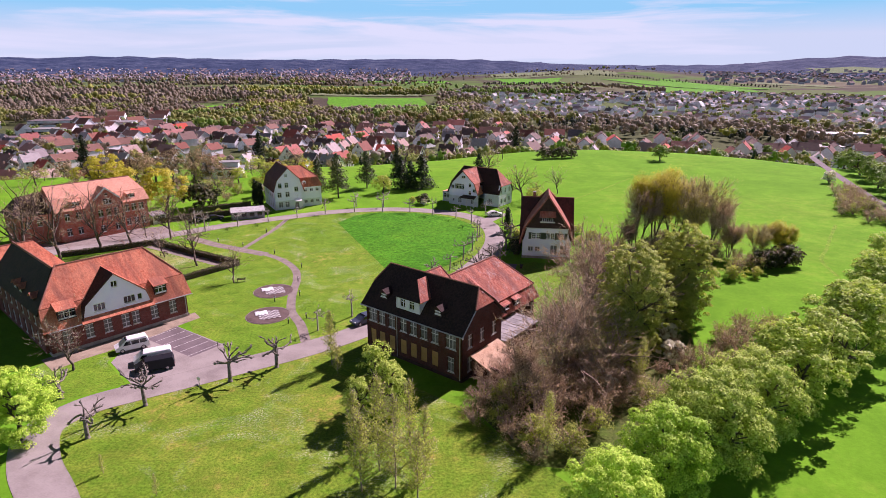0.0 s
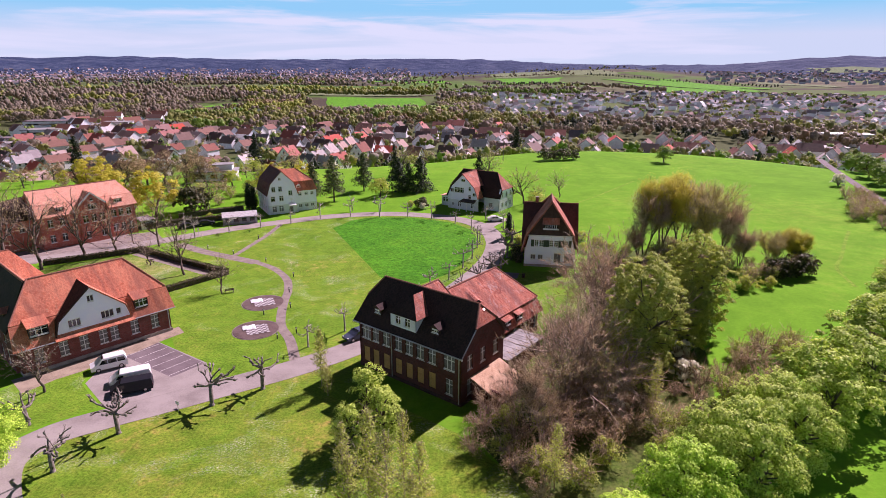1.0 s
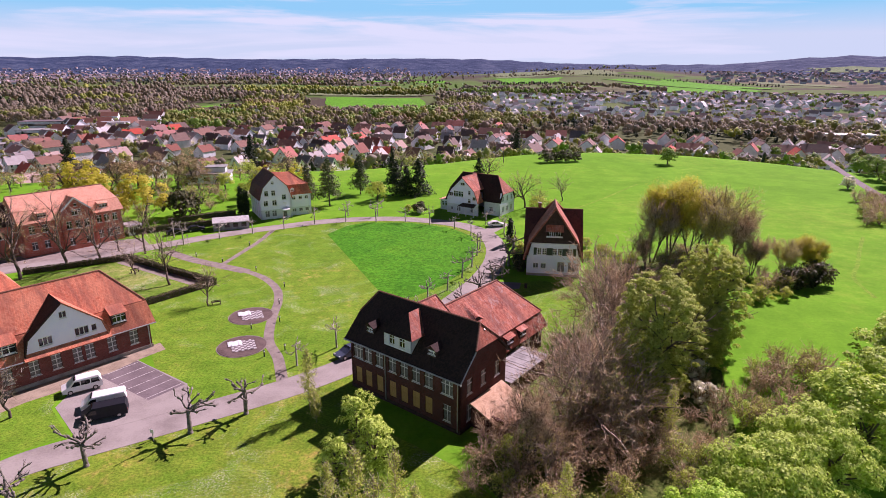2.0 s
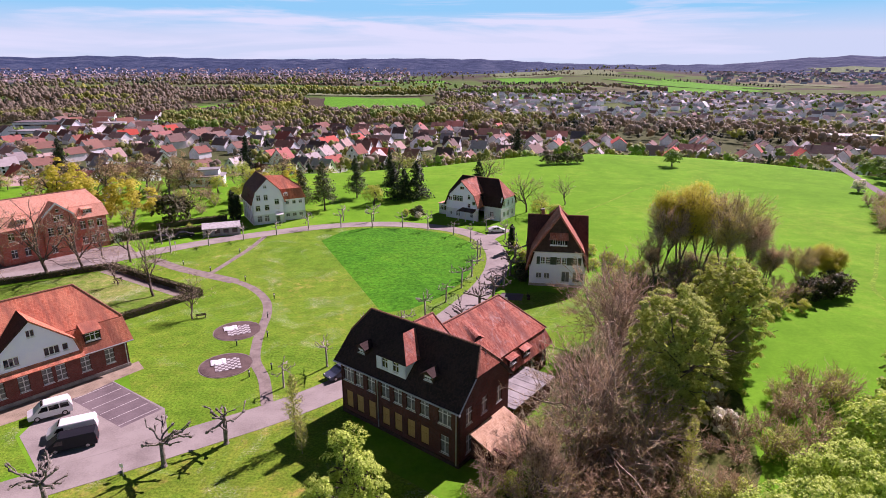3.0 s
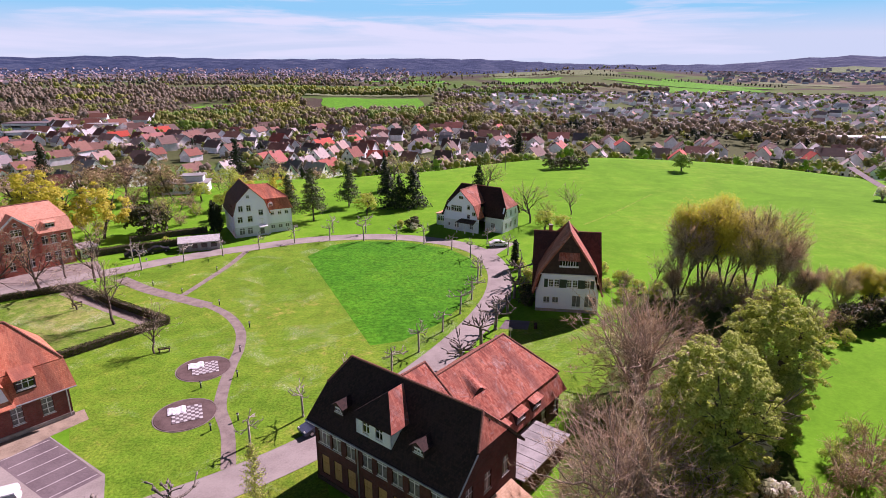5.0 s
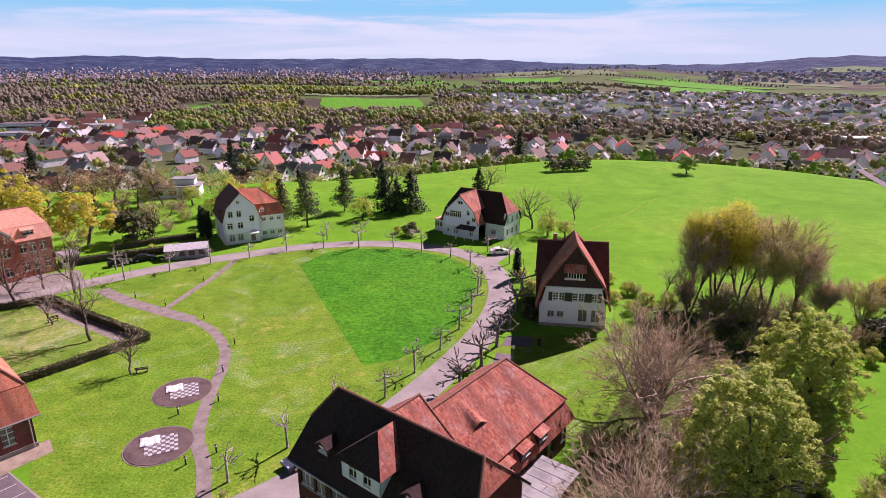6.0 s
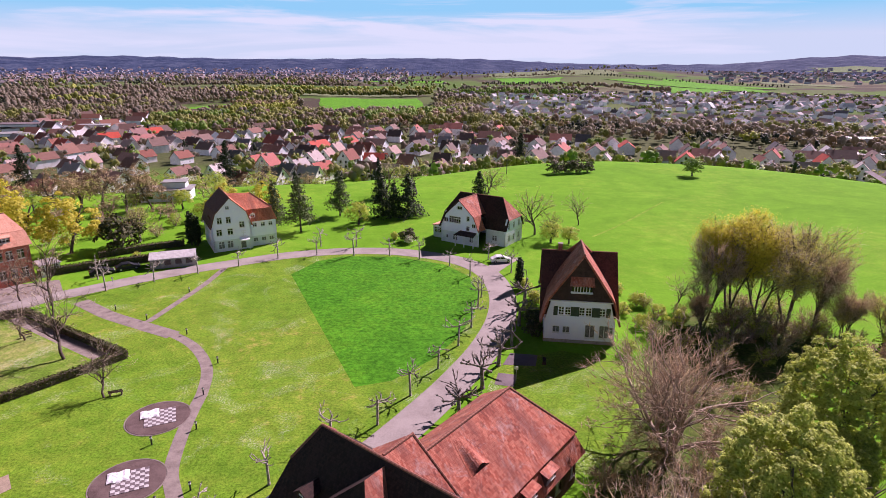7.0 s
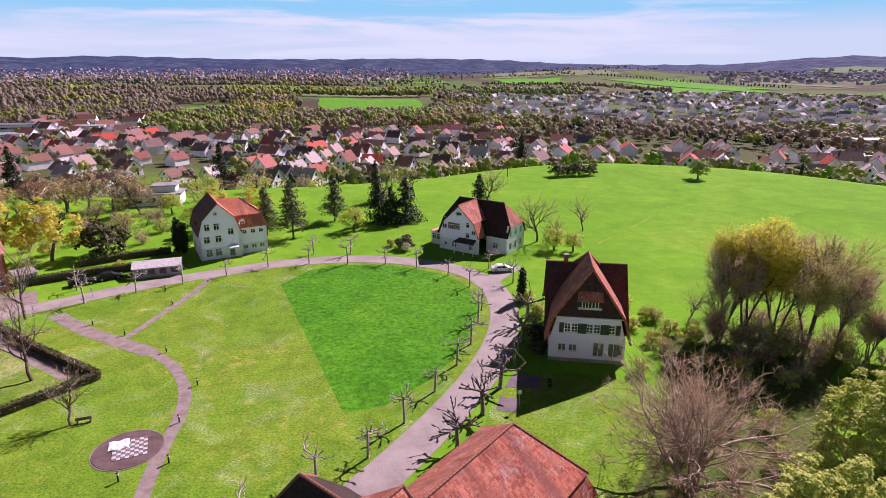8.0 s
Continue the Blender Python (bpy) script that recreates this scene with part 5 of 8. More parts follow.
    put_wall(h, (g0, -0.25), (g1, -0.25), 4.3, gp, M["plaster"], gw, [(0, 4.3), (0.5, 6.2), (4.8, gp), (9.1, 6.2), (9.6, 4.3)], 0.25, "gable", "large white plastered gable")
    gr = []
    for s in (-1, 1):
        gr.append([(gm, -0.55, gp + 0.2), (gm + s * 4.5, -0.55, 6.35), (gm + s * 4.5, 2.4, 6.35), (gm, 5.0, gp + 0.2)])
        gr.append([(gm + s * 4.45, -0.55, 6.35), (gm + s * 5.0, -0.55, 4.3), (gm + s * 5.0, 1.0, 4.3), (gm + s * 4.45, 2.0, 6.35)])
    # gable's left slope coloured as shaded, its right slope as lit
    part("gable_slope", slabs(gr[:2], 0.18), M["tile_shaded"], h, "dark shade-painted tile slope beside the gable")
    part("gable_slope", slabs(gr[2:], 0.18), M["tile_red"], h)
    part("eaves_ledge", slabs([[(g0 - 0.3, -1.0, 3.9), (g1 + 0.3, -1.0, 3.9), (g1 + 0.3, -0.2, 4.4), (g0 - 0.3, -0.2, 4.4)]], 0.1), M["tile_red"], h)
    for x, w in ((-3.9, 1.9), (-17.0, 2.3)):
        shed_dormer(h, Matrix.Translation((x, -0.15, 5.0)), w, 1.6, 1.2, 1.1, M["tile_red"], M["wood_dark"], 3)
    # wing running back from the far end
    wm, wr, w0, w1 = -16.4, 11.35, 5.3, 25.0
    # wing's outer slope painted with shade, the rear slope left red
    wing = part("wing_roof", slabs([[(wm, w0, wr), (wm, w1, wr), (-20.4, w1 + 0.3, 6.2), (-20.4, 0.9, 6.2)]], 0.2), M["tile_shaded"], h, "dark shade-painted tile slope with pointed dormers")
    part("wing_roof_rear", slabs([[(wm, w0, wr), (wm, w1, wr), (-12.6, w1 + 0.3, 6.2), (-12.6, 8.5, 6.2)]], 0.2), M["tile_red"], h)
    ridge_tiles(wing, (wm, w0, wr + 0.02), (wm, w1, wr + 0.02))
    put_wall(h, (-20.0, w1), (-20.0, 1.2), 0.3, 6.4, M["brick_wine"], row_of([3, 6, 9, 12, 15, 18, 21], 0.9, 1.2, 2.2, 2, 3, "grey") + row_of([3, 6, 9, 12, 15, 18, 21], 4.0, 1.1, 1.6, 2, 2, "grey"), name="wing_wall")
    put_wall(h, (-12.9, D + 0.2), (-12.9, w1), 0.3, 6.4, M["brick_wine"], row_of([3, 6, 9, 12], 0.9, 1.2, 2.2, 2, 3, "grey"), name="wing_wall")
    for y in (5.0, 10.6, 13.2):
        gabled_dormer(h, 0, 0, 0, 1.5, 0.9, 1.6, M["tile_red"], M["wood_dark"], 2, m=Matrix.Translation((-19.6, y, 7.0)) @ Matrix.Rotation(radians(-90), 4, "Z"))
    # hipped block at the wing's end
    bx0, bx1, by0, by1 = -21.5, -9.5, 25.0, 35.0
    for a, b in (((bx0, by1), (bx0, by0)), ((bx0, by0), (bx1, by0)), ((bx1, by0), (bx1, by1)), ((bx1, by1), (bx0, by1))):
        put_wall(h, a, b, 0.3, 5.6, M["brick_wine"], row_of([2.5, 5, 7.5], 1.0, 1.1, 1.8, 2, 2, "grey"), name="end_block_wall")
    ex0, ex1, ey0, ey1, em = bx0 - 0.5, bx1 + 0.5, by0 - 0.5, by1 + 0.5, 30.0
    eb = part("end_block_roof", slabs([[(ex0, ey0, 5.4), (ex1, ey0, 5.4), (-12.5, em, 9.8), (-18.5, em, 9.8)], [(ex1, ey0, 5.4), (ex1, ey1, 5.4), (-12.5, em, 9.8)], [(ex1, ey1, 5.4), (ex0, ey1, 5.4), (-18.5, em, 9.8), (-12.5, em, 9.8)], [(ex0, ey1, 5.4), (ex0, ey0, 5.4), (-18.5, em, 9.8)]], 0.2), M["tile_red"], h, "hipped red tile roof")
    ridge_tiles(eb, (-18.5, em, 9.82), (-12.5, em, 9.82))
    return h


def brick_school():
    """Long red brick house with a gambrel roof and a gabled bay."""
    h = thing("red_brick_house", pose(-75.2, 146.2, 0, 0, 0, 50), "long red brick house with orange gambrel roof", "house")
    L, D = 20.5, 10.0
    put_wall(h, (-L, 0), (0, 0), 0, 7.6, M["brick_red"], row_of([2.2, 4.6, 15.6, 17.2, 19.0], 4.8, 1.1, 1.8) + row_of([2.2, 4.6, 15.6, 17.4, 19.2], 1.3, 1.1, 1.8))
    put_wall(h, (0, 0), (0, D), 0, 7.6, M["brick_red"], row_of([2, 5, 8], 4.8, 1.1, 1.8) + row_of([2, 5, 8], 1.3, 1.1, 1.8))
    put_wall(h, (0, D), (-L, D), 0, 7.6, M["brick_red"])
    put_wall(h, (-L, D), (-L, 0), 0, 12.4, M["brick_red"], row_of([3, 5, 7], 7.3, 0.9, 1.4) + row_of([3, 5, 7], 4.0, 0.9, 1.5), [(0, 7.6), (1.4, 9.7), (D / 2, 12.4), (D - 1.4, 9.7), (D, 7.6)])
    b, zb, zr, ze = 1.3, 9.8, 12.7, 7.3
    up = [[(-L - 0.3, b, zb), (0.1, b, zb), (-1.6, D / 2, zr), (-L - 0.3, D / 2, zr)], [(-L - 0.3, D - b, zb), (0.1, D - b, zb), (-1.6, D / 2, zr), (-L - 0.3, D / 2, zr)], [(0.1, b, zb), (0.1, D - b, zb), (-1.6, D / 2, zr)]]
    low = [[(-L - 0.3, -0.5, ze), (0.5, -0.5, ze), (0.15, b - 0.05, zb - 0.05), (-L - 0.3, b - 0.05, zb - 0.05)], [(-L - 0.3, D + 0.5, ze), (0.5, D + 0.5, ze), (0.15, D - b + 0.05, zb - 0.05), (-L - 0.3, D - b + 0.05, zb - 0.05)], [(0.5, -0.5, ze), (0.5, D + 0.5, ze), (0.12, D - b, zb - 0.05), (0.12, b, zb - 0.05)]]
    r = part("upper_roof", slabs(up, 0.2), M["tile_orange"], h, "smooth orange tile roof")
    part("lower_roof", slabs(low, 0.2), M["tile_orange"], h)
    ridge_tiles(r, (-L - 0.3, D / 2, zr + 0.02), (-1.6, D / 2, zr + 0.02))
    g0, g1 = -12.9, -6.3
    w = g1 - g0
    put_wall(h, (g0, -0.9), (g1, -0.9), 0, 11.4, M["brick_red"], row_of([1.5, 3.3, 5.1], 4.7, 1.1, 1.8) + [(3.3, 7.6, 1.9, 1.4, 3, 2, "white")] + [(3.3, 9.6, 0.6, 0.7, 1, 1, "white")] + row_of([1.6, 4.9], 1.0, 1.0, 1.7), [(0, 7.4), (0.6, 8.7), (w / 2, 11.3), (w - 0.6, 8.7), (w, 7.4)], name="bay_wall")
    gm = (g0 + g1) / 2
    gr = []
    for s in (-1, 1):
        gr.append([(gm, -1.25, 11.55), (gm + s * (w / 2 - 0.3), -1.25, 8.85), (gm + s * (w / 2 - 0.3), 1.6, 8.85), (gm, 4.0, 11.55)])
        gr.append([(gm + s * (w / 2 - 0.35), -1.25, 8.85), (gm + s * (w / 2 + 0.3), -1.25, 7.1), (gm + s * (w / 2 + 0.3), 0.6, 7.1), (gm + s * (w / 2 - 0.35), 1.2, 8.85)])
    part("bay_roof", slabs(gr, 0.18), M["tile_orange"], h)
    for s in (-1, 1):
        put_wall(h, (gm + s * w / 2, -0.9) if s > 0 else (g0, 0), (gm + s * w / 2, 0) if s > 0 else (g0, -0.9), 0, 7.2, M["brick_red"], name="bay_wall")
        p, q = Vector((gm, -1.3, 11.6)), Vector((gm + s * (w / 2 - 0.3), -1.3, 8.9))
        vb = box((0, -0.05, -0.32), ((q - p).length, 0.05, 0.02))
        vo = part("barge_board", vb, M["frame"], h, "white barge board")
        vo.matrix_basis = Matrix.Translation(p) @ Matrix.Rotation(math.atan2(-(q - p).z, (q - p).x), 4, "Y")
    for x in (-3.6, -16.0):
        shed_dormer(h, Matrix.Translation((x, 0.1, 7.9)), 1.9, 1.3, 1.2, 0.6, M["tile_orange"], M["brick_red"], 3)
    # dark-roofed end block
    put_wall(h, (-L - 7, 12.0), (-L - 7, 3.5), 0, 7.0, M["brick_red"], row_of([2, 4.5, 7], 4.0, 0.95, 1.5), name="end_wall")
    put_wall(h, (-L - 7, 3.5), (-L, 3.5), 0, 7.0, M["brick_red"], row_of([2, 4.5], 4.0, 0.95, 1.5), name="end_wall")
    # end roof faces left, off the sun: shade put into its tile colour
    part("end_roof", slabs([[(-L - 7.5, 3.0, 6.8), (-L, 3.0, 6.8), (-L, 8, 11.2), (-L - 5.2, 8, 10.6)], [(-L - 7.5, 3.0, 6.8), (-L - 5.2, 8, 10.6), (-L - 7.5, 12.6, 6.8)], [(-L - 7.5, 12.6, 6.8), (-L - 5.2, 8, 10.6), (-L, 8, 11.2), (-L, 12.6, 6.8)]], 0.2), M["tile_shaded"], h, "end block tile roof in dark shade-painted colour")
    # glazed pavilion at the end
    put_wall(h, (1.2, 0.8), (4.6, 0.8), 0, 2.4, M["frame"], row_of([0.8, 1.75, 2.7], 0.8, 0.85, 1.4), name="pavilion_wall", thick=0.12)
    put_wall(h, (4.6, 0.8), (4.6, 4.8), 0, 2.4, M["frame"], row_of([0.8, 2.0, 3.2], 0.8, 0.95, 1.4), name="pavilion_wall", thick=0.12)
    part("pavilion_roof", slabs([[(0.9, 0.5, 2.4), (4.9, 0.5, 2.4), (4.0, 2.8, 3.1), (0.9, 2.8, 3.1)], [(4.9, 0.5, 2.4), (4.9, 5.1, 2.4), (4.0, 2.8, 3.1)], [(4.9, 5.1, 2.4), (0.9, 5.1, 2.4), (0.9, 2.8, 3.1), (4.0, 2.8, 3.1)]], 0.1), M["sheet"], h, "pale grey pavilion roof")
    return h


brick_hall()
timber_house()
gambrel_house()
cross_house()
mansard_hall()
brick_school()

# ---- trees and shrubs ----


def tubes(name, segs, mat, sides=(7, 5, 4, 3)):
    """One mesh of tapered limbs. segs: start, end, radii, level."""
    verts, faces = [], []
    for p, q, r0, r1, lv in segs:
        n = sides[min(lv, len(sides) - 1)]
        d = (q - p).normalized()
        a = d.orthogonal().normalized()
        b = d.cross(a)
        o = len(verts)
        for c, r in ((p, r0), (q, r1)):
            for k in range(n):
                t = 2 * math.pi * k / n
                verts.append(c + a * (r * math.cos(t)) + b * (r * math.sin(t)))
        for k in range(n):
            k2 = (k + 1) % n
            faces.append((o + k, o + k2, o + n + k2, o + n + k))
        if lv < 2:
            faces.append(tuple(o + n + k for k in range(n)))
    return mesh_of(name, verts, faces, mat, True)


def grow(rng, p, d, length, r, level, cfg, segs, tips):
    """A limb in bent pieces, with side limbs along it and at its end."""
    n = 3 if level < 2 else 2
    d = d.copy()
    for i in range(n):
        d = (d + Vector((rng.gauss(0, 1), rng.gauss(0, 1), rng.gauss(0, 1))) * cfg["bend"] + Vector((0, 0, cfg["lift"][min(level, 3)]))).normalized()
        q = p + d * (length / n)
        r2 = r * (1 - (1 - cfg["taper"]) / n * 1.0)
        segs.append((p, q, r, r2, level))
        p, r = q, r2
        if level < cfg["levels"] and (i > 0 or level > 0):
            for _ in range(cfg["side"][min(level, 3)]):
                side = (d.orthogonal() if rng.random() < 0.5 else d.cross(d.orthogonal())).normalized()
                side = Matrix.Rotation(rng.uniform(0, 2 * math.pi), 3, d) @ side
                nd = (d * math.cos(cfg["angle"]) + side * math.sin(cfg["angle"] * rng.uniform(0.7, 1.25))).normalized()
                grow(rng, p, nd, length * cfg["ratio"] * rng.uniform(0.75, 1.15), r * cfg["thin"], level + 1, cfg, segs, tips)
    if level >= cfg["levels"] - 1:
        tips.append(p)
    if level < cfg["levels"]:
        grow(rng, p, d, length * cfg["ratio"] * 1.05, r * 0.9, level + 1, cfg, segs, tips)


def leaves(name, centres, normals, size, mat, seed, squash=1.0, tumble=0.55):
    """One mesh of small bent leaves, two triangles each, set about the given places."""
    g = np.random.default_rng(seed)
    c, nrm = np.asarray(centres, float), np.asarray(normals, float)
    n = len(c)
    nrm = nrm + g.normal(0, tumble, (n, 3))
    nrm /= np.linalg.norm(nrm, axis=1)[:, None] + 1e-9
    a = np.cross(nrm, g.normal(0, 1, (n, 3)))
    a /= np.linalg.norm(a, axis=1)[:, None] + 1e-9
    b = np.cross(nrm, a)
    s = size * g.uniform(0.6, 1.35, n)[:, None]
    v = np.stack([c - a * s * 0.5, c - b * s * 0.42 * squash, c + a * s * 0.5 + nrm * s * 0.12, c + b * s * 0.42 * squash], 1).reshape(-1, 3)
    me = bpy.data.meshes.new(name)
    me.vertices.add(4 * n), me.loops.add(4 * n), me.polygons.add(n)
    me.vertices.foreach_set("co", v.ravel())
    me.loops.foreach_set("vertex_index", np.arange(4 * n, dtype=np.int32))
    me.polygons.foreach_set("loop_start", np.arange(0, 4 * n, 4, dtype=np.int32))
    me.polygons.foreach_set("loop_total", np.full(n, 4, dtype=np.int32))
    me.materials.append(mat)
    me.update()
    return me


def clumpy(g, clumps, per, rx, rz, cz, clump_r, low=-0.55, skirt=0.0):
    """Leaf places in clumps over an uneven dome, with normals that point out of their clump."""
    C, N = [], []
    made = 0
    while made < clumps:
        d = g.normal(0, 1, 3)
        d /= np.linalg.norm(d)
        if d[2] < low:
            continue
        made += 1
        rr = g.uniform(0.72, 1.06) if made % 4 else g.uniform(0.3, 0.75)
        wob = 1 + 0.13 * math.sin(3 * math.atan2(d[1], d[0]) + 2.0 * d[2])
        side = math.hypot(d[0], d[1]) + 1e-6
        wide = max(1.0, skirt / side) if d[2] < 0.3 else 1.0          # low boughs hang out as far as the crown is wide
        centre = d * (rx * rr * wob * wide, rx * rr * wob * wide, rz * rr) + (0, 0, cz)
        k = g.normal(0, 1, (per, 3))
        k /= np.linalg.norm(k, axis=1)[:, None]
        k[:, 2] = np.abs(k[:, 2]) * 0.9 - 0.15
        cr = clump_r * g.uniform(0.7, 1.3)
        C.append(centre + k * cr * g.uniform(0.6, 1.0, per)[:, None])
        N.append(0.8 * k + 0.4 * d + (0.25, 0.1, 0.7))
    return np.concatenate(C), np.concatenate(N)


def tree(name, label, category, segs, bark, leaf_mesh=None, group="", crown="crown"):
    t = thing(name, Matrix.Identity(4), label, category, group)
    part("trunk", tubes("trunk", segs, bark), None, t)
    if leaf_mesh:
        part(crown, leaf_mesh, None, t)
    return t


def stand(proto, places, rng, grow_range=(0.88, 1.14)):
    """Puts a built tree at the first place and copies of it at the rest: (x, y) or (x, y, size)."""
    for i, p in enumerate(places):
        s = (p[2] if len(p) > 2 else 1.0) * (rng.uniform(*grow_range) if len(p) < 3 else 1.0)
        m = Matrix.Translation((p[0], p[1], float(height(p[0], p[1])) - 0.05)) @ Matrix.Rotation(rng.uniform(0, 6.283), 4, "Z") @ Matrix.Diagonal((s, s, s * rng.uniform(0.94, 1.06), 1))
        if i == 0:
            proto.matrix_basis = m
        else:
            copy_thing(proto, m)


def pollard(seed, big):
    """A plane tree cut back to knobbed limbs; the young ones are slim, with a small flat head."""
    rng = random.Random(seed)
    r0, tall = (0.24, 2.75) if big else (0.13, 2.9)
    top = Vector((rng.uniform(-0.12, 0.12), rng.uniform(-0.12, 0.12), tall))
    segs = [(Vector((0, 0, -0.1)), Vector((0.0, 0.0, 0.4)), r0 * 1.4, r0, 0), (Vector((0, 0, 0.4)), top, r0, r0 * 0.88, 0)]

    def arm(p, d, r, n, step, level):
        for _ in range(n):
            d2 = (d + Vector((rng.gauss(0, 0.36), rng.gauss(0, 0.36), rng.gauss(0.04, 0.22)))).normalized()
            q = p + d2 * rng.uniform(*step)
            segs.append((p, q, r, r * 0.9, 1 + level))
            p, d, r = q, d2, r * 0.9
            if level < 1 and rng.random() < 0.6:
                s = Matrix.Rotation(rng.choice((-1, 1)) * rng.uniform(0.6, 1.1), 3, "Z") @ d
                arm(p, (s + Vector((0, 0, rng.uniform(0, 0.7)))).normalized(), r * 0.75, rng.randint(1, 2), step, level + 1)
        segs.append((p - d * 0.1, p + d * 0.06, r * 1.2, r * 2.0, 1))
        segs.append((p + d * 0.06, p + d * 0.2, r * 2.0, r * 1.3, 1))
        for _ in range(3):
            e = (d + Vector((rng.gauss(0, 0.7), rng.gauss(0, 0.7), rng.uniform(0.1, 0.9)))).normalized()
            segs.append((p + d * 0.1, p + d * 0.1 + e * rng.uniform(0.2, 0.45), 0.025, 0.012, 3))

    k = rng.randint(5, 7)
    for i in range(k):
        a = 6.283 * i / k + rng.uniform(-0.3, 0.3)
        d = Vector((math.cos(a), math.sin(a), rng.uniform(0.0, 0.45) if big else rng.uniform(0.0, 0.25))).normalized()
        arm(top + Vector((0, 0, rng.uniform(-0.35, 0.05))), d, 0.14 if big else 0.065, rng.randint(3, 5) if big else rng.randint(3, 4), (0.38, 0.72) if big else (0.3, 0.5), 0)
    arm(top, Vector((0.1, 0.1, 1)), 0.11 if big else 0.06, 3 if big else 1, (0.4, 0.7) if big else (0.3, 0.5), 0)
    label = "broad leafless pollarded plane tree with knobbed limbs by the drive" if big else "slim young pollarded plane tree with a flat knobbed head"
    return tree("pollarded_plane_tree", label, "tree", segs, M["bark_plane"] if big else M["bark_pale"], group="pollarded plane trees along the drive")


CHESTNUT = dict(levels=3, bend=0.16, lift=(0.1, 0.1, 0.05, 0.0), taper=0.7, side=(2, 2, 1, 0), angle=0.75, ratio=0.62, thin=0.6)
BARE = dict(levels=5, bend=0.17, lift=(0.05, 0.07, 0.05, 0.02), taper=0.72, side=(2, 1, 1, 0), angle=0.74, ratio=0.70, thin=0.62)
UPRIGHT = dict(levels=4, bend=0.10, lift=(0.06, 0.26, 0.22, 0.12), taper=0.74, side=(2, 2, 1, 1), angle=0.5, ratio=0.66, thin=0.58)
TALL = dict(levels=4, bend=0.10, lift=(0.10, 0.12, 0.08, 0.03), taper=0.8, side=(1, 2, 2, 1), angle=0.5, ratio=0.64, thin=0.56)


def chestnut(seed, leaf, rx=4.7, hgt=10.4, clumps=95, per=75, size=0.5, label="round-crowned chestnut tree in dense fresh green leaf", low=-0.6, limbs=2, clump=1.05, skirt=0.0):
    rng, g = random.Random(seed), np.random.default_rng(seed)
    segs, tips = [], []
    grow(rng, Vector((0, 0, -0.1)), Vector((0, 0, 1)), hgt * 0.38, 0.32, 0, dict(CHESTNUT, levels=limbs), segs, tips)
    rz = hgt * 0.46
    C, N = clumpy(g, clumps, per, rx, rz, hgt - rz - 0.6, clump, low, skirt)
    return tree("chestnut_tree", label, "tree", segs, M["bark"], leaves("crown", C, N, size, leaf, seed, 1.0, 0.42))


def twigs(tips, per, length, mat, seed, width=0.06):
    """Kinked twigs fanning out from the limbs' ends, upwards for the most part."""
    g = np.random.default_rng(seed)
    t = np.repeat(np.array([tuple(p) for p in tips]), per, 0)
    n = len(t)
    mid = t.mean(0)

    def unit(v):
        return v / (np.linalg.norm(v, axis=1)[:, None] + 1e-9)

    d = unit(0.6 * unit(t - mid) + g.normal(0, 0.45, (n, 3)) + (0, 0, 0.35))
    a = unit(np.cross(d, g.normal(0, 1, (n, 3)))) * width / 2
    L = length * g.uniform(0.5, 1.4, n)[:, None]
    p0 = t - d * L * 0.2
    p1 = t + d * L * 0.4 + g.normal(0, 0.07, (n, 3)) * L
    p2 = p1 + unit(d + g.normal(0, 0.35, (n, 3))) * L * 0.5
    v = np.stack([p0 - a, p0 + a, p1 + a * 0.8, p1 - a * 0.8, p2], 1).reshape(-1, 3)
    i = np.arange(n)[:, None] * 5
    tri = np.concatenate([i + np.array((0, 1, 2)), i + np.array((0, 2, 3)), i + np.array((3, 2, 4))], 1).reshape(-1).astype(np.int32)
    me = bpy.data.meshes.new("twig_spray")
    me.vertices.add(5 * n), me.loops.add(9 * n), me.polygons.add(3 * n)
    me.vertices.foreach_set("co", v.ravel())
    me.loops.foreach_set("vertex_index", tri)
    me.polygons.foreach_set("loop_start", np.arange(0, 9 * n, 3, dtype=np.int32))
    me.polygons.foreach_set("loop_total", np.full(3 * n, 3, dtype=np.int32))
    me.materials.append(mat)
    me.update()
    return me


def tip_tree(seed, cfg, length, r, leaf, per, spread, size, name, label, bark, stems=1, group="", twig=0, twig_len=1.3, twig_mat=None, lean_to=(0.35, 0.75), along=False):
    """A tree whose thin foliage follows its twigs; leaf None: bare."""
    rng, g = random.Random(seed), np.random.default_rng(seed)
    segs, tips = [], []
    for s in range(stems):
        a = 6.283 * s / stems + rng.uniform(-0.4, 0.4)
        lean = 0.0 if stems == 1 else rng.uniform(*lean_to)
        d = Vector((math.cos(a) * lean, math.sin(a) * lean, 1)).normalized()
        grow(rng, Vector((math.cos(a) * 0.25 * (stems > 1), math.sin(a) * 0.25 * (stems > 1), -0.1)), d, length, r, 0, cfg, segs, tips)
    if along:          # thin growth all the way up the limbs
        tips += [p.lerp(q, rng.random()) for p, q, _, _, lv in segs if lv == 2 or (lv > 2 and rng.random() < 0.6)]
    lm = None
    if leaf and tips:
        t = np.array([tuple(p) for p in tips])
        C = np.repeat(t, per, 0) + g.normal(0, spread, (len(t) * per, 3))
        mid = t.mean(0)
        N = 0.4 * (C - mid) + (1.0, 0.4, 2.5)
        N /= np.linalg.norm(N, axis=1)[:, None] + 1e-9
        lm = leaves("crown", C, N, size, leaf, seed)
    t = tree(name, label, "tree", segs, bark, lm, group)
    if twig:
        tagged(part("twig_spray", twigs(tips, twig, twig_len, twig_mat or bark, seed + 1, 0.035), None, t), kind="stuff")
    return t


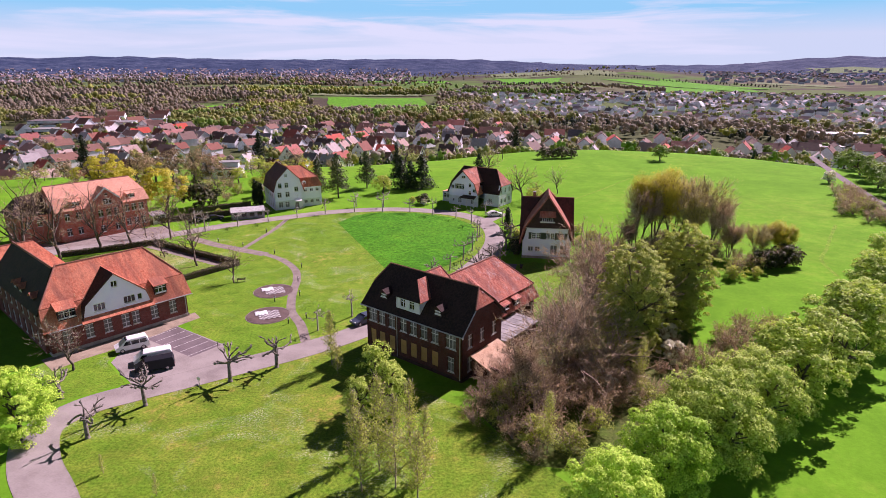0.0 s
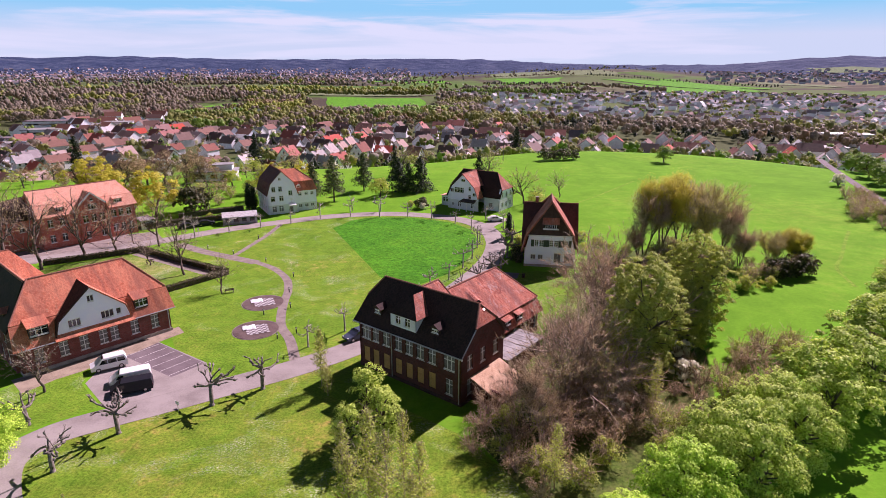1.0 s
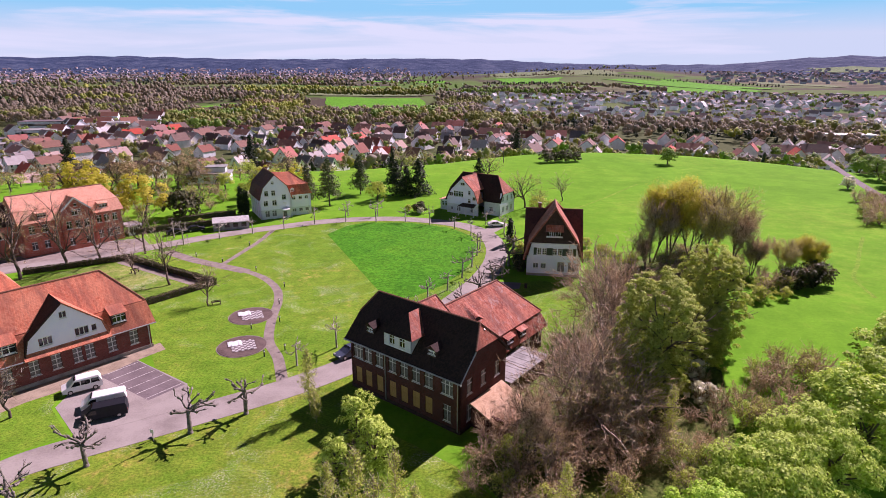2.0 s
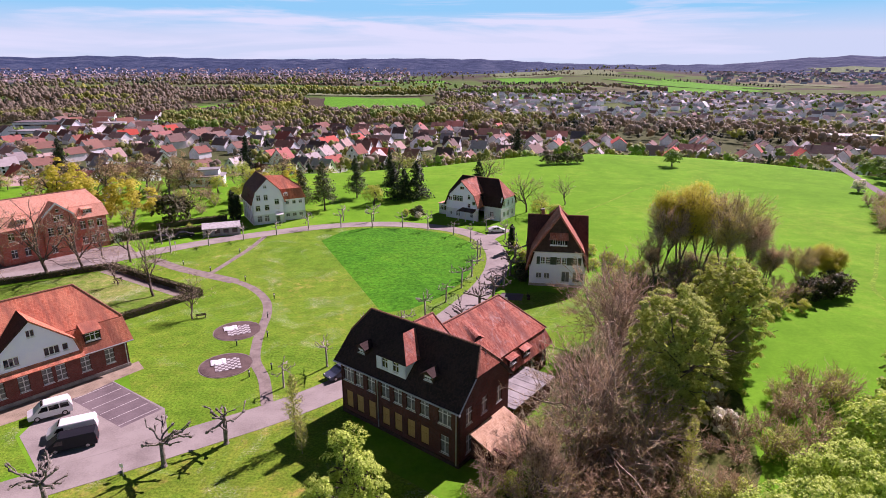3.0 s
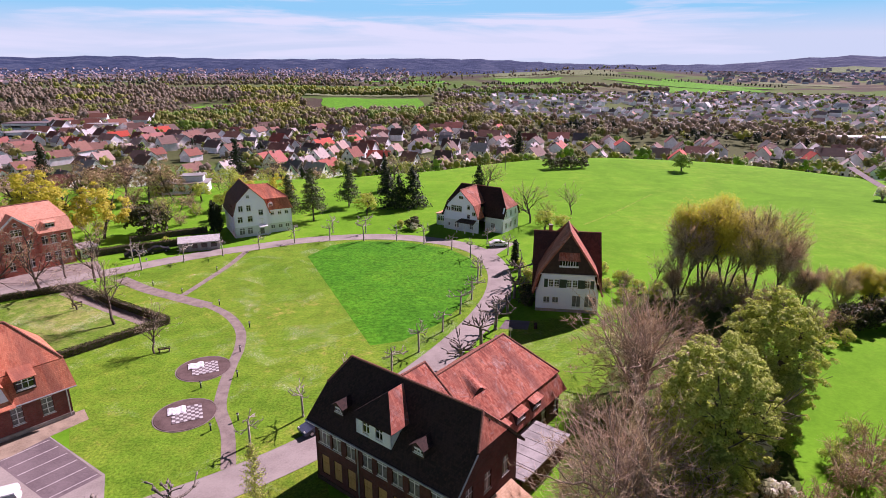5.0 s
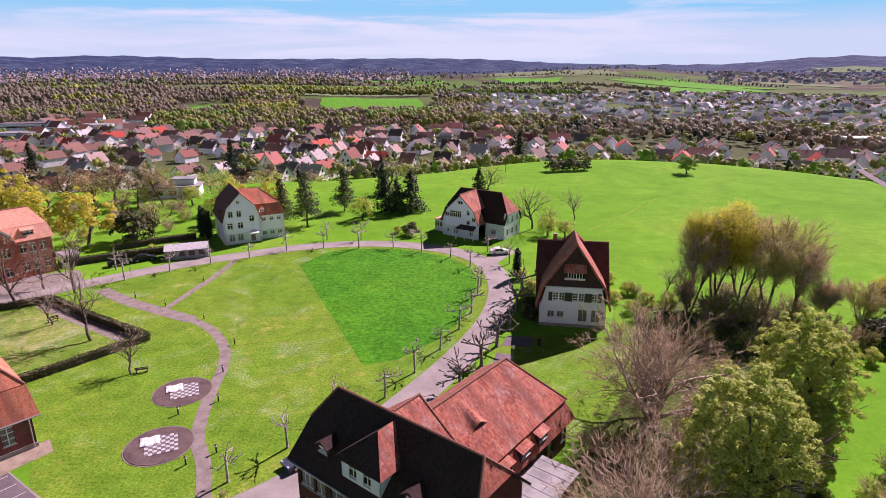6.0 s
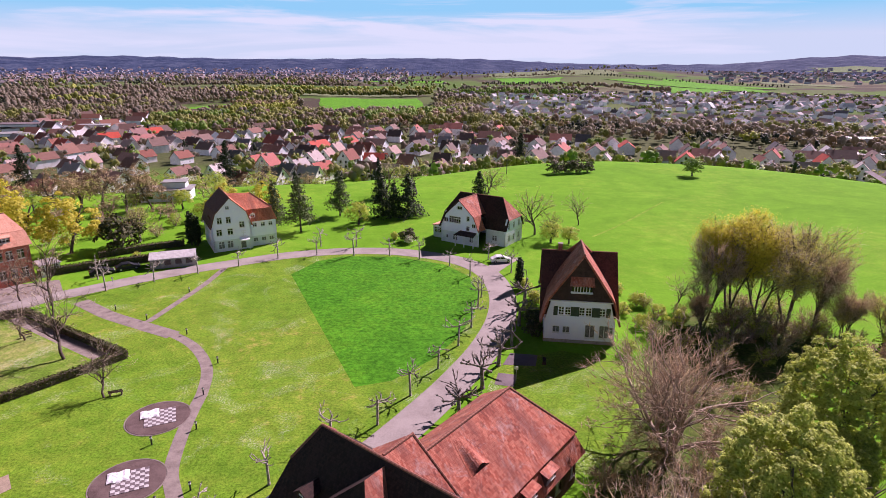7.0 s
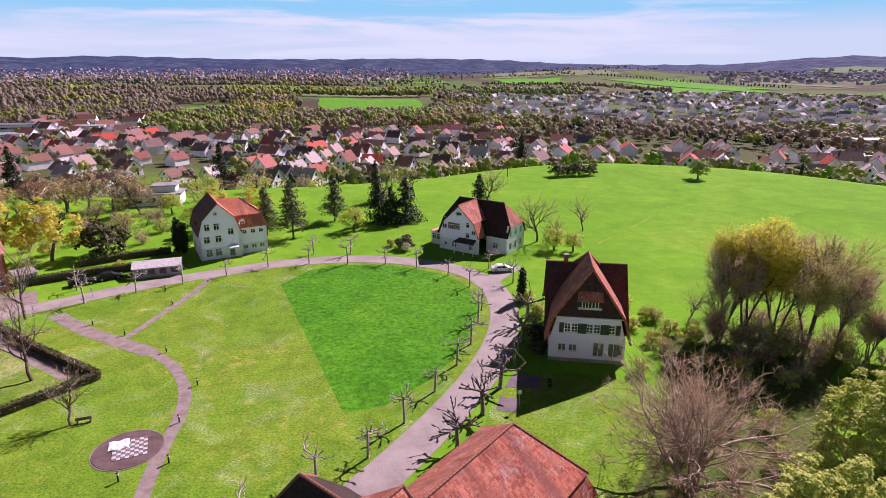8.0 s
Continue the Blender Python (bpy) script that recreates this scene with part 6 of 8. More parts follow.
def conifer(seed, hgt, rad, leaf, name, label, column=False, sparse=1.0):
    rng, g = random.Random(seed), np.random.default_rng(seed)
    segs = [(Vector((0, 0, -0.1)), Vector((0, 0, hgt * 0.6)), 0.2, 0.12, 0), (Vector((0, 0, hgt * 0.6)), Vector((0, 0, hgt * 0.98)), 0.12, 0.03, 1)]
    C, N = [], []
    n = int(hgt * (10 if not column else 18) * sparse)
    for i in range(n):
        t = (i + rng.random()) / n
        z = hgt * (0.06 + 0.94 * t) if sparse == 1.0 else hgt * (0.22 + 0.78 * t)
        a = rng.uniform(0, 6.283)
        w = rad * (1 - t) ** 0.8 * rng.uniform(0.65, 1.1) + 0.15 if not column else rad * (math.sin(min(1, t * 1.15 + 0.25) * 2.6) ** 0.7 if t < 0.95 else 0.2) * rng.uniform(0.85, 1.08)
        e = Vector((math.cos(a) * w, math.sin(a) * w, z - (0.12 * w if not column else -0.3)))
        segs.append((Vector((0, 0, z)), e, 0.045, 0.015, 3))
        k = max(4, int(8 + 14 * w))
        u = g.uniform(0.2 if not column else 0.55, 1.02, k)[:, None]
        C.append(np.array((0, 0, z)) + u * (np.array(e) - (0, 0, z)) + g.normal(0, 0.16 + 0.05 * w, (k, 3)))
        N.append(np.tile((math.cos(a) * 0.5, math.sin(a) * 0.5, 0.9), (k, 1)))
    return tree(name, label, "tree", segs, M["bark"], leaves("crown", np.concatenate(C), np.concatenate(N), 0.42, leaf, seed, 0.7))


def sapling(seed, hgt, spread, leaf, label):
    """A straight young tree: a thin stem with many rising side twigs in small pale leaf."""
    rng, g = random.Random(seed), np.random.default_rng(seed)
    segs, C, tips = [], [], []
    p = Vector((0, 0, -0.1))
    for i in range(6):
        q = Vector((rng.gauss(0, 0.08), rng.gauss(0, 0.08), hgt * (i + 1) / 6))
        segs.append((p, q, 0.11 * (1 - i / 6.5), 0.11 * (1 - (i + 1) / 6.5), 1))
        p = q
    n = 90
    for i in range(n):
        t = (i + rng.random()) / n
        z, a = hgt * (0.12 + 0.86 * t), rng.uniform(0, 6.283)
        L = (spread * (1 - t) ** 0.7 + 0.3) * rng.uniform(0.7, 1.15)
        d = Vector((math.cos(a), math.sin(a), rng.uniform(0.7, 1.4))).normalized()
        e = Vector((0, 0, z)) + d * L
        segs.append((Vector((0, 0, z)), e, 0.03, 0.01, 3))
        k = int(7 + 8 * L)
        C.append(np.array((0, 0, z)) + g.uniform(0.15, 1.1, k)[:, None] * np.array(d) * L + g.normal(0, 0.16, (k, 3)))
        tips += [e, Vector((0, 0, z)) + d * L * 0.5]
    C = np.concatenate(C)
    t = tree("birch_tree", label, "tree", segs, M["bark_grey"], leaves("crown", C, np.tile((0.5, 0.2, 1.0), (len(C), 1)), 0.21, leaf, seed))
    tagged(part("twig_spray", twigs(tips, 3, 0.9, M["twig_grey"], seed, 0.03), None, t), kind="stuff")
    return t


def shrub(seed, leaf, rx, hgt, name, label, clumps=26, per=46, size=0.3, bare=0):
    rng, g = random.Random(seed), np.random.default_rng(seed)
    segs, ends = [], []
    for _ in range(26):
        a, l = rng.uniform(0, 6.283), rng.uniform(0.7, 1.12)
        mid = Vector((math.cos(a) * rx * 0.35, math.sin(a) * rx * 0.35, hgt * 0.45)) * l
        e = Vector((math.cos(a) * rx * rng.uniform(0.3, 0.9), math.sin(a) * rx * rng.uniform(0.3, 0.9), hgt * rng.uniform(0.7, 1.1)))
        segs += [(Vector((0, 0, -0.1)), mid, 0.07, 0.05, 3), (mid, e, 0.05, 0.02, 3)]
        ends += [e, (mid + e) / 2, mid]
    C, N = clumpy(g, clumps, per, rx * 0.85, hgt * 0.5, hgt * 0.48, rx * 0.3, -0.9)
    t = thing(name, Matrix.Identity(4), label, "shrub")
    part("stem", tubes("stem", segs, M["bark_grey"]), None, t)
    part("foliage", leaves("foliage", C, N, size, leaf, seed), None, t)
    if bare:
        tagged(part("twig_spray", twigs(ends, bare, 1.5, M["twig_tan"], seed, 0.05), None, t), kind="stuff")
    return t


rng = random.Random(7)
# pollarded planes along the drive
PLANES = [(-39.1, 55.7), (-35.9, 62.2), (-27.6, 67.9), (-22.6, 71.7), (-19.4, 83.4), (-47.0, 63.8), (-14.9, 88.8), (-5.4, 98.8), (-2.0, 105.0), (1.4, 111.8), (4.3, 118.6), (6.5, 124.9), (8.0, 132.7), (8.9, 137.5), (-9.9, 94.8), (3.9, 100.4), (7.0, 106.7), (9.6, 112.6), (12.1, 118.6), (14.0, 125.5), (15.8, 133.0)]
PLANES_FAR = [(-32.8, 159.6), (-25.0, 161.8), (-25.4, 168.3), (-17.0, 161.6), (-9.3, 161.4), (-2.8, 159.0), (3.5, 154.6), (7.4, 148.4), (11.7, 158.6), (15.6, 150.4), (-39.4, 154.4), (-46.0, 150.1), (-52.5, 145.6), (-58.9, 140.6), (-63.8, 146.8), (-17.4, 168.2)]
OLD = PLANES[:4] + PLANES[5:6] + PLANES[15:]
YOUNG = PLANES[4:5] + PLANES[6:15] + PLANES_FAR
for k in range(4):
    stand(pollard(20 + k, True), OLD[k::4], rng, (0.92, 1.1))
    stand(pollard(24 + k, False), YOUNG[k::4], rng, (0.95, 1.15))

# chestnuts along the meadow, in full leaf
stand(chestnut(31, M["leaf_bright"], 4.45, 10.4, 250, 165, 0.19, low=-0.9, clump=0.78, skirt=0.72), [(14.4, 41.0, 0.86), (20.8, 46.4, 1.08), (-46.2, 55.2, 0.95)], rng)
stand(chestnut(32, M["leaf_mid"], 4.45, 10.6, 250, 165, 0.19, low=-0.9, clump=0.78, skirt=0.72), [(26.8, 50.4, 1.05), (33.8, 56.2, 0.94)], rng)
stand(chestnut(34, M["leaf_mid"], 4.5, 11.0, 200, 90, 0.28, low=-0.9, clump=0.8, skirt=0.75), [(47.8, 67.2, 1.0), (62.8, 80.5, 0.98), (76.5, 95.9, 0.95)], rng)
stand(chestnut(33, M["leaf_mid"], 4.5, 11.4, 200, 90, 0.28, low=-0.9, clump=0.8, skirt=0.75), [(40.4, 61.2, 1.06), (55.4, 73.4, 1.06), (69.6, 87.9, 1.0), (83.5, 103.9, 0.95)], rng)
# tall trees just coming into leaf
stand(chestnut(41, M["leaf_olive"], 5.0, 17.4, 720, 100, 0.2, "tall egg-shaped chestnut tree in olive-green spring leaf", -0.97, 3, 0.56, 0.86), [(26.0, 75.6, 0.97), (37.6, 87.4, 1.0), (35.4, 82.6, 0.62), (24.4, 71.6, 0.52)], rng)
stand(tip_tree(42, TALL, 7.0, 0.19, M["leaf_yellow"], 19, 0.5, 0.25, "maple_tree", "tall maple with dark stems flowering yellow-green", M["bark"], 3, "", 0, 1.3, M["twig_tan"], (0.04, 0.15), True), [(47.8, 128.0, 1.0), (71.5, 119.0, 0.48)], rng)
stand(tip_tree(43, TALL, 6.6, 0.19, M["leaf_bud"], 6, 0.42, 0.18, "budding_tree", "tall dark-stemmed tree barely in leaf", M["bark"], 3, "", 2, 1.2, M["twig_grey"], (0.04, 0.17), True), [(54.8, 124.0, 1.02), (51.4, 126.0, 0.9), (66.5, 118.5, 0.5), (61.5, 120.5, 0.42)], rng)
stand(tip_tree(44, UPRIGHT, 5.4, 0.2, None, 0, 0, 0, "bare_tree", "slim leafless tree among its neighbours", M["bark"], 2, "", 6, 1.6, M["twig_tan"], (0.1, 0.3)), [(58.6, 123.0, 0.9), (44.0, 127.4, 1.05), (61.0, 120.0, 0.6), (40.5, 121.0, 0.65), (9.5, 62.0, 0.7), (56.4, 76.5, 0.6)], rng)
stand(sapling(46, 12.0, 2.3, M["leaf_birch"], "slender young birch in pale fresh leaf"), [(-6.4, 50.2, 0.92), (-3.4, 51.6, 0.84), (-9.2, 52.4, 0.7), (-15.2, 72.4, 0.72), (11.0, 53.0, 0.72), (24.6, 65.0, 0.72), (-1.8, 49.4, 0.78), (-4.6, 47.6, 0.96), (-34.1, 49.8, 0.2), (-27.2, 46.5, 0.22)], rng)
stand(sapling(48, 9.0, 2.6, M["leaf_birch"], "spreading young birch in pale fresh leaf"), [(-7.8, 47.2, 0.85), (-2.4, 46.2, 0.9), (-14.0, 70.0, 0.5)], rng)
stand(chestnut(47, M["leaf_mid"], 2.1, 8.6, 85, 90, 0.21, "narrow young tree in dense green leaf", -0.95, 2, 0.62), [(-7.8, 62.7, 1.0), (-6.0, 59.6, 0.85), (-9.8, 59.0, 0.7)], rng)
# bare trees
stand(tip_tree(51, dict(BARE, angle=0.78, bend=0.2, lift=(0.07, 0.03, 0.01, 0.0), thin=0.53), 4.9, 0.25, None, 0, 0, 0, "bare_tree", "broad leafless tree with many grey-brown stems", M["bark_grey"], 8, "", 6, 1.2, M["twig_tan"], (0.25, 0.8)), [(25.8, 93.8, 1.06), (17.4, 70.6, 0.9)], rng)
stand(tip_tree(52, BARE, 4.4, 0.26, M["leaf_bud"], 3, 0.6, 0.15, "budding_tree", "spreading tree in reddish bud", M["bark_grey"], 2, "", 3, 1.4, M["twig_tan"]), [(14.0, 66.5, 0.8), (19.5, 65.5, 0.85), (11.0, 60.5, 0.75), (22.0, 68.5, 0.8), (29.5, 101.0, 0.6)], rng)
stand(tip_tree(55, BARE, 4.6, 0.3, M["leaf_bud"], 2, 0.6, 0.13, "bare_tree", "tall brown leafless tree before the brick house", M["bark"], 1, "", 6, 1.2, M["twig_tan"]), [(-80.6, 117.6, 1.15), (-75.6, 124.0, 1.0), (-70.6, 127.2, 0.8), (-87.0, 117.0, 1.15), (-64.5, 134.0, 0.7)], rng)
stand(tip_tree(53, BARE, 4.2, 0.24, None, 0, 0, 0, "bare_tree", "upright leafless tree on the lawn", M["bark"], 1, "", 6, 1.1, M["twig_grey"]), [(-50.6, 114.6, 0.98), (-39.6, 104.6, 0.64), (-49.8, 70.9, 0.72), (-71.2, 135.9, 0.7), (-60.0, 120.5, 0.6), (37.0, 187.0, 0.75), (41.0, 132.0, 0.6), (-55.5, 79.0, 0.7)], rng)
stand(tip_tree(54, BARE, 3.6, 0.26, M["leaf_fresh"], 5, 0.45, 0.2, "orchard_tree", "old fruit tree in thin leaf", M["bark"], 1, "", 5, 1.1, M["twig_grey"]), [(24.4, 178.0, 1.1), (29.0, 176.0, 0.6), (-68.0, 171.0, 0.85), (-58.0, 196.0, 0.8), (16.0, 222.0, 0.9), (-16.0, 224.0, 1.0), (-6.0, 226.0, 0.95)], rng)
# conifers behind the drive
stand(conifer(61, 7.6, 0.95, M["needle"], "cypress", "dark columnar cypress beside a house", True), [(-55.0, 169.4, 1.0), (-53.4, 168.8, 0.95), (16.0, 141.5, 0.8)], rng)
stand(conifer(62, 7.6, 3.3, M["needle"], "yew_tree", "dense dark yew on the grass"), [(-10.9, 195.0, 1.2), (-7.2, 196.5, 1.25), (-14.2, 197.0, 1.1), (13.6, 222.0, 0.9)], rng)
stand(conifer(63, 11.0, 3.6, M["needle_blue"], "pine_tree", "slender open-crowned pine on the grass", False, 0.8), [(-39.6, 183.0, 1.1), (-32.7, 180.5, 1.15), (-25.8, 197.0, 1.05)], rng)
stand(conifer(64, 12.5, 2.7, M["needle"], "spruce_tree", "dark spruce standing above its neighbours"), [(-17.3, 219.0, 0.95)], rng)
stand(chestnut(65, M["leaf_fresh"], 2.8, 6.4, 40, 50, 0.34, "small round tree in pale yellow-green leaf"), [(-19.5, 187.5, 1.0), (27.0, 171.0, 0.85), (31.0, 170.0, 0.7), (-61.5, 192.0, 0.8), (-64.0, 215.0, 1.0), (-72.0, 205.0, 0.9)], rng)
stand(chestnut(66, M["wood_green"], 3.4, 7.4, 60, 42, 0.45, "lone round green tree on the meadow", -0.6, 2), [(95.0, 257.5, 1.0), (147.0, 196.0, 1.1), (153.0, 209.0, 1.1), (158.5, 222.0, 1.2), (164.0, 235.0, 1.15), (141.5, 184.0, 1.0), (170.0, 249.0, 1.1), (136.0, 171.0, 1.05), (130.0, 158.0, 1.0)], rng)
stand(chestnut(67, M["leaf_yellow"], 4.8, 12.5, 80, 60, 0.42, "broad maple in yellow blossom"), [(-88.0, 160.5, 1.2), (-79.0, 163.5, 0.95), (-97.0, 166.0, 1.1), (-52.0, 186.0, 0.8), (-45.0, 192.0, 0.72)], rng)
# thickets
BROWN_HALL = [(33.0, 72.0, 0.7), (36.5, 74.0, 0.75), (31.0, 68.0, 0.75), (29.0, 70.0, 0.6), (40.0, 76.5, 0.8), (28.0, 64.5, 0.7), (43.0, 74.0, 0.8), (34.0, 78.5, 0.6), (24.5, 67.0, 0.7), (4.6, 62.0, 0.9), (8.4, 60.4, 1.1), (12.0, 57.5, 1.0), (3.4, 58.6, 0.8), (7.6, 55.6, 0.9), (9.4, 51.8, 0.7), (15.2, 61.5, 1.1), (19.5, 71.5, 1.0), (11.2, 65.0, 0.9), (21.0, 62.0, 1.0), (42.0, 76.5, 1.1), (45.0, 79.5, 1.2), (40.0, 70.0, 1.1), (37.0, 66.0, 1.0), (5.5, 66.0, 1.0), (8.5, 66.5, 1.1), (14.0, 65.0, 1.3), (17.5, 64.0, 1.2), (16.0, 68.0, 1.3), (22.0, 67.0, 1.1), (20.0, 76.0, 1.1), (13.0, 61.0, 1.2), (18.0, 60.0, 1.1)]
BROWN_WALK = [(31.0, 95.5, 0.8), (34.0, 103.0, 0.9), (39.0, 110.0, 0.9), (33.0, 111.0, 0.8), (50.0, 80.0, 1.0), (23.5, 84.5, 1.0), (27.0, 88.5, 1.0), (20.5, 86.0, 0.9), (30.0, 106.0, 1.0), (27.0, 99.0, 1.0), (24.0, 91.0, 0.9), (17.5, 88.0, 0.8), (43.0, 118.0, 0.9), (46.0, 122.5, 1.35), (52.0, 121.5, 1.3), (57.0, 121.5, 1.25), (49.5, 129.0, 1.3), (46.5, 119.0, 0.9), (49.0, 115.0, 0.8)]
BROWN_MEADOW = [(127.0, 176.0, 1.0), (122.5, 165.0, 1.1), (118.0, 154.0, 1.0), (113.5, 142.0, 0.9), (112.0, 150.0, 1.1), (116.0, 151.0, 1.2), (121.0, 169.0, 1.3), (129.0, 181.0, 1.2), (126.0, 186.0, 1.1), (132.5, 190.0, 1.0), (60.5, 112.5, 1.0), (67.5, 114.5, 1.1), (72.5, 119.0, 1.1), (110.0, 158.0, 1.0), (114.5, 162.0, 1.3), (118.5, 170.0, 1.3), (123.5, 178.0, 1.2), (52.5, 118.5, 0.9), (57.5, 117.0, 0.9), (62.0, 118.5, 0.8)]
BROWN_VALLEY_SIDE = [(-88.0, 170.0, 1.0), (-80.0, 176.0, 1.1), (-74.0, 182.0, 1.1), (-92.0, 178.0, 1.1), (-66.0, 176.0, 1.0), (-84.0, 186.0, 1.2), (-72.0, 196.0, 1.2), (-98.0, 188.0, 1.3), (-60.0, 205.0, 1.1), (-90.0, 200.0, 1.3)]
stand(shrub(71, M["brown_scrub"], 3.0, 4.4, "thicket_shrub", "brown twiggy shrub coming into bud", 34, 20, 0.24, 4), BROWN_HALL + BROWN_WALK + BROWN_MEADOW + BROWN_VALLEY_SIDE, rng)
OLIVE_HALL = [(34.8, 69.2, 0.75), (31.0, 76.5, 0.55), (27.0, 62.0, 0.8), (38.0, 71.5, 0.8), (41.5, 78.5, 0.7), (22.0, 72.0, 0.7), (47.5, 79.0, 1.1), (44.0, 72.0, 0.9), (36.5, 69.5, 0.9), (7.0, 63.5, 0.9), (11.5, 62.5, 1.0), (19.5, 67.5, 1.0), (24.5, 62.5, 1.0), (6.6, 58.0, 0.9), (10.2, 54.8, 1.1), (13.4, 53.6, 1.0), (17.2, 57.0, 1.0), (24.0, 58.5, 0.9), (28.5, 62.0, 0.9)]
OLIVE_WALK = [(16.6, 131.0, 0.65), (17.6, 136.0, 0.7), (15.9, 126.0, 0.55), (50.5, 83.0, 0.9), (36.5, 97.0, 0.9), (38.5, 103.5, 0.9), (45.0, 124.0, 1.2), (54.0, 127.0, 1.3), (48.5, 122.5, 1.3), (41.0, 115.5, 0.9), (37.0, 118.0, 0.8), (33.5, 122.0, 0.8), (52.0, 131.0, 0.9), (46.0, 113.0, 0.8), (28.5, 116.0, 0.8), (50.0, 121.0, 0.9), (36.0, 132.6, 0.7), (40.5, 129.0, 0.7), (41.5, 80.0, 0.8), (46.0, 84.0, 0.8)]
OLIVE_MEADOW = [(124.5, 170.5, 1.1), (120.5, 160.0, 1.1), (115.5, 148.0, 1.0), (130.0, 184.0, 0.9), (113.5, 158.5, 1.2), (118.5, 160.0, 1.2), (119.5, 164.5, 1.3), (127.0, 180.0, 1.2), (116.0, 166.5, 1.3), (121.5, 174.5, 1.3), (62.5, 111.5, 1.0), (57.5, 109.5, 1.1), (66.0, 117.0, 1.1), (71.0, 115.0, 1.0), (55.0, 121.0, 0.9), (60.5, 125.5, 0.9), (58.0, 120.0, 0.9)]
OLIVE_VALLEY_SIDE = [(-94.0, 168.0, 1.1), (-82.0, 168.0, 1.1), (-78.0, 190.0, 1.3), (-66.0, 186.0, 1.1), (-100.0, 196.0, 1.3), (-88.0, 210.0, 1.4), (-108.0, 182.0, 1.3), (-54.0, 214.0, 1.2)]
stand(shrub(72, M["leaf_olive"], 2.8, 4.0, "thicket_shrub", "olive-green shrub in half leaf", 36, 34, 0.24, 3), OLIVE_HALL + OLIVE_WALK + OLIVE_MEADOW + OLIVE_VALLEY_SIDE, rng)
stand(shrub(73, M["hedge"], 2.9, 4.2, "evergreen_shrub", "dark evergreen shrub at the meadow's edge", 40, 40, 0.42), [(64.5, 112.6, 0.9), (70.8, 115.0, 1.15), (67.6, 113.4, 1.0), (-70.0, 167.5, 1.9), (45.0, 263.0, 1.2), (49.0, 264.0, 1.1), (53.5, 265.0, 1.2), (58.0, 266.0, 1.1), (-6.0, 172.0, 0.8), (15.6, 122.0, 0.6), (16.2, 126.0, 0.6)], rng)
stand(shrub(74, M["leaf_fresh"], 2.2, 2.8, "garden_shrub", "pale green rounded garden shrub"), [(56.0, 106.5, 0.9), (60.5, 107.5, 0.8), (-62.0, 158.5, 0.7), (-9.0, 174.0, 0.7), (33.0, 125.0, 0.8), (36.5, 128.0, 0.9), (31.5, 130.0, 0.8), (39.0, 125.5, 0.9), (35.0, 133.5, 0.9), (29.5, 132.0, 0.7), (33.0, 139.0, 0.8), (17.4, 128.0, 0.7), (18.2, 135.0, 0.8), (17.0, 141.0, 0.8)], rng)
stand(shrub(75, M["blossom"], 1.7, 2.8, "blossom_shrub", "white-flowering spring shrub among bushes"), [(31.4, 73.2, 1.05), (33.0, 79.5, 0.9), (19.0, 67.0, 1.0), (20.4, 65.4, 0.8), (136.0, 205.0, 1.4), (-57.8, 187.5, 1.0), (-5.5, 170.5, 0.7), (22.5, 70.0, 0.7)], rng)


def hedge(points, w=0.9, h=1.1, seed=1):
    """A clipped hedge along a line, of many small leaves over a twig core."""
    g = np.random.default_rng(seed)
    t = thing("hedge", Matrix.Identity(4), "clipped brown-green beech hedge round the garden", "hedge")
    bm, C, N = bmesh.new(), [], []
    for (x0, y0), (x1, y1) in zip(points, points[1:]):
        L = math.hypot(x1 - x0, y1 - y0)
        m = Matrix.Translation((x0, y0, 0)) @ Matrix.Rotation(math.atan2(y1 - y0, x1 - x0), 4, "Z")
        add_box(bm, (0, -w * 0.36, -0.05), (L, w * 0.36, h * 0.86), m)
        k = int(L * 130)
        p = np.stack([g.uniform(0, L, k), g.uniform(-w / 2, w / 2, k), g.uniform(0.05, h, k)], 1)
        f = g.integers(0, 3, k)
        p[f == 0, 2] = h + g.normal(0, 0.04, (f == 0).sum())
        p[f == 1, 1] = -w / 2 + g.normal(0, 0.04, (f == 1).sum())
        p[f == 2, 1] = w / 2 + g.normal(0, 0.04, (f == 2).sum())
        nn = np.zeros((k, 3))
        nn[f == 0, 2], nn[f == 1, 1], nn[f == 2, 1] = 1, -1, 1
        R = np.array(m.to_3x3())
        C.append(p @ R.T + np.array(m.translation)), N.append(nn @ R.T)
    part("twig_core", bm, M["bark"], t)
    part("foliage", leaves("foliage", np.concatenate(C), np.concatenate(N), 0.22, M["hedge"], seed), None, t)


hedge([(-66.0, 130.0), (-55.0, 122.6), (-42.2, 115.0), (-50.0, 105.2), (-60.3, 93.6)], seed=3)
hedge([(-66.0, 130.0), (-75.0, 124.4), (-82.0, 120.4)], seed=4)
hedge([(-76.0, 148.0), (-68.0, 153.5), (-58.0, 158.4)], 1.2, 1.5, seed=5)
hedge([(-71.0, 160.0), (-62.0, 166.5), (-56.5, 169.0)], 1.2, 1.4, seed=6)

# ---- the town in the valley ----
import itertools



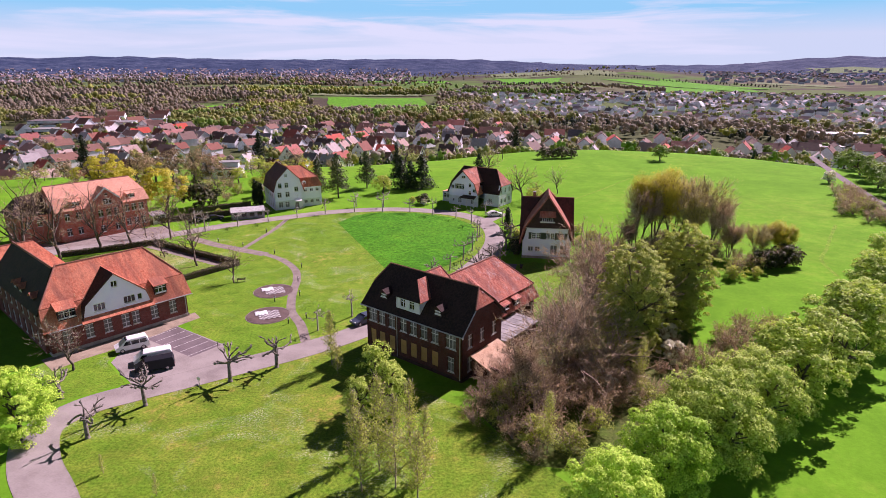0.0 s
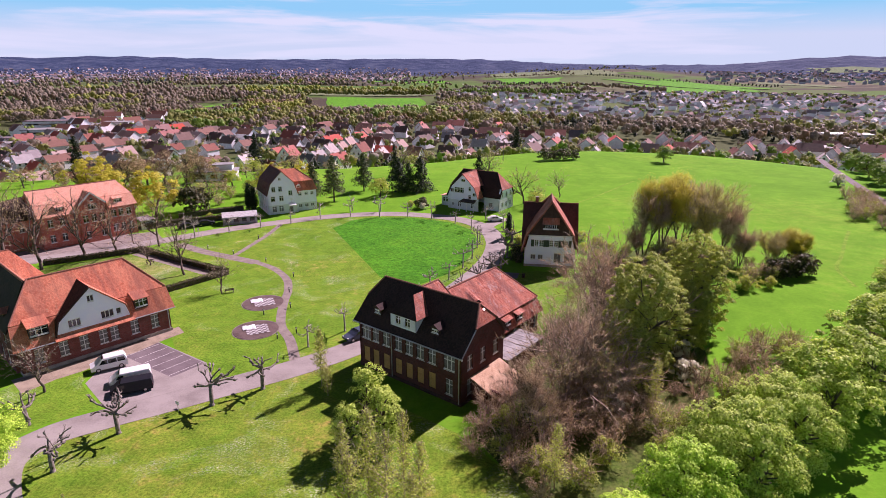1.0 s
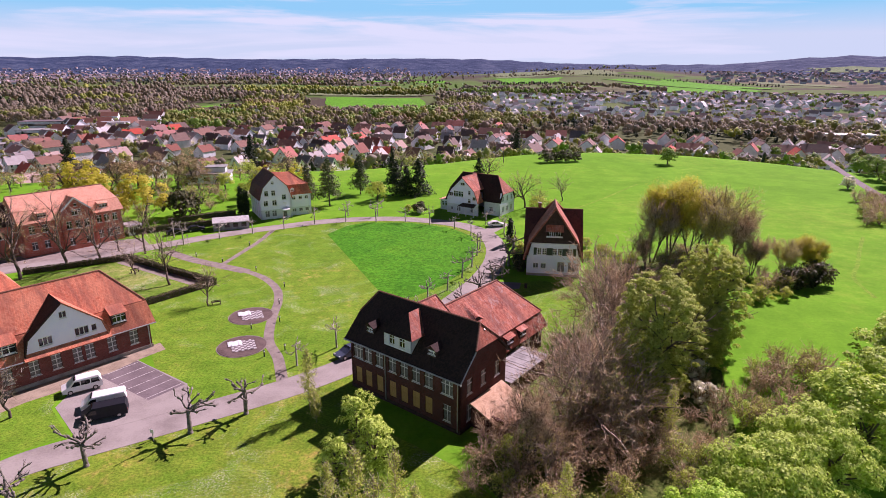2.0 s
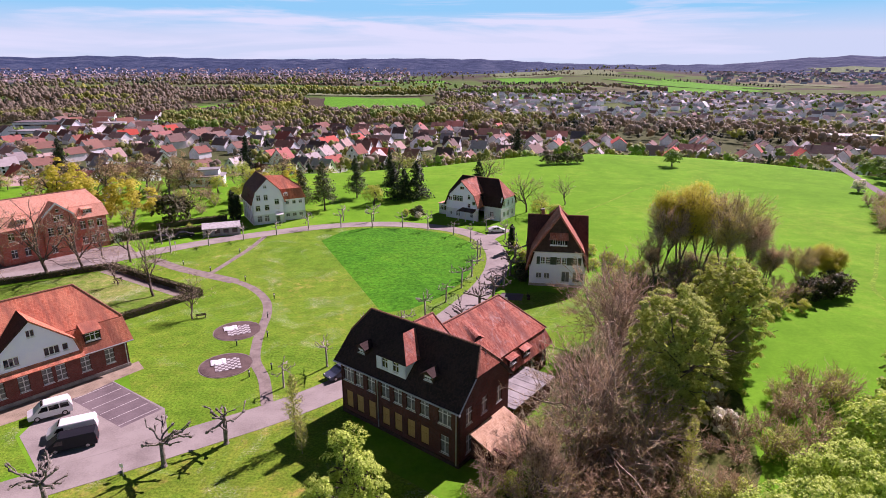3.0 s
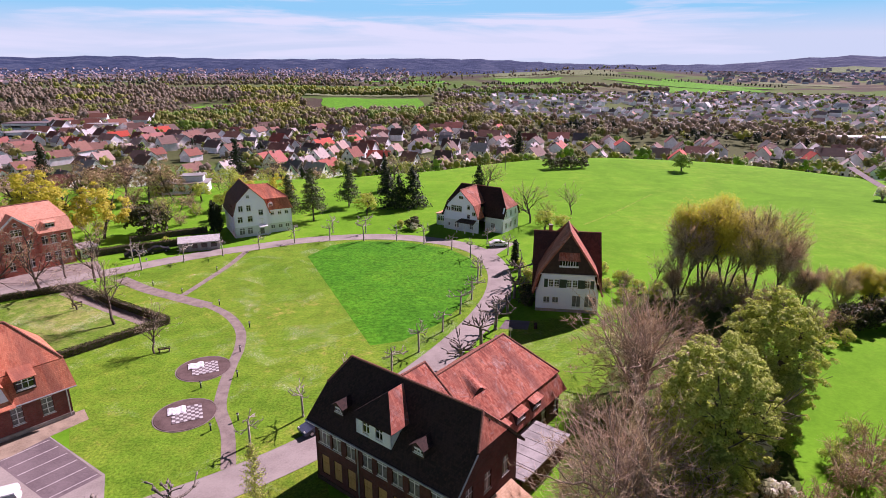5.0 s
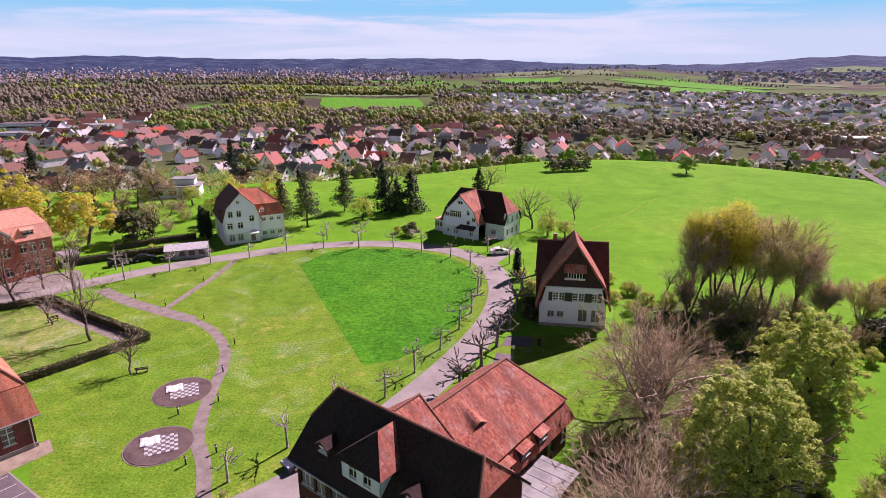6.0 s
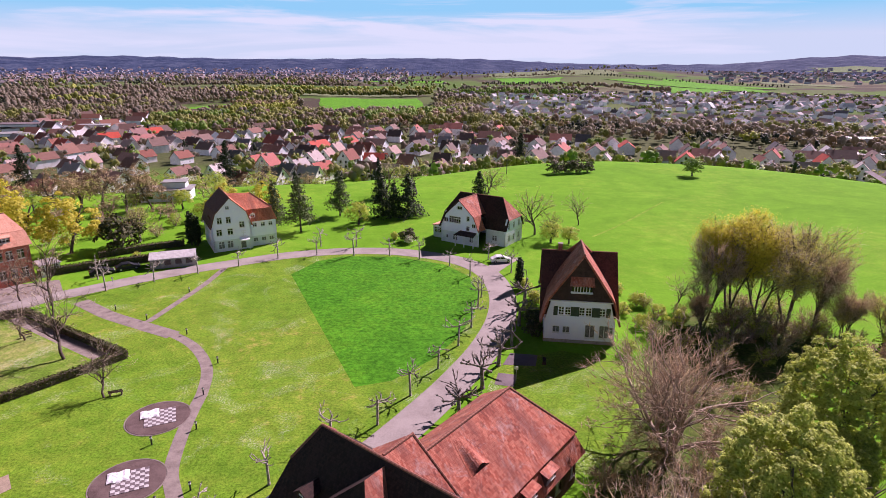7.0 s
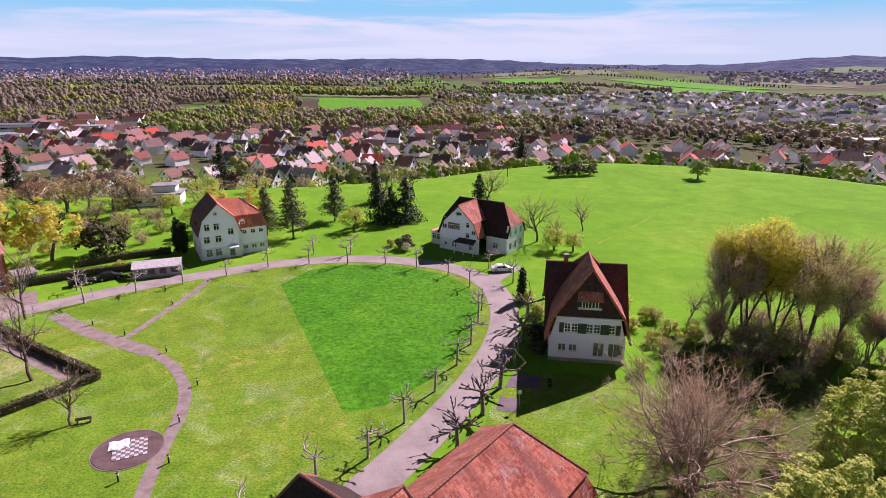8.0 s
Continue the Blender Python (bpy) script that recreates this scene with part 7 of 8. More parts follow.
def town_house(w, d, eave, pitch, roof, windows, seed):
    """A plain gabled town house; ridge along x."""
    t = thing("town_house", Matrix.Identity(4), "rendered town house with pitched tile roof in the valley", "house", "houses of the town")
    r = eave + d / 2 * math.tan(pitch)
    top = [(0, eave), (d / 2, r), (d, eave)]
    bm = bmesh.new()
    sec = [(-d / 2, -2.5), (d / 2, -2.5), (d / 2, eave), (0, r - 0.1), (-d / 2, eave)]
    a, b = [bm.verts.new((-w / 2, y, z)) for y, z in sec], [bm.verts.new((w / 2, y, z)) for y, z in sec]
    for i in range(5):
        bm.faces.new((a[i], a[(i + 1) % 5], b[(i + 1) % 5], b[i]))
    bm.faces.new(list(reversed(a))), bm.faces.new(b)
    bmesh.ops.recalc_face_normals(bm, faces=bm.faces[:])
    wall = part("wall", bm, M["town_wall"], t)
    o, e = 0.45, d / 2 + 0.5
    ze = eave - 0.5 * math.tan(pitch)
    part("roof", slabs([[(-w / 2 - o, -e, ze), (w / 2 + o, -e, ze), (w / 2 + o, 0, r), (-w / 2 - o, 0, r)], [(-w / 2 - o, e, ze), (w / 2 + o, e, ze), (w / 2 + o, 0, r), (-w / 2 - o, 0, r)]], 0.2), roof, t)
    rg = random.Random(seed)
    x = rg.uniform(-w / 4, w / 4)
    part("chimney", box((x - 0.35, -0.9, r - 0.9), (x + 0.35, -0.2, r + 0.7)), M["brick_red"], t)
    if windows:
        key = "town_window"
        if key not in WINDOW_MESHES:
            fr = box((-0.65, -0.07, -0.1), (0.65, 0.02, 1.45))
            fr.faces.ensure_lookup_table()
            front = min(fr.faces, key=lambda f: f.calc_center_median().y)
            bmesh.ops.inset_region(fr, faces=[front], thickness=0.11, depth=-0.05)
            front.material_index = 1
            WINDOW_MESHES[key] = bm_mesh("window", fr, M["frame"])
            WINDOW_MESHES[key].materials.append(M["glass_dark"])
        spots = [(x, -d / 2 - 0.02, z, 0) for x in np.linspace(-w / 2 + 1.6, w / 2 - 1.6, 3) for z in (0.9, 3.3) if z + 1.5 < eave + 0.3]
        spots += [(sx * (w / 2 + 0.02), y, z, 90 * sx) for sx in (-1, 1) for y, z in ((-1.7, 3.3), (1.7, 3.3), (-1.7, 0.8), (1.7, 0.8), (0, eave + 0.9))]
        for x, y, z, rz in spots:
            ob = part("window", WINDOW_MESHES[key], None, t)
            ob.matrix_basis = pose(x, y, z, 0, 0, rz)
    return t


def polar(a, d):
    return d * math.sin(radians(a)), d * math.cos(radians(a))


def scatter(rg, a0, a1, d0, d1, gap, keep=1.0):
    """Places on a loose street grid within a sector of the valley."""
    out = []
    n = int(d1 / gap) + 2
    for i in range(-n, n):
        for j in range(0, n):
            x, y = i * gap + 7 * math.sin(j * 0.35), j * gap * 1.12 + 9 * math.sin(i * 0.23)
            x, y = x + rg.uniform(-0.2, 0.2) * gap, y + rg.uniform(-0.2, 0.2) * gap
            d, a = math.hypot(x, y), math.degrees(math.atan2(x, y))
            if a0 <= a <= a1 and d0 <= d <= d1 and rg.random() < keep:
                out.append((x, y, d, a))
    return out


def past_edge(a, d):
    return d - float(np.interp(a, EDGE_A, EDGE_D))


rg = random.Random(11)
near_protos = [town_house(w, d, e, radians(p), M[k], True, i) for i, (w, d, e, p, k) in enumerate([(12, 9.5, 4.6, 42, "town_roof"), (10, 9, 5.2, 45, "town_roof_grey"), (14, 10, 5.0, 38, "town_roof"), (11, 10, 4.2, 46, "town_roof_grey"), (9, 8.5, 5.6, 48, "town_roof"), (16, 10.5, 5.4, 36, "town_roof")])]
used = set()


def settle(protos, spots, rg, turn):
    for x, y, d, a in spots:
        k = rg.randrange(len(protos))
        s = rg.uniform(0.86, 1.08)
        m = pose(x, y, float(height(x, y)), 0, 0, turn(x, y) + rg.choice((0, 90, 0)) + rg.gauss(0, 6)) @ Matrix.Diagonal((s, s, s, 1))
        if id(protos[k]) in used:
            copy_thing(protos[k], m)
        else:
            used.add(id(protos[k]))
            protos[k].matrix_basis = m


street = lambda x, y: -12 + 10 * math.sin(x / 160.0) + 8 * math.cos(y / 120.0) if x < 30 else 60 + 12 * math.sin(x / 90.0)
spots = [s for s in scatter(rg, -42, 6, 322, 590, 18.0, 0.66) if past_edge(s[3], s[2]) > 72]
spots += [s for s in scatter(rg, 4, 41, 378, 500, 20.0, 0.75) if past_edge(s[3], s[2]) > 78]
spots += [s for s in scatter(rg, -60, -40, 300, 480, 24.0, 0.5) if past_edge(s[3], s[2]) > 60]
far_protos = [town_house(w, d, e, radians(p), M[k], False, i) for i, (w, d, e, p, k) in enumerate([(12, 9.5, 4.6, 42, "town_roof"), (10, 9, 5.2, 45, "town_roof"), (14, 10, 5.0, 38, "town_roof"), (11, 10, 4.2, 46, "town_roof_grey"), (15, 10.5, 5.4, 36, "town_roof")])]
settle(near_protos, [s for s in spots if s[2] < 415 and s[3] < 5], rg, street)
settle([near_protos[1], near_protos[3], near_protos[0], near_protos[3]], [s for s in spots if s[2] < 415 and s[3] >= 5], rg, street)
settle(far_protos, [s for s in spots if s[2] >= 415], rg, street)
TOWN_NEAR = spots


def joined_houses(name, label, spots, wall, roof, rg, size=(10, 17), small=1.0):
    """Far houses, too small to pick apart: walls with gables, and roof slopes, as two joined parts."""
    t = thing(name, Matrix.Identity(4), label, "houses", kind="stuff")
    wv, wf, rv, rf = [], [], [], []
    for x, y, d, a in spots:
        w, dp, e = rg.uniform(*size), small * rg.uniform(8, 11), small * rg.uniform(4.5, 7.5)
        flat_roof = rg.random() < 0.16
        r = e + (0.3 if flat_roof else dp / 2 * rg.uniform(0.6, 0.95))
        m = pose(x, y, float(height(x, y)), 0, 0, street(x, y) + rg.choice((0, 90, 45)) + rg.gauss(0, 18))
        o = len(wv)
        for sx in (-w / 2, w / 2):
            wv += [m @ Vector((sx, yy, zz)) for yy, zz in ((-dp / 2, -3), (dp / 2, -3), (dp / 2, e), (0, r - 0.1), (-dp / 2, e))]
        wf += [(o, o + 5, o + 9, o + 4), (o + 1, o + 2, o + 7, o + 6), tuple(o + i for i in (4, 3, 2, 1, 0)), tuple(o + 5 + i for i in range(5))]
        o = len(rv)
        h = 0.5
        rv += [m @ Vector(p) for p in ((-w / 2 - h, -dp / 2 - h, e - 0.4), (w / 2 + h, -dp / 2 - h, e - 0.4), (w / 2 + h, 0, r), (-w / 2 - h, 0, r), (w / 2 + h, dp / 2 + h, e - 0.4), (-w / 2 - h, dp / 2 + h, e - 0.4))]
        rf += [(o, o + 1, o + 2, o + 3), (o + 3, o + 2, o + 4, o + 5)]
    part("walls", mesh_of("walls", wv, wf, wall), None, t)
    part("roofs", mesh_of("roofs", rv, rf, roof), None, t)


def island_tones(name, stops, rough=0.8):
    m, n, l, b = material(name, rough)
    g = n.new("ShaderNodeNewGeometry")
    l.new(ramp_of(n, l, g.outputs["Random Per Island"], stops), b.inputs["Base Color"])
    return m


M["far_wall"] = island_tones("far_walls", [(0.0, (0.90, 0.91, 0.93)), (0.7, (0.88, 0.89, 0.92)), (0.85, (0.78, 0.72, 0.66)), (1.0, (0.90, 0.91, 0.93))])
M["far_roof"] = island_tones("far_roofs", [(0.0, (0.12, 0.10, 0.105)), (0.25, (0.26, 0.215, 0.215)), (0.5, (0.52, 0.48, 0.50)), (0.65, (0.70, 0.68, 0.71)), (0.8, (0.36, 0.21, 0.17)), (1.0, (0.15, 0.125, 0.13))])
M["far_roof_red"] = island_tones("far_red_roofs", [(0.0, (0.22, 0.09, 0.065)), (0.4, (0.30, 0.135, 0.095)), (0.7, (0.17, 0.11, 0.095)), (1.0, (0.34, 0.20, 0.15))])
# dimmed mauve copies of walls and roofs, with distance haze painted in
M["far_wall_haze"] = island_tones("hazed_walls", [(0.0, (0.50, 0.49, 0.55)), (0.6, (0.40, 0.38, 0.43)), (1.0, (0.58, 0.56, 0.60))])
M["far_roof_haze"] = island_tones("hazed_roofs", [(0.0, (0.20, 0.14, 0.145)), (0.4, (0.30, 0.19, 0.18)), (0.7, (0.22, 0.19, 0.215)), (1.0, (0.36, 0.27, 0.26))])
east = [s for s in scatter(rg, 1, 42, 650, 1190, 17.0, 0.66) if not (5 < s[3] < 40 and 640 < s[2] < 680)]
joined_houses("town_east", "dense town of pale houses with grey roofs", east, M["far_wall"], M["far_roof"], rg, (7, 12), 0.72)
west = scatter(rg, -42, -15, 590, 770, 22.0, 0.5)
joined_houses("town_west", "rows of houses with red roofs beyond the park", west, M["far_wall"], M["far_roof_red"], rg)
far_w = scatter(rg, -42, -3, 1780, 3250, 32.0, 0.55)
joined_houses("far_town", "distant town strung along the foot of the hills", far_w, M["far_wall_haze"], M["far_roof_haze"], rg, (9, 15), 0.8)
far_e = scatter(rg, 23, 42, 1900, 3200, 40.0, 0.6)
joined_houses("far_town_east", "distant town below the eastern hill", far_e, M["far_wall_haze"], M["far_roof_haze"], rg, (10, 17))


def works(x, y, w, d, h, rz, roof):
    t = thing("industrial_shed", pose(x, y, float(height(x, y)), 0, 0, rz), "long flat-roofed pale industrial shed in the valley", "industrial building", "industrial sheds")
    part("wall", box((-w / 2, -d / 2, -3), (w / 2, d / 2, h), 0.05), M["canvas"], t)
    part("roof", box((-w / 2 - 0.4, -d / 2 - 0.4, h), (w / 2 + 0.4, d / 2 + 0.4, h + 0.5), 0.05), M[roof], t)
    part("window_band", box((-w / 2 + 2, -d / 2 - 0.05, h * 0.5), (w / 2 - 2, -d / 2 + 0.02, h * 0.72)), M["glass_dark"], t)


for px, d, w, dp, h, rz, rf in ((95, 610, 30, 18, 6, 12, "sheet"), (175, 640, 34, 20, 6, 10, "sheet"), (225, 640, 24, 16, 8, 8, "sheet"), (60, 560, 28, 14, 5, 15, "tarmac"), (120, 690, 50, 20, 7, 10, "tarmac"), (20, 520, 26, 14, 6, 12, "sheet"), (1480, 560, 34, 13, 9, -8, "canvas"), (1440, 470, 30, 12, 6, -10, "sheet")):
    x, y = polar(math.degrees(math.atan((px - 784) / 1040)), d)
    works(x, y, w, dp, h, rz, rf)


def flat_house():
    """A low white house with a flat roof and a raised middle, on the slope behind the villas."""
    x, y = -82.0, 218.5
    t = thing("flat_roofed_house", pose(x, y, float(height(x, y)), 0, 0, 12), "low white flat-roofed house on the grass slope", "house")
    part("wall", box((-7.0, -4.0, -1.5), (7.0, 4.0, 3.1), 0.03), M["plaster"], t)
    part("roof", box((-7.5, -4.5, 3.1), (7.5, 4.5, 3.5), 0.05), M["sheet"], t, "grey flat roof slab")
    part("upper_wall", box((-1.0, -1.5, 3.5), (5.5, 3.5, 5.2), 0.03), M["plaster_low"], t)
    part("upper_roof", box((-1.4, -1.9, 5.2), (5.9, 3.9, 5.5), 0.04), M["sheet"], t)
    for wx, ww in ((-4.6, 2.4), (-0.6, 2.0), (3.8, 3.0)):
        part("window", box((wx - ww / 2, -4.05, 0.9), (wx + ww / 2, -3.95, 2.3), 0.01), M["glass_dark"], t)


flat_house()

# ---- fields, woods and hedgerows beyond ----


M["crop"] = grass("young_crop", [(0.55, (0.055, 0.24, 0.012)), (0.9, (0.075, 0.29, 0.014)), (1.2, (0.10, 0.33, 0.02))], fine=0.5)
M["rape"] = grass("rapeseed", [(0.55, (0.22, 0.28, 0.012)), (0.9, (0.32, 0.34, 0.015)), (1.2, (0.40, 0.38, 0.02))], fine=0.5)
M["vines"] = grass("vineyard", [(0.55, (0.13, 0.175, 0.085)), (0.9, (0.155, 0.205, 0.105)), (1.2, (0.18, 0.215, 0.12))], fine=0.3)
M["hill_meadow"] = grass("hill_meadow", [(0.55, (0.11, 0.17, 0.085)), (0.9, (0.135, 0.20, 0.10)), (1.2, (0.16, 0.22, 0.12))], fine=0.3)
M["plough"] = grass("ploughed_earth", [(0.55, (0.16, 0.115, 0.08)), (0.9, (0.22, 0.165, 0.12)), (1.2, (0.27, 0.21, 0.15))], fine=0.5)
def patch(name, corners, mat, label, lift=0.5, n=12):
    """A field between four corners (bearing, distance) with wavering edges, draped on the land."""
    (p, q, r, t) = [Vector(polar(*c)) for c in corners]
    verts, faces = [], []
    for i in range(n + 1):
        for j in range(n + 1):
            v, u = i / n, j / n
            w = (0.5 - v) * (0.16 + 0.16 * math.sin(5 * u + 1.3 * p.x) + 0.10 * math.sin(13 * u + p.y))
            u2 = u + (0.5 - u) * (0.12 + 0.12 * math.sin(4 * v + p.y))
            c = p.lerp(q, u2).lerp(t.lerp(r, u2), min(1, max(0, v + w)))
            verts.append((c.x, c.y, float(height(c.x, c.y)) + lift))
    for i in range(n):
        for j in range(n):
            o = i * (n + 1) + j
            faces.append((o, o + 1, o + n + 2, o + n + 1))
    return tagged(new(name, mesh_of(name, verts, faces, mat, True)), label, "field", kind="structure")


patch("field_1", [(-12.3, 1005), (-0.7, 1060), (-2.2, 808), (-9.6, 828)], M["crop"], "bright green young crop in a flat field")
patch("field_2", [(-22.7, 885), (-17.9, 975), (-18.3, 900), (-22.4, 800)], M["crop"], "narrow bright green meadow among trees")
patch("field_3", [(-22.4, 1300), (-8.0, 1240), (-8.0, 1170), (-22.4, 1215)], M["rape"], "long strip of yellow rapeseed")
patch("field_4", [(2.0, 1090), (10.5, 1010), (10.5, 950), (3.0, 1000)], M["crop"], "green field at the edge of the town")
patch("field_5", [(13.5, 1900), (20.6, 1985), (29.0, 1490), (28.4, 1290)], M["crop"], "bright green slope above the town", 1.2)
patch("field_6", [(13.8, 1890), (28.2, 1290), (20.3, 1215), (18.4, 1560)], M["crop"], "bright green slope above the town", 1.2)
patch("field_7", [(4.4, 2060), (11.3, 2000), (11.8, 1690), (5.1, 1600)], M["crop"], "bright green field below the vineyards", 1.2)
patch("field_8", [(4.4, 2750), (14.9, 2420), (16.7, 2010), (4.4, 2080)], M["vines"], "pale green vineyard slope in the distance", 0.9)
patch("field_9", [(26.2, 2010), (33.6, 1790), (33.6, 1640), (26.6, 1860)], M["vines"], "pale green strip below the far hill", 1.0)
patch("field_10", [(30.2, 3300), (38.0, 3340), (38.0, 3100), (29.9, 3100)], M["hill_meadow"], "pale green slope at the hill's foot", 1.2)
patch("field_13", [(-8.6, 1900), (1.5, 1950), (1.0, 1740), (-6.0, 1700)], M["crop"], "flat green field far off", 0.8)
patch("field_14", [(-16.0, 1640), (-9.0, 1690), (-8.0, 1560), (-15.0, 1500)], M["plough"], "brown ploughed field far off", 0.8)
patch("field_15", [(2.5, 1330), (12.0, 1300), (12.5, 1230), (3.0, 1260)], M["plough"], "brown ploughed strip of land", 0.8)
patch("field_16", [(-17.0, 1180), (-1.0, 1200), (-1.0, 1080), (-12.0, 1040)], M["vines"], "pale green meadow under rows of young trees", 0.5)


def wood(name, label, places, mat, seed, lumps=3, quads=50, leaf=1.1, tall=(8, 17), slim=(0.36, 0.5)):
    """Trees too many to count: each a heap of uneven leaf masses with loose sprays standing out of it."""
    g = np.random.default_rng(seed)
    k = (1 + 5**0.5) / 2
    ico = np.array([(-1, k, 0), (1, k, 0), (-1, -k, 0), (1, -k, 0), (0, -1, k), (0, 1, k), (0, -1, -k), (0, 1, -k), (k, 0, -1), (k, 0, 1), (-k, 0, -1), (-k, 0, 1)]) / math.hypot(1, k)
    tri = [(a, b, c) for a, b, c in itertools.combinations(range(12), 3) if max(np.linalg.norm(ico[a] - ico[b]), np.linalg.norm(ico[b] - ico[c]), np.linalg.norm(ico[a] - ico[c])) < 1.2]
    tri = np.array([t if np.dot(np.cross(ico[t[1]] - ico[t[0]], ico[t[2]] - ico[t[0]]), ico[t[0]]) > 0 else t[::-1] for t in tri])
    V, T, C, N = [], [], [], []
    o = 0
    for x, y in places:
        h = g.uniform(*tall)
        r = h * g.uniform(*slim)
        base = np.array((x, y, float(height(x, y))))
        close = math.hypot(x, y) < 900
        n_lumps = lumps + 2 if close else 3
        d = g.normal(0, 1, (quads if close else 18, 3))
        d /= np.linalg.norm(d, axis=1)[:, None]
        d[:, 2] = np.where(d[:, 2] < -0.4, -d[:, 2], d[:, 2])
        who = g.integers(0, n_lumps, len(d))
        for j in range(n_lumps):
            a, q = g.uniform(0, 6.283), (0.0 if j == 0 else g.uniform(0.45, 0.8)) * r
            w = r * (g.uniform(0.58, 0.74) if j == 0 else g.uniform(0.36, 0.52))
            zc = h * (0.58 if j == 0 else g.uniform(0.35, 0.72))
            sz = h * 0.38 if j == 0 else w * g.uniform(0.8, 1.2)
            c = base + (q * math.cos(a), q * math.sin(a), zc)
            k = 0.74 if close else 0.92
            V.append(c + ico * (w * k, w * k, sz * k) * g.uniform(0.65, 1.15, (12, 1)))
            T.append(tri + o)
            o += 12
            e = d[who == j]
            C.append(c + e * (w, w, sz) * g.uniform(0.8, 1.25, (len(e), 1)))
            N.append(e + (0.2, 0.1, 0.8))
    C, N = np.concatenate(C), np.concatenate(N)
    n = len(C)
    N = N + g.normal(0, 0.3, (n, 3))
    N /= np.linalg.norm(N, axis=1)[:, None]
    A = np.cross(N, g.normal(0, 1, (n, 3)))
    A /= np.linalg.norm(A, axis=1)[:, None]
    B = np.cross(N, A)
    S = leaf * g.uniform(0.6, 1.3, (n, 1)) / 2
    quad_v = np.stack([C - A * S, C - B * S, C + A * S, C + B * S], 1).reshape(-1, 3)
    i = np.arange(n)[:, None] * 4 + o
    T += [np.concatenate([i, i + 1, i + 2], 1), np.concatenate([i, i + 2, i + 3], 1)]
    V, T = np.concatenate(V + [quad_v]), np.concatenate(T).astype(np.int32)
    me = bpy.data.meshes.new(name)
    me.vertices.add(len(V)), me.loops.add(3 * len(T)), me.polygons.add(len(T))
    me.vertices.foreach_set("co", V.ravel())
    me.loops.foreach_set("vertex_index", T.ravel())
    me.polygons.foreach_set("loop_start", np.arange(0, 3 * len(T), 3, dtype=np.int32))
    me.polygons.foreach_set("loop_total", np.full(len(T), 3, dtype=np.int32))
    me.materials.append(mat)
    me.update()
    return tagged(new(name, me), label, "woods", kind="stuff")


def belt(rg, n, a0, a1, d0, d1, clear=()):
    out = []
    while len(out) < n:
        a, d = rg.uniform(a0, a1), math.sqrt(rg.uniform(d0 * d0, d1 * d1))
        if any(p < a < q and u < d < v for p, q, u, v in clear):
            continue
        out.append(polar(a, d))
    return out


def between_houses(rg, n, spots, gap):
    out = []
    for _ in range(n):
        x, y, d, a = rg.choice(spots)
        t = rg.uniform(0, 6.283)
        x, y = x + gap * math.cos(t), y + gap * math.sin(t)
        if past_edge(math.degrees(math.atan2(x, y)), math.hypot(x, y)) > 40:
            out.append((x, y))
    return out


OPEN_LAND = [(-12.4, -0.6, 770, 1060), (-22.8, -17.8, 790, 965), (-23.5, -7, 1160, 1310), (1.5, 11.0, 940, 1100), (12.5, 29.5, 1200, 2000), (4.0, 12.5, 1580, 2100), (-17.5, -0.5, 1040, 1200), (-9, 2, 1690, 1960)]
KINDS = ("brown", "olive", "green", "yellow", "dark", "rust", "white")
WOODS = {k: [] for k in KINDS}


def drift(x, y, k):
    """A slow wave over the land, so that trees of one kind keep together."""
    return math.sin(x / (31 + 7 * k) + 1.7 * math.sin(y / (43 + 5 * k) + k)) + math.sin(y / (37 + 6 * k) + 1.4 * math.sin(x / (53 + 4 * k) + 2.1 * k))


def canopy(rg, a0, a1, d0, d1, gap, shares, keep=1.0, clear=OPEN_LAND):
    """Closed woods over a sector of the valley; shares: how much of each kind of tree."""
    rows = int((d1 - d0) / gap)
    for i in range(rows):
        d = d0 + (i + 0.5) * gap
        n = int(radians(a1 - a0) * d / gap)
        for j in range(n):
            a, e = a0 + (a1 - a0) * (j + 0.5 * (i % 2) + rg.uniform(-0.38, 0.38)) / n, d + rg.uniform(-0.4, 0.4) * gap
            x, y = polar(a, e)
            if rg.random() > keep or any(p < a < q and u < e < v for p, q, u, v in clear):
                continue
            best = max(range(len(KINDS)), key=lambda k: shares[k] and math.log(shares[k]) + 0.9 * drift(x, y, k) + rg.gauss(0, 0.5) if shares[k] else -99)
            WOODS[KINDS[best]].append((x, y))


# the wood between town and field, the brown woods to the west, the belt before the eastern town
canopy(rg, -24, 3.5, 600, 870, 9.5, (0.34, 0.26, 0.13, 0.10, 0.06, 0.09, 0.02))
canopy(rg, -46, -23, 740, 960, 10.5, (0.62, 0.20, 0.05, 0.05, 0.07, 0.0, 0.01), 0.94)
canopy(rg, -46, -17.5, 960, 1270, 12.5, (0.76, 0.12, 0.02, 0.05, 0.05, 0.0, 0.0), 0.94)
canopy(rg, -18, -12.4, 870, 1040, 11.0, (0.45, 0.30, 0.05, 0.08, 0.08, 0.0, 0.04))
canopy(rg, -0.6, 4.5, 870, 1080, 11.0, (0.42, 0.28, 0.08, 0.05, 0.12, 0.0, 0.05), 0.85)
canopy(rg, 3, 43, 508, 655, 10.0, (0.40, 0.24, 0.12, 0.07, 0.12, 0.06, 0.01), 0.8, ())
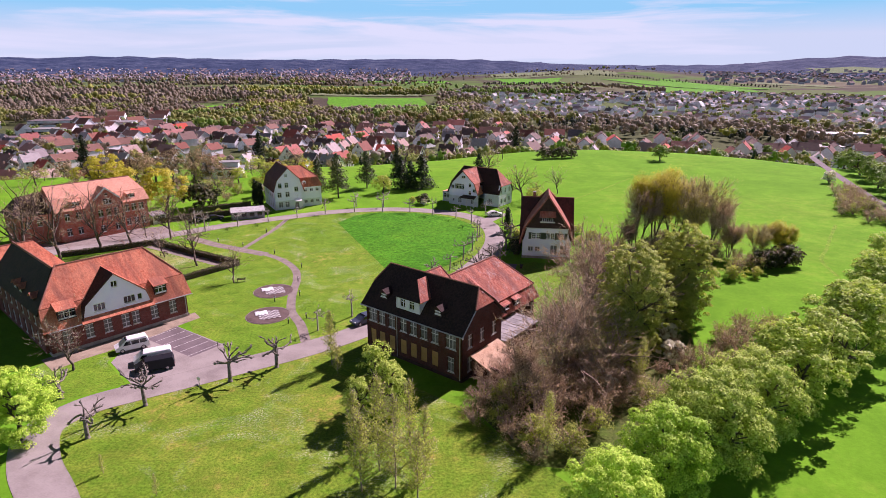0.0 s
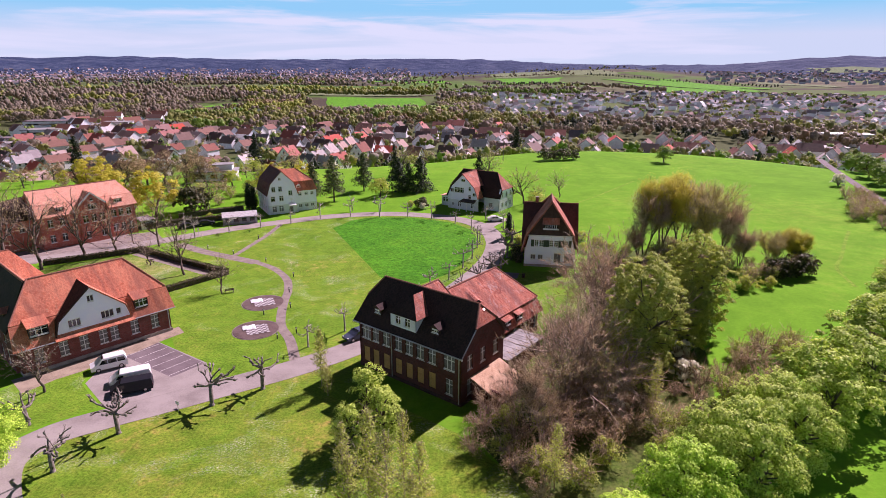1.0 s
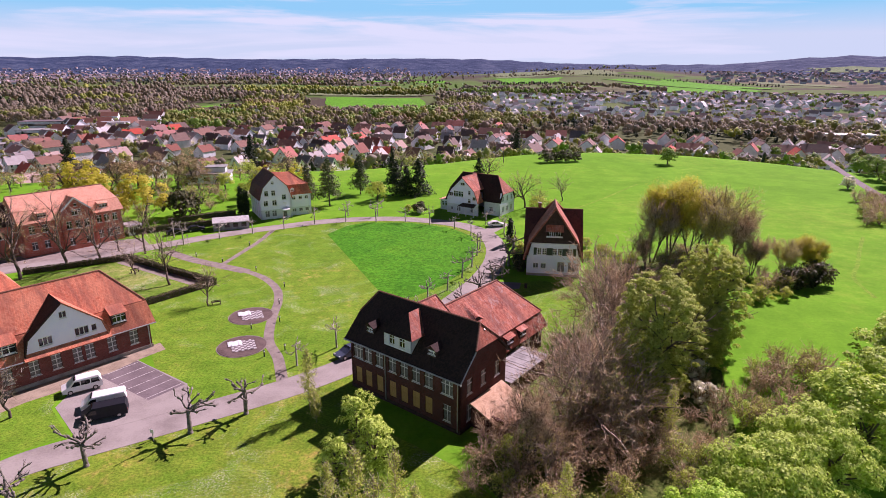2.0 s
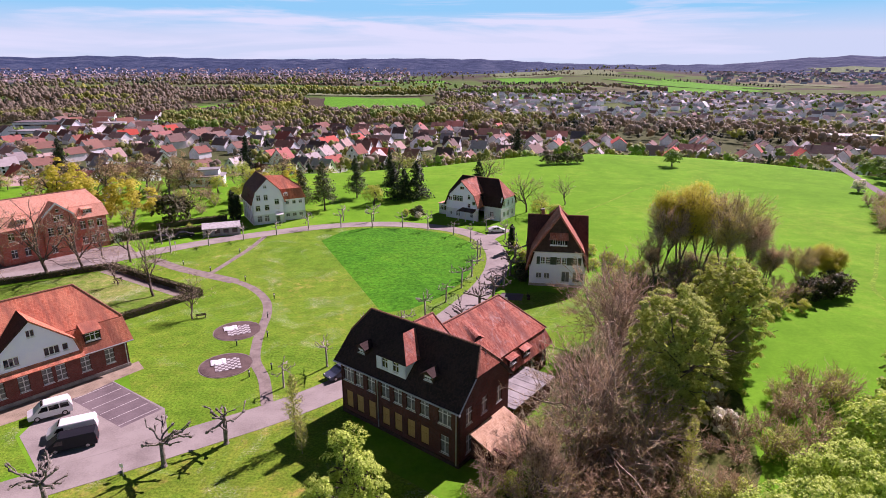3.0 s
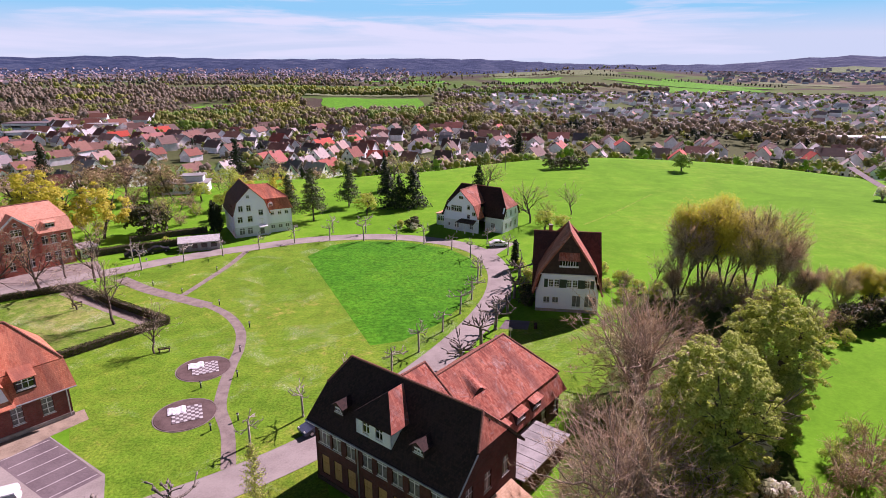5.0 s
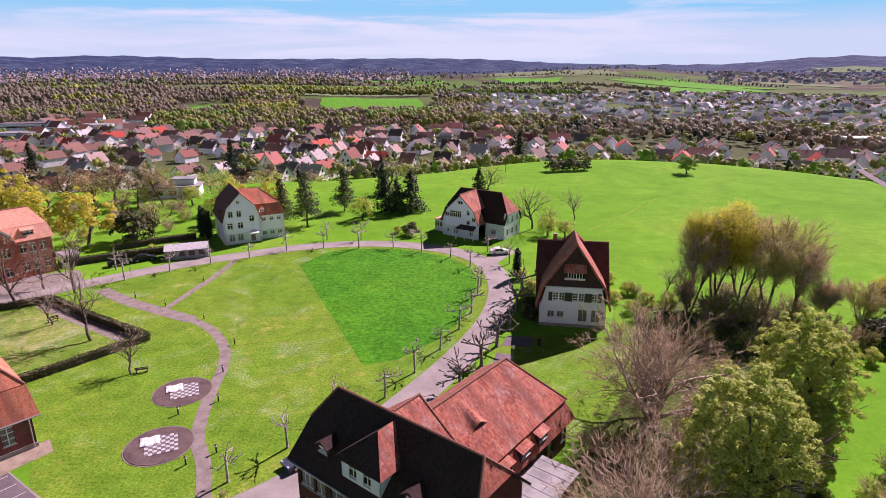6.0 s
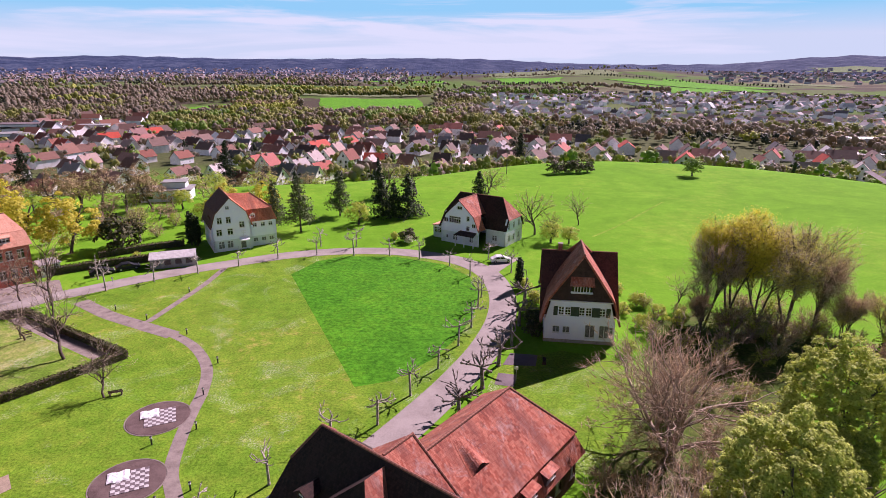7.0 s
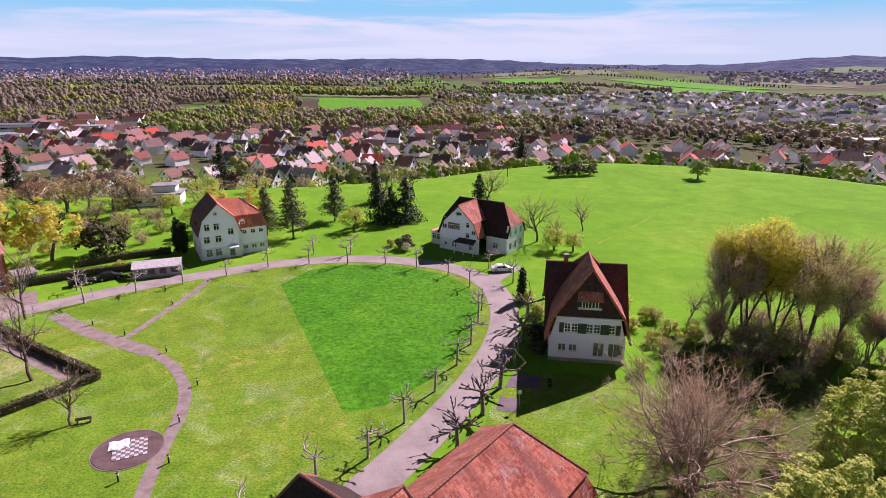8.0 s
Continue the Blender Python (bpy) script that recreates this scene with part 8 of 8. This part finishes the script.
# thin woods, orchards and copses farther out
canopy(rg, -42, -8, 1330, 1720, 21.0, (0.58, 0.16, 0.06, 0.05, 0.13, 0.0, 0.02), 0.5)
canopy(rg, -12, 13, 1110, 1580, 20.0, (0.40, 0.22, 0.12, 0.08, 0.10, 0.0, 0.08), 0.22)
canopy(rg, -42, 4, 1950, 3000, 34.0, (0.60, 0.08, 0.04, 0.0, 0.28, 0.0, 0.0), 0.28)
canopy(rg, 4, 42, 2100, 3000, 36.0, (0.55, 0.08, 0.06, 0.0, 0.31, 0.0, 0.0), 0.16)
TOWN_TREES = {k: [] for k in KINDS}
for kind, near, eastern, western in (("brown", 170, 200, 80), ("olive", 170, 250, 50), ("green", 110, 160, 50), ("dark", 70, 130, 30), ("white", 30, 40, 6), ("yellow", 40, 36, 14), ("rust", 0, 0, 0)):
    TOWN_TREES[kind] = between_houses(rg, near, TOWN_NEAR, 10) + between_houses(rg, eastern, east, 9) + between_houses(rg, western, west, 10)
# bushes and small trees where the meadow ends at the first gardens
for kind, n in (("brown", 36), ("olive", 70), ("green", 44), ("dark", 22), ("yellow", 16), ("white", 8)):
    for _ in range(n):
        a = rg.uniform(-8, 42)
        TOWN_TREES[kind].append(polar(a, float(np.interp(a, EDGE_A, EDGE_D)) + rg.uniform(36, 84)))
# avenues of young trees across the fields, and hedgerows
for a0, a1, d0, d1, n, kind in ((-19, -0.8, 1065, 1090, 95, "yellow"), (-19, -0.8, 1150, 1190, 70, "yellow"), (-12, -1.5, 1062, 1075, 50, "olive"), (-25, -8, 1330, 1345, 70, "brown"), (2, 13, 1115, 1125, 55, "green"), (2, 14, 1200, 1215, 55, "brown"), (13, 29, 2030, 1530, 60, "dark"), (-22, 0, 1690, 1700, 80, "dark"), (12, 20, 1580, 1210, 50, "brown"), (4, 12, 1570, 1560, 45, "dark"), (4, 12, 2105, 2060, 30, "brown"), (9, 11, 2500, 2150, 14, "dark")):
    for i in range(n):
        t = i / (n - 1)
        WOODS[kind].append(polar(a0 + (a1 - a0) * t + rg.uniform(-0.05, 0.05), d0 + (d1 - d0) * t + rg.uniform(-4, 4)))
for kind, label, leaf in (("brown", "brown garden trees between the town's houses", "wood_brown"), ("olive", "olive-green garden trees between the town's houses", "wood_olive"), ("green", "fresh green garden trees between the town's houses", "wood_green"), ("dark", "dark evergreens between the town's houses", "far_needle"), ("yellow", "yellow-green garden trees between the town's houses", "wood_fresh")):
    wood("garden_trees", label, TOWN_TREES[kind], M[leaf], 91, 3, 30, 0.8, (6, 11), (0.36, 0.52) if kind != "dark" else (0.2, 0.3))
wood("woods_olive", "mixed woods in thin olive spring leaf", WOODS["olive"], M["wood_olive"], 81)
wood("woods_green", "fresh green trees between houses and fields", WOODS["green"], M["wood_green"], 82)
wood("woods_brown", "leafless brown woods filling the valley floor", WOODS["brown"], M["wood_brown"], 83, 3, 50, 1.0, (9, 17), (0.34, 0.46))
wood("woods_rust", "rusty brown trees in bud along the stream", WOODS["rust"], M["wood_rust"], 88)
wood("woods_dark", "dark conifers among town and fields", WOODS["dark"], M["far_needle"], 84, 3, 30, 1.3, (8, 14), (0.2, 0.3))
wood("woods_blossom", "white blossoming trees dotted about the valley", WOODS["white"] + TOWN_TREES["white"], M["blossom"], 85, 2, 30, 0.9, (4, 6))
wood("woods_yellow", "pale yellow-green trees in first leaf", WOODS["yellow"], M["wood_fresh"], 86)
stand(conifer(68, 13.0, 3.6, M["needle"], "spruce_tree", "tall dark spruce behind the meadow's crest"), [(41.5, 338.0, 1.6), (-95.0, 305.0, 1.1), (-178.0, 292.0, 1.1)], rg)
# trees on the slope between park and town
slope = belt(rg, 124, -42, -9, 205, 330)
for i, (nm, lf, lab) in enumerate((("leaf_birch", 0.34, "tree in pale fresh leaf below the park"), ("leaf_olive", 0.34, "tree in olive spring leaf below the park"), ("brown_scrub", 0.28, "leafless brown tree below the park"), ("brown_scrub", 0.26, "brown tree in bud below the park"))):
    stand(chestnut(90 + i, M[nm], 3.6, 8.6, 30, 32, lf * 1.25, lab, -0.6, 1), [p for p in slope[i::4] if not (-72 < p[0] < -44 and p[1] < 228) and not (-50 < p[0] < -10 and p[1] < 225)], rg, (0.55, 1.15))

stand(chestnut(96, M["brown_scrub"], 4.2, 11.5, 90, 60, 0.24, "broad brown tree in bud below the school", -0.6, 3), [(-104.0, 200.0, 1.1), (-96.0, 207.0, 1.0), (-111.0, 190.0, 1.05), (-88.0, 213.0, 0.95), (-80.0, 204.0, 0.85)], rg)

# ---- vehicles ----


def vehicle(name, label, m, paint, length, width, hgt, profile, glass, roof_paint=None):
    """A road vehicle. profile: the side outline (x, z) of the body, nose at +x; glass: side outlines of the windows."""
    v = thing(name, m, label, "car" if hgt < 1.7 else "van")
    bm = bmesh.new()
    half = width / 2
    rings = []
    for y, k in ((-half, 0.93), (-half * 0.93, 1.0), (half * 0.93, 1.0), (half, 0.93)):
        rings.append([bm.verts.new((x, y * (1 - 0.16 * max(0, z / hgt - 0.5)), 0.3 + (z - 0.3) * (k if z > 0.9 else 1))) for x, z in profile])
    n = len(profile)
    for a, b in zip(rings, rings[1:]):
        for i in range(n):
            bm.faces.new((a[i], a[(i + 1) % n], b[(i + 1) % n], b[i]))
    bm.faces.new(rings[0]), bm.faces.new(list(reversed(rings[-1])))
    bmesh.ops.recalc_face_normals(bm, faces=bm.faces[:])
    body = part("body", bm, paint, v)
    for i, poly in enumerate(glass):
        for s in (-1, 1):
            g = bmesh.new()
            vs = [g.verts.new((x, s * (half * (1 - 0.16 * max(0, z / hgt - 0.5)) + 0.012), 0.3 + (z - 0.3) * 0.95)) for x, z in poly]
            g.faces.new(vs)
            ex = bmesh.ops.extrude_face_region(g, geom=g.faces[:])
            bmesh.ops.translate(g, vec=(0, -s * 0.04, 0), verts=[q for q in ex["geom"] if isinstance(q, bmesh.types.BMVert)])
            bmesh.ops.recalc_face_normals(g, faces=g.faces[:])
            part("side_window", g, M["glass_dark"], body)
    nose = [p for p in profile if p[1] > 0.85]
    (x0, z0), (x1, z1) = sorted(nose, key=lambda p: -p[0])[1:3]
    ws = slabs([[(x0 - 0.05, -half * 0.8, z0 + 0.02), (x0 - 0.05, half * 0.8, z0 + 0.02), (x1 + 0.06, half * 0.74, z1), (x1 + 0.06, -half * 0.74, z1)]], 0.03)
    bmesh.ops.translate(ws, vec=(0.03, 0, 0.03), verts=ws.verts[:])
    part("windscreen", ws, M["glass_dark"], body)
    if roof_paint:
        part("roof_panel", box((-length / 2 + 0.25, -half * 0.8, hgt - 0.01), (length * 0.2, half * 0.8, hgt + 0.03), 0.02), roof_paint, body)
    for sx in (-1, 1):
        for sy in (-1, 1):
            w = bmesh.new()
            bmesh.ops.create_cone(w, cap_ends=True, segments=18, radius1=0.33, radius2=0.33, depth=0.22, matrix=pose(sx * length * 0.31, sy * (half - 0.1), 0.33, 90))
            bmesh.ops.bevel(w, geom=[e for e in w.edges if len(e.link_faces) == 2 and e.calc_face_angle() > 1], offset=0.03, segments=2, affect="EDGES")
            wheel = part("wheel", w, M["rubber"], v)
            rim = bmesh.new()
            bmesh.ops.create_cone(rim, cap_ends=True, segments=12, radius1=0.2, radius2=0.17, depth=0.05, matrix=pose(sx * length * 0.31, sy * (half + 0.015), 0.33, 90))
            part("rim", rim, M["alloy"], wheel)
    for sy in (-1, 1):
        part("headlight", box((length / 2 - 0.18, sy * half * 0.72 - 0.16, 0.62), (length / 2 - 0.03, sy * half * 0.72 + 0.16, 0.8), 0.03), M["frame"], body)
        part("tail_light", box((-length / 2 - 0.01, sy * half * 0.82 - 0.08, 0.75), (-length / 2 + 0.06, sy * half * 0.82 + 0.08, 1.05), 0.02), M["tail"], body)
    return v


M["tail"] = worn("red_lamp", (0.30, 0.02, 0.015), (0.40, 0.03, 0.02), 4.0, 20.0, 0.3, 0.0)
VAN = [(2.45, 0.3), (2.48, 0.8), (2.1, 1.05), (1.35, 1.74), (1.1, 1.86), (-2.3, 1.88), (-2.43, 1.5), (-2.45, 0.3)]
VAN_GLASS = [[(1.7, 1.08), (0.75, 1.08), (0.75, 1.65), (1.32, 1.65)]]
MPV = [(2.2, 0.3), (2.24, 0.8), (1.6, 1.05), (0.85, 1.7), (0.5, 1.82), (-1.9, 1.84), (-2.18, 1.2), (-2.2, 0.3)]
MPV_GLASS = [[(1.2, 1.08), (0.2, 1.08), (0.2, 1.65), (0.75, 1.65)], [(0.1, 1.08), (-0.9, 1.08), (-0.9, 1.65), (0.1, 1.65)], [(-1.0, 1.08), (-1.95, 1.08), (-1.8, 1.65), (-1.0, 1.65)]]
CAR = [(2.15, 0.3), (2.2, 0.65), (1.2, 0.9), (0.45, 1.36), (0.1, 1.44), (-1.0, 1.42), (-1.75, 1.02), (-2.15, 0.92), (-2.2, 0.3)]
CAR_GLASS = [[(0.75, 0.93), (-0.25, 0.93), (-0.25, 1.33), (0.35, 1.33)], [(-0.33, 0.93), (-1.35, 0.93), (-0.95, 1.33), (-0.33, 1.33)]]
vehicle("delivery_van", "black panel van parked on the asphalt bay", pose(-38.9, 71.3, 0.02, 0, 0, 204) @ Matrix.Diagonal((0.98, 0.98, 0.86, 1)), M["car_black"], 4.9, 1.92, 1.87, VAN, VAN_GLASS)
vehicle("delivery_van", "white panel van parked beside a black one", pose(-40.3, 73.7, 0.02, 0, 0, 206) @ Matrix.Diagonal((0.98, 0.98, 0.86, 1)), M["car_white"], 4.9, 1.92, 1.87, VAN, VAN_GLASS)
vehicle("family_van", "silver-white family van in the parking bay", pose(-45.0, 77.2, 0.02, 0, 0, 214), M["car_white"], 4.4, 1.8, 1.83, MPV, MPV_GLASS)
vehicle("saloon_car", "blue-grey saloon car parked beside the brick hall", pose(-12.6, 86.4, 0.03, 0, 0, 222), M["car_blue"], 4.4, 1.78, 1.44, CAR, CAR_GLASS)
vehicle("saloon_car", "white car parked near the villa", pose(14.2, 157.0, 0.03, 0, 0, 8), M["car_white"], 4.4, 1.78, 1.44, CAR, CAR_GLASS)
vehicle("saloon_car", "dark car parked beside the white tent", pose(-61.0, 152.6, 0.02, 0, 0, 35), M["car_black"], 4.4, 1.78, 1.44, CAR, CAR_GLASS)
vehicle("saloon_car", "dark car parked by the clipped hedge", pose(-64.5, 149.6, 0.02, 0, 0, 36), M["car_black"], 4.4, 1.78, 1.44, CAR, CAR_GLASS)


# ---- garden things ----


def chess_bed(x, y, r, rz):
    bed = thing("giant_chess_bed", pose(x, y, 0, 0, 0, rz), "round bed of dark gravel with a giant stone chessboard", "garden bed")
    bm = bmesh.new()
    bmesh.ops.create_cone(bm, cap_ends=True, segments=48, radius1=r, radius2=r - 0.06, depth=0.1, matrix=Matrix.Translation((0, 0, 0.02)))
    part("gravel_disc", bm, M["soil"], bed)
    rim = bmesh.new()
    for i in range(48):
        a = 2 * math.pi * (i + 0.5) / 48
        add_box(rim, (-0.06, -r * math.pi / 48 * 0.94, -0.1), (0.06, r * math.pi / 48 * 0.94, 0.05), Matrix.Rotation(a, 4, "Z") @ Matrix.Translation((r + 0.06, 0, 0)))
    part("edging", rim, M["gravel"], bed)
    s = 0.42
    slab_w = bm_mesh("slab", box((-s / 2 + 0.01, -s / 2 + 0.01, 0), (s / 2 - 0.01, s / 2 - 0.01, 0.05), 0.008), M["slab_pale"])
    slab_d = bm_mesh("slab", box((-s / 2 + 0.01, -s / 2 + 0.01, 0), (s / 2 - 0.01, s / 2 - 0.01, 0.05), 0.008), M["tarmac"])
    for i in range(8):
        for j in range(8):
            ob = part("slab", slab_w if (i + j) % 2 else slab_d, None, bed)
            ob.matrix_basis = Matrix.Translation(((i - 3.5) * s + 0.2, (j - 3.5) * s, 0.07))
    rg2 = random.Random(int(r * 100 + x))
    sheet = bmesh.new()
    n = 10
    grid = [[sheet.verts.new((-1.9 + 2.0 * i / n, 0.2 + 1.7 * j / n + 0.1 * math.sin(i), 0.16 + 0.14 * rg2.random() * (0 < i < n and 0 < j < n))) for j in range(n + 1)] for i in range(n + 1)]
    for i in range(n):
        for j in range(n):
            sheet.faces.new((grid[i][j], grid[i + 1][j], grid[i + 1][j + 1], grid[i][j + 1]))
    tarp = tagged(new("tarpaulin", bm_mesh("tarpaulin", sheet, M["canvas"])), "crumpled white tarpaulin lying over the chessboard", "tarpaulin")
    tarp.matrix_basis = pose(x, y, 0, 0, 0, rz)


chess_bed(-30.9, 100.2, 3.45, 24)
chess_bed(-28.8, 89.2, 3.45, 24)


def lamp(x, y):
    t = thing("bollard_lamp", pose(x, y, 0), "low black bollard lamp with pale head", "lamp", "bollard lamps along the footpath")
    bm = bmesh.new()
    bmesh.ops.create_cone(bm, cap_ends=True, segments=10, radius1=0.09, radius2=0.08, depth=0.75, matrix=Matrix.Translation((0, 0, 0.36)))
    part("post", bm, M["lantern"], t)
    hd = bmesh.new()
    bmesh.ops.create_cone(hd, cap_ends=True, segments=12, radius1=0.13, radius2=0.11, depth=0.22, matrix=Matrix.Translation((0, 0, 0.84)))
    part("head", hd, M["frame"], t)
    cp = bmesh.new()
    bmesh.ops.create_cone(cp, cap_ends=True, segments=12, radius1=0.16, radius2=0.05, depth=0.08, matrix=Matrix.Translation((0, 0, 0.99)))
    part("cap", cp, M["lantern"], t)
    return t


first = lamp(-25.6, 98.0)
for x, y in ((-29.3, 95.2), (-27.6, 105.2), (-28.8, 113.4), (-36.8, 122.5), (-45.5, 128.0), (-22.2, 88.0), (-43.6, 140.0), (-52.5, 131.8), (-24.6, 86.0)):
    copy_thing(first, pose(x, y, 0))


def marquee():
    t = thing("marquee", pose(-53.2, 156.0, 0, 0, 0, 20), "long white marquee with grey sides beside the drive", "tent")
    L, D, E, R = 4.2, 2.4, 2.1, 2.9
    for s, nm in ((-1, "front_wall"), (1, "rear_wall")):
        part(nm, box((-L, s * D - 0.05, 0), (L, s * D + 0.05, E), 0.01), M["sheet"], t, "grey fabric side wall")
    for s in (-1, 1):
        bm = bmesh.new()
        f = bm.faces.new([bm.verts.new((s * L, y, z)) for y, z in ((-D, 0), (D, 0), (D, E), (0, R), (-D, E))])
        ex = bmesh.ops.extrude_face_region(bm, geom=bm.faces[:])
        bmesh.ops.translate(bm, vec=(s * 0.05, 0, 0), verts=[v for v in ex["geom"] if isinstance(v, bmesh.types.BMVert)])
        bmesh.ops.recalc_face_normals(bm, faces=bm.faces[:])
        part("end_wall", bm, M["sheet"], t)
    part("roof", slabs([[(-L - 0.2, -D - 0.25, E - 0.08), (L + 0.2, -D - 0.25, E - 0.08), (L + 0.2, 0, R), (-L - 0.2, 0, R)], [(-L - 0.2, D + 0.25, E - 0.08), (L + 0.2, D + 0.25, E - 0.08), (L + 0.2, 0, R), (-L - 0.2, 0, R)]], 0.06), M["slab_pale"], t, "white fabric roof")
    for i in range(4):
        x = -L + 1.2 + i * 2.0
        part("window_panel", box((x - 0.6, -D - 0.075, 0.7), (x + 0.6, -D - 0.055, 1.7)), M["glass_dark"], t)


marquee()


def pole(x, y, h):
    z = float(height(x, y))
    t = thing("power_pole", pose(x, y, z), "slim timber power pole on the meadow", "pole")
    bm = bmesh.new()
    bmesh.ops.create_cone(bm, cap_ends=True, segments=8, radius1=0.16, radius2=0.1, depth=h, matrix=Matrix.Translation((0, 0, h / 2 - 0.2)))
    part("shaft", bm, M["wire_post"], t)
    part("crossarm", box((-0.9, -0.07, h - 1.0), (0.9, 0.07, h - 0.85), 0.01), M["wire_post"], t)


pole(26.5, 262.0, 10.0)
pole(-14.0, 236.0, 8.0)


def bench(x, y, rz):
    t = thing("garden_bench", pose(x, y, 0, 0, 0, rz), "plain dark wooden garden bench on grass", "bench")
    for i in range(3):
        part("seat_slat", box((-0.8, -0.2 + i * 0.15, 0.42), (0.8, -0.08 + i * 0.15, 0.46), 0.005), M["wood_dark"], t)
    for i in range(2):
        part("back_slat", box((-0.8, 0.26, 0.55 + i * 0.17), (0.8, 0.3, 0.67 + i * 0.17), 0.005), M["wood_dark"], t)
    for s in (-0.65, 0.65):
        part("leg", box((s - 0.04, -0.2, 0), (s + 0.04, 0.3, 0.42), 0.005), M["wood_dark"], t)


bench(-38.4, 105.2, 200)
bench(-60.5, 121.5, 40)
bench(16.0, 113.4, 80)


def notice(x, y, h):
    t = thing("sign_post", pose(x, y, 0, 0, 0, -20), "small pale sign on a thin metal post", "sign")
    part("post", box((-0.03, -0.03, 0), (0.03, 0.03, h)), M["zinc"], t)
    part("panel", box((-0.25, -0.05, h - 0.45), (0.25, -0.03, h)), M["frame"], t)


flat("woodland_floor", [(3, 63), (9, 51), (16, 50), (26, 58), (33, 67), (38, 82), (42, 98), (52, 114), (60, 122), (56, 129), (44, 131), (34, 126), (31, 112), (22, 96), (14, 84), (11, 68)], 0.012, M["litter"], "brown leaf litter and weeds under the thicket", "woodland floor")
flat("school_yard", [(-64.5, 137.5), (-68.5, 131.8), (-83.5, 122.0), (-98.0, 113.0), (-104.0, 117.0), (-92.0, 131.0), (-78.0, 143.5), (-71.0, 146.5)], 0.014, M["gravel"], "brown gravel yard before the brick house", "yard")
yard = [pose(-41.8, 89.2, 0, 0, 0, 48.5) @ Vector((x, y, 0)) for x, y in ((-21.0, -4.4), (-17.0, -3.7), (-14.0, -3.9), (-10.0, -3.3), (-7.0, -3.6), (-3.0, -2.7), (0.8, -2.3), (1.2, 0.4), (-21.0, 0.4))]
flat("wall_strip", [(p.x, p.y) for p in yard], 0.024, M["soil_pale"], "strip of bare pale soil along the hall's foot", "soil")
notice(-59.2, 143.6, 1.6)
notice(11.4, 108.0, 2.4)
notice(-31.0, 66.4, 1.5)
flat("paved_corner", [(11.6, 116.2), (10.2, 112.8), (14.6, 112.4), (15.4, 115.6)], 0.03, M["tarmac"], "small dark paved corner by the timber house", "paving")
flat("paved_patch", [(8.6, 107.6), (11.0, 107.0), (11.8, 110.0), (9.4, 110.6)], 0.03, M["tarmac"], "small dark paved patch beside the drive", "paving")
flat("garden_path", [(-66.4, 129.4), (-67.5, 127.5), (-46.5, 114.3), (-45.4, 116.2)], 0.024, M["gravel"], "brown gravel path along the inside of the garden hedge", "path")
flat("garden", [(-67.7, 127.2), (-46.7, 114.0), (-50.8, 105.6), (-60.8, 94.4), (-74, 104), (-82, 118)], 0.019, M["lawn_daisy"], "pale garden lawn thick with daisies inside the hedge", "lawn")
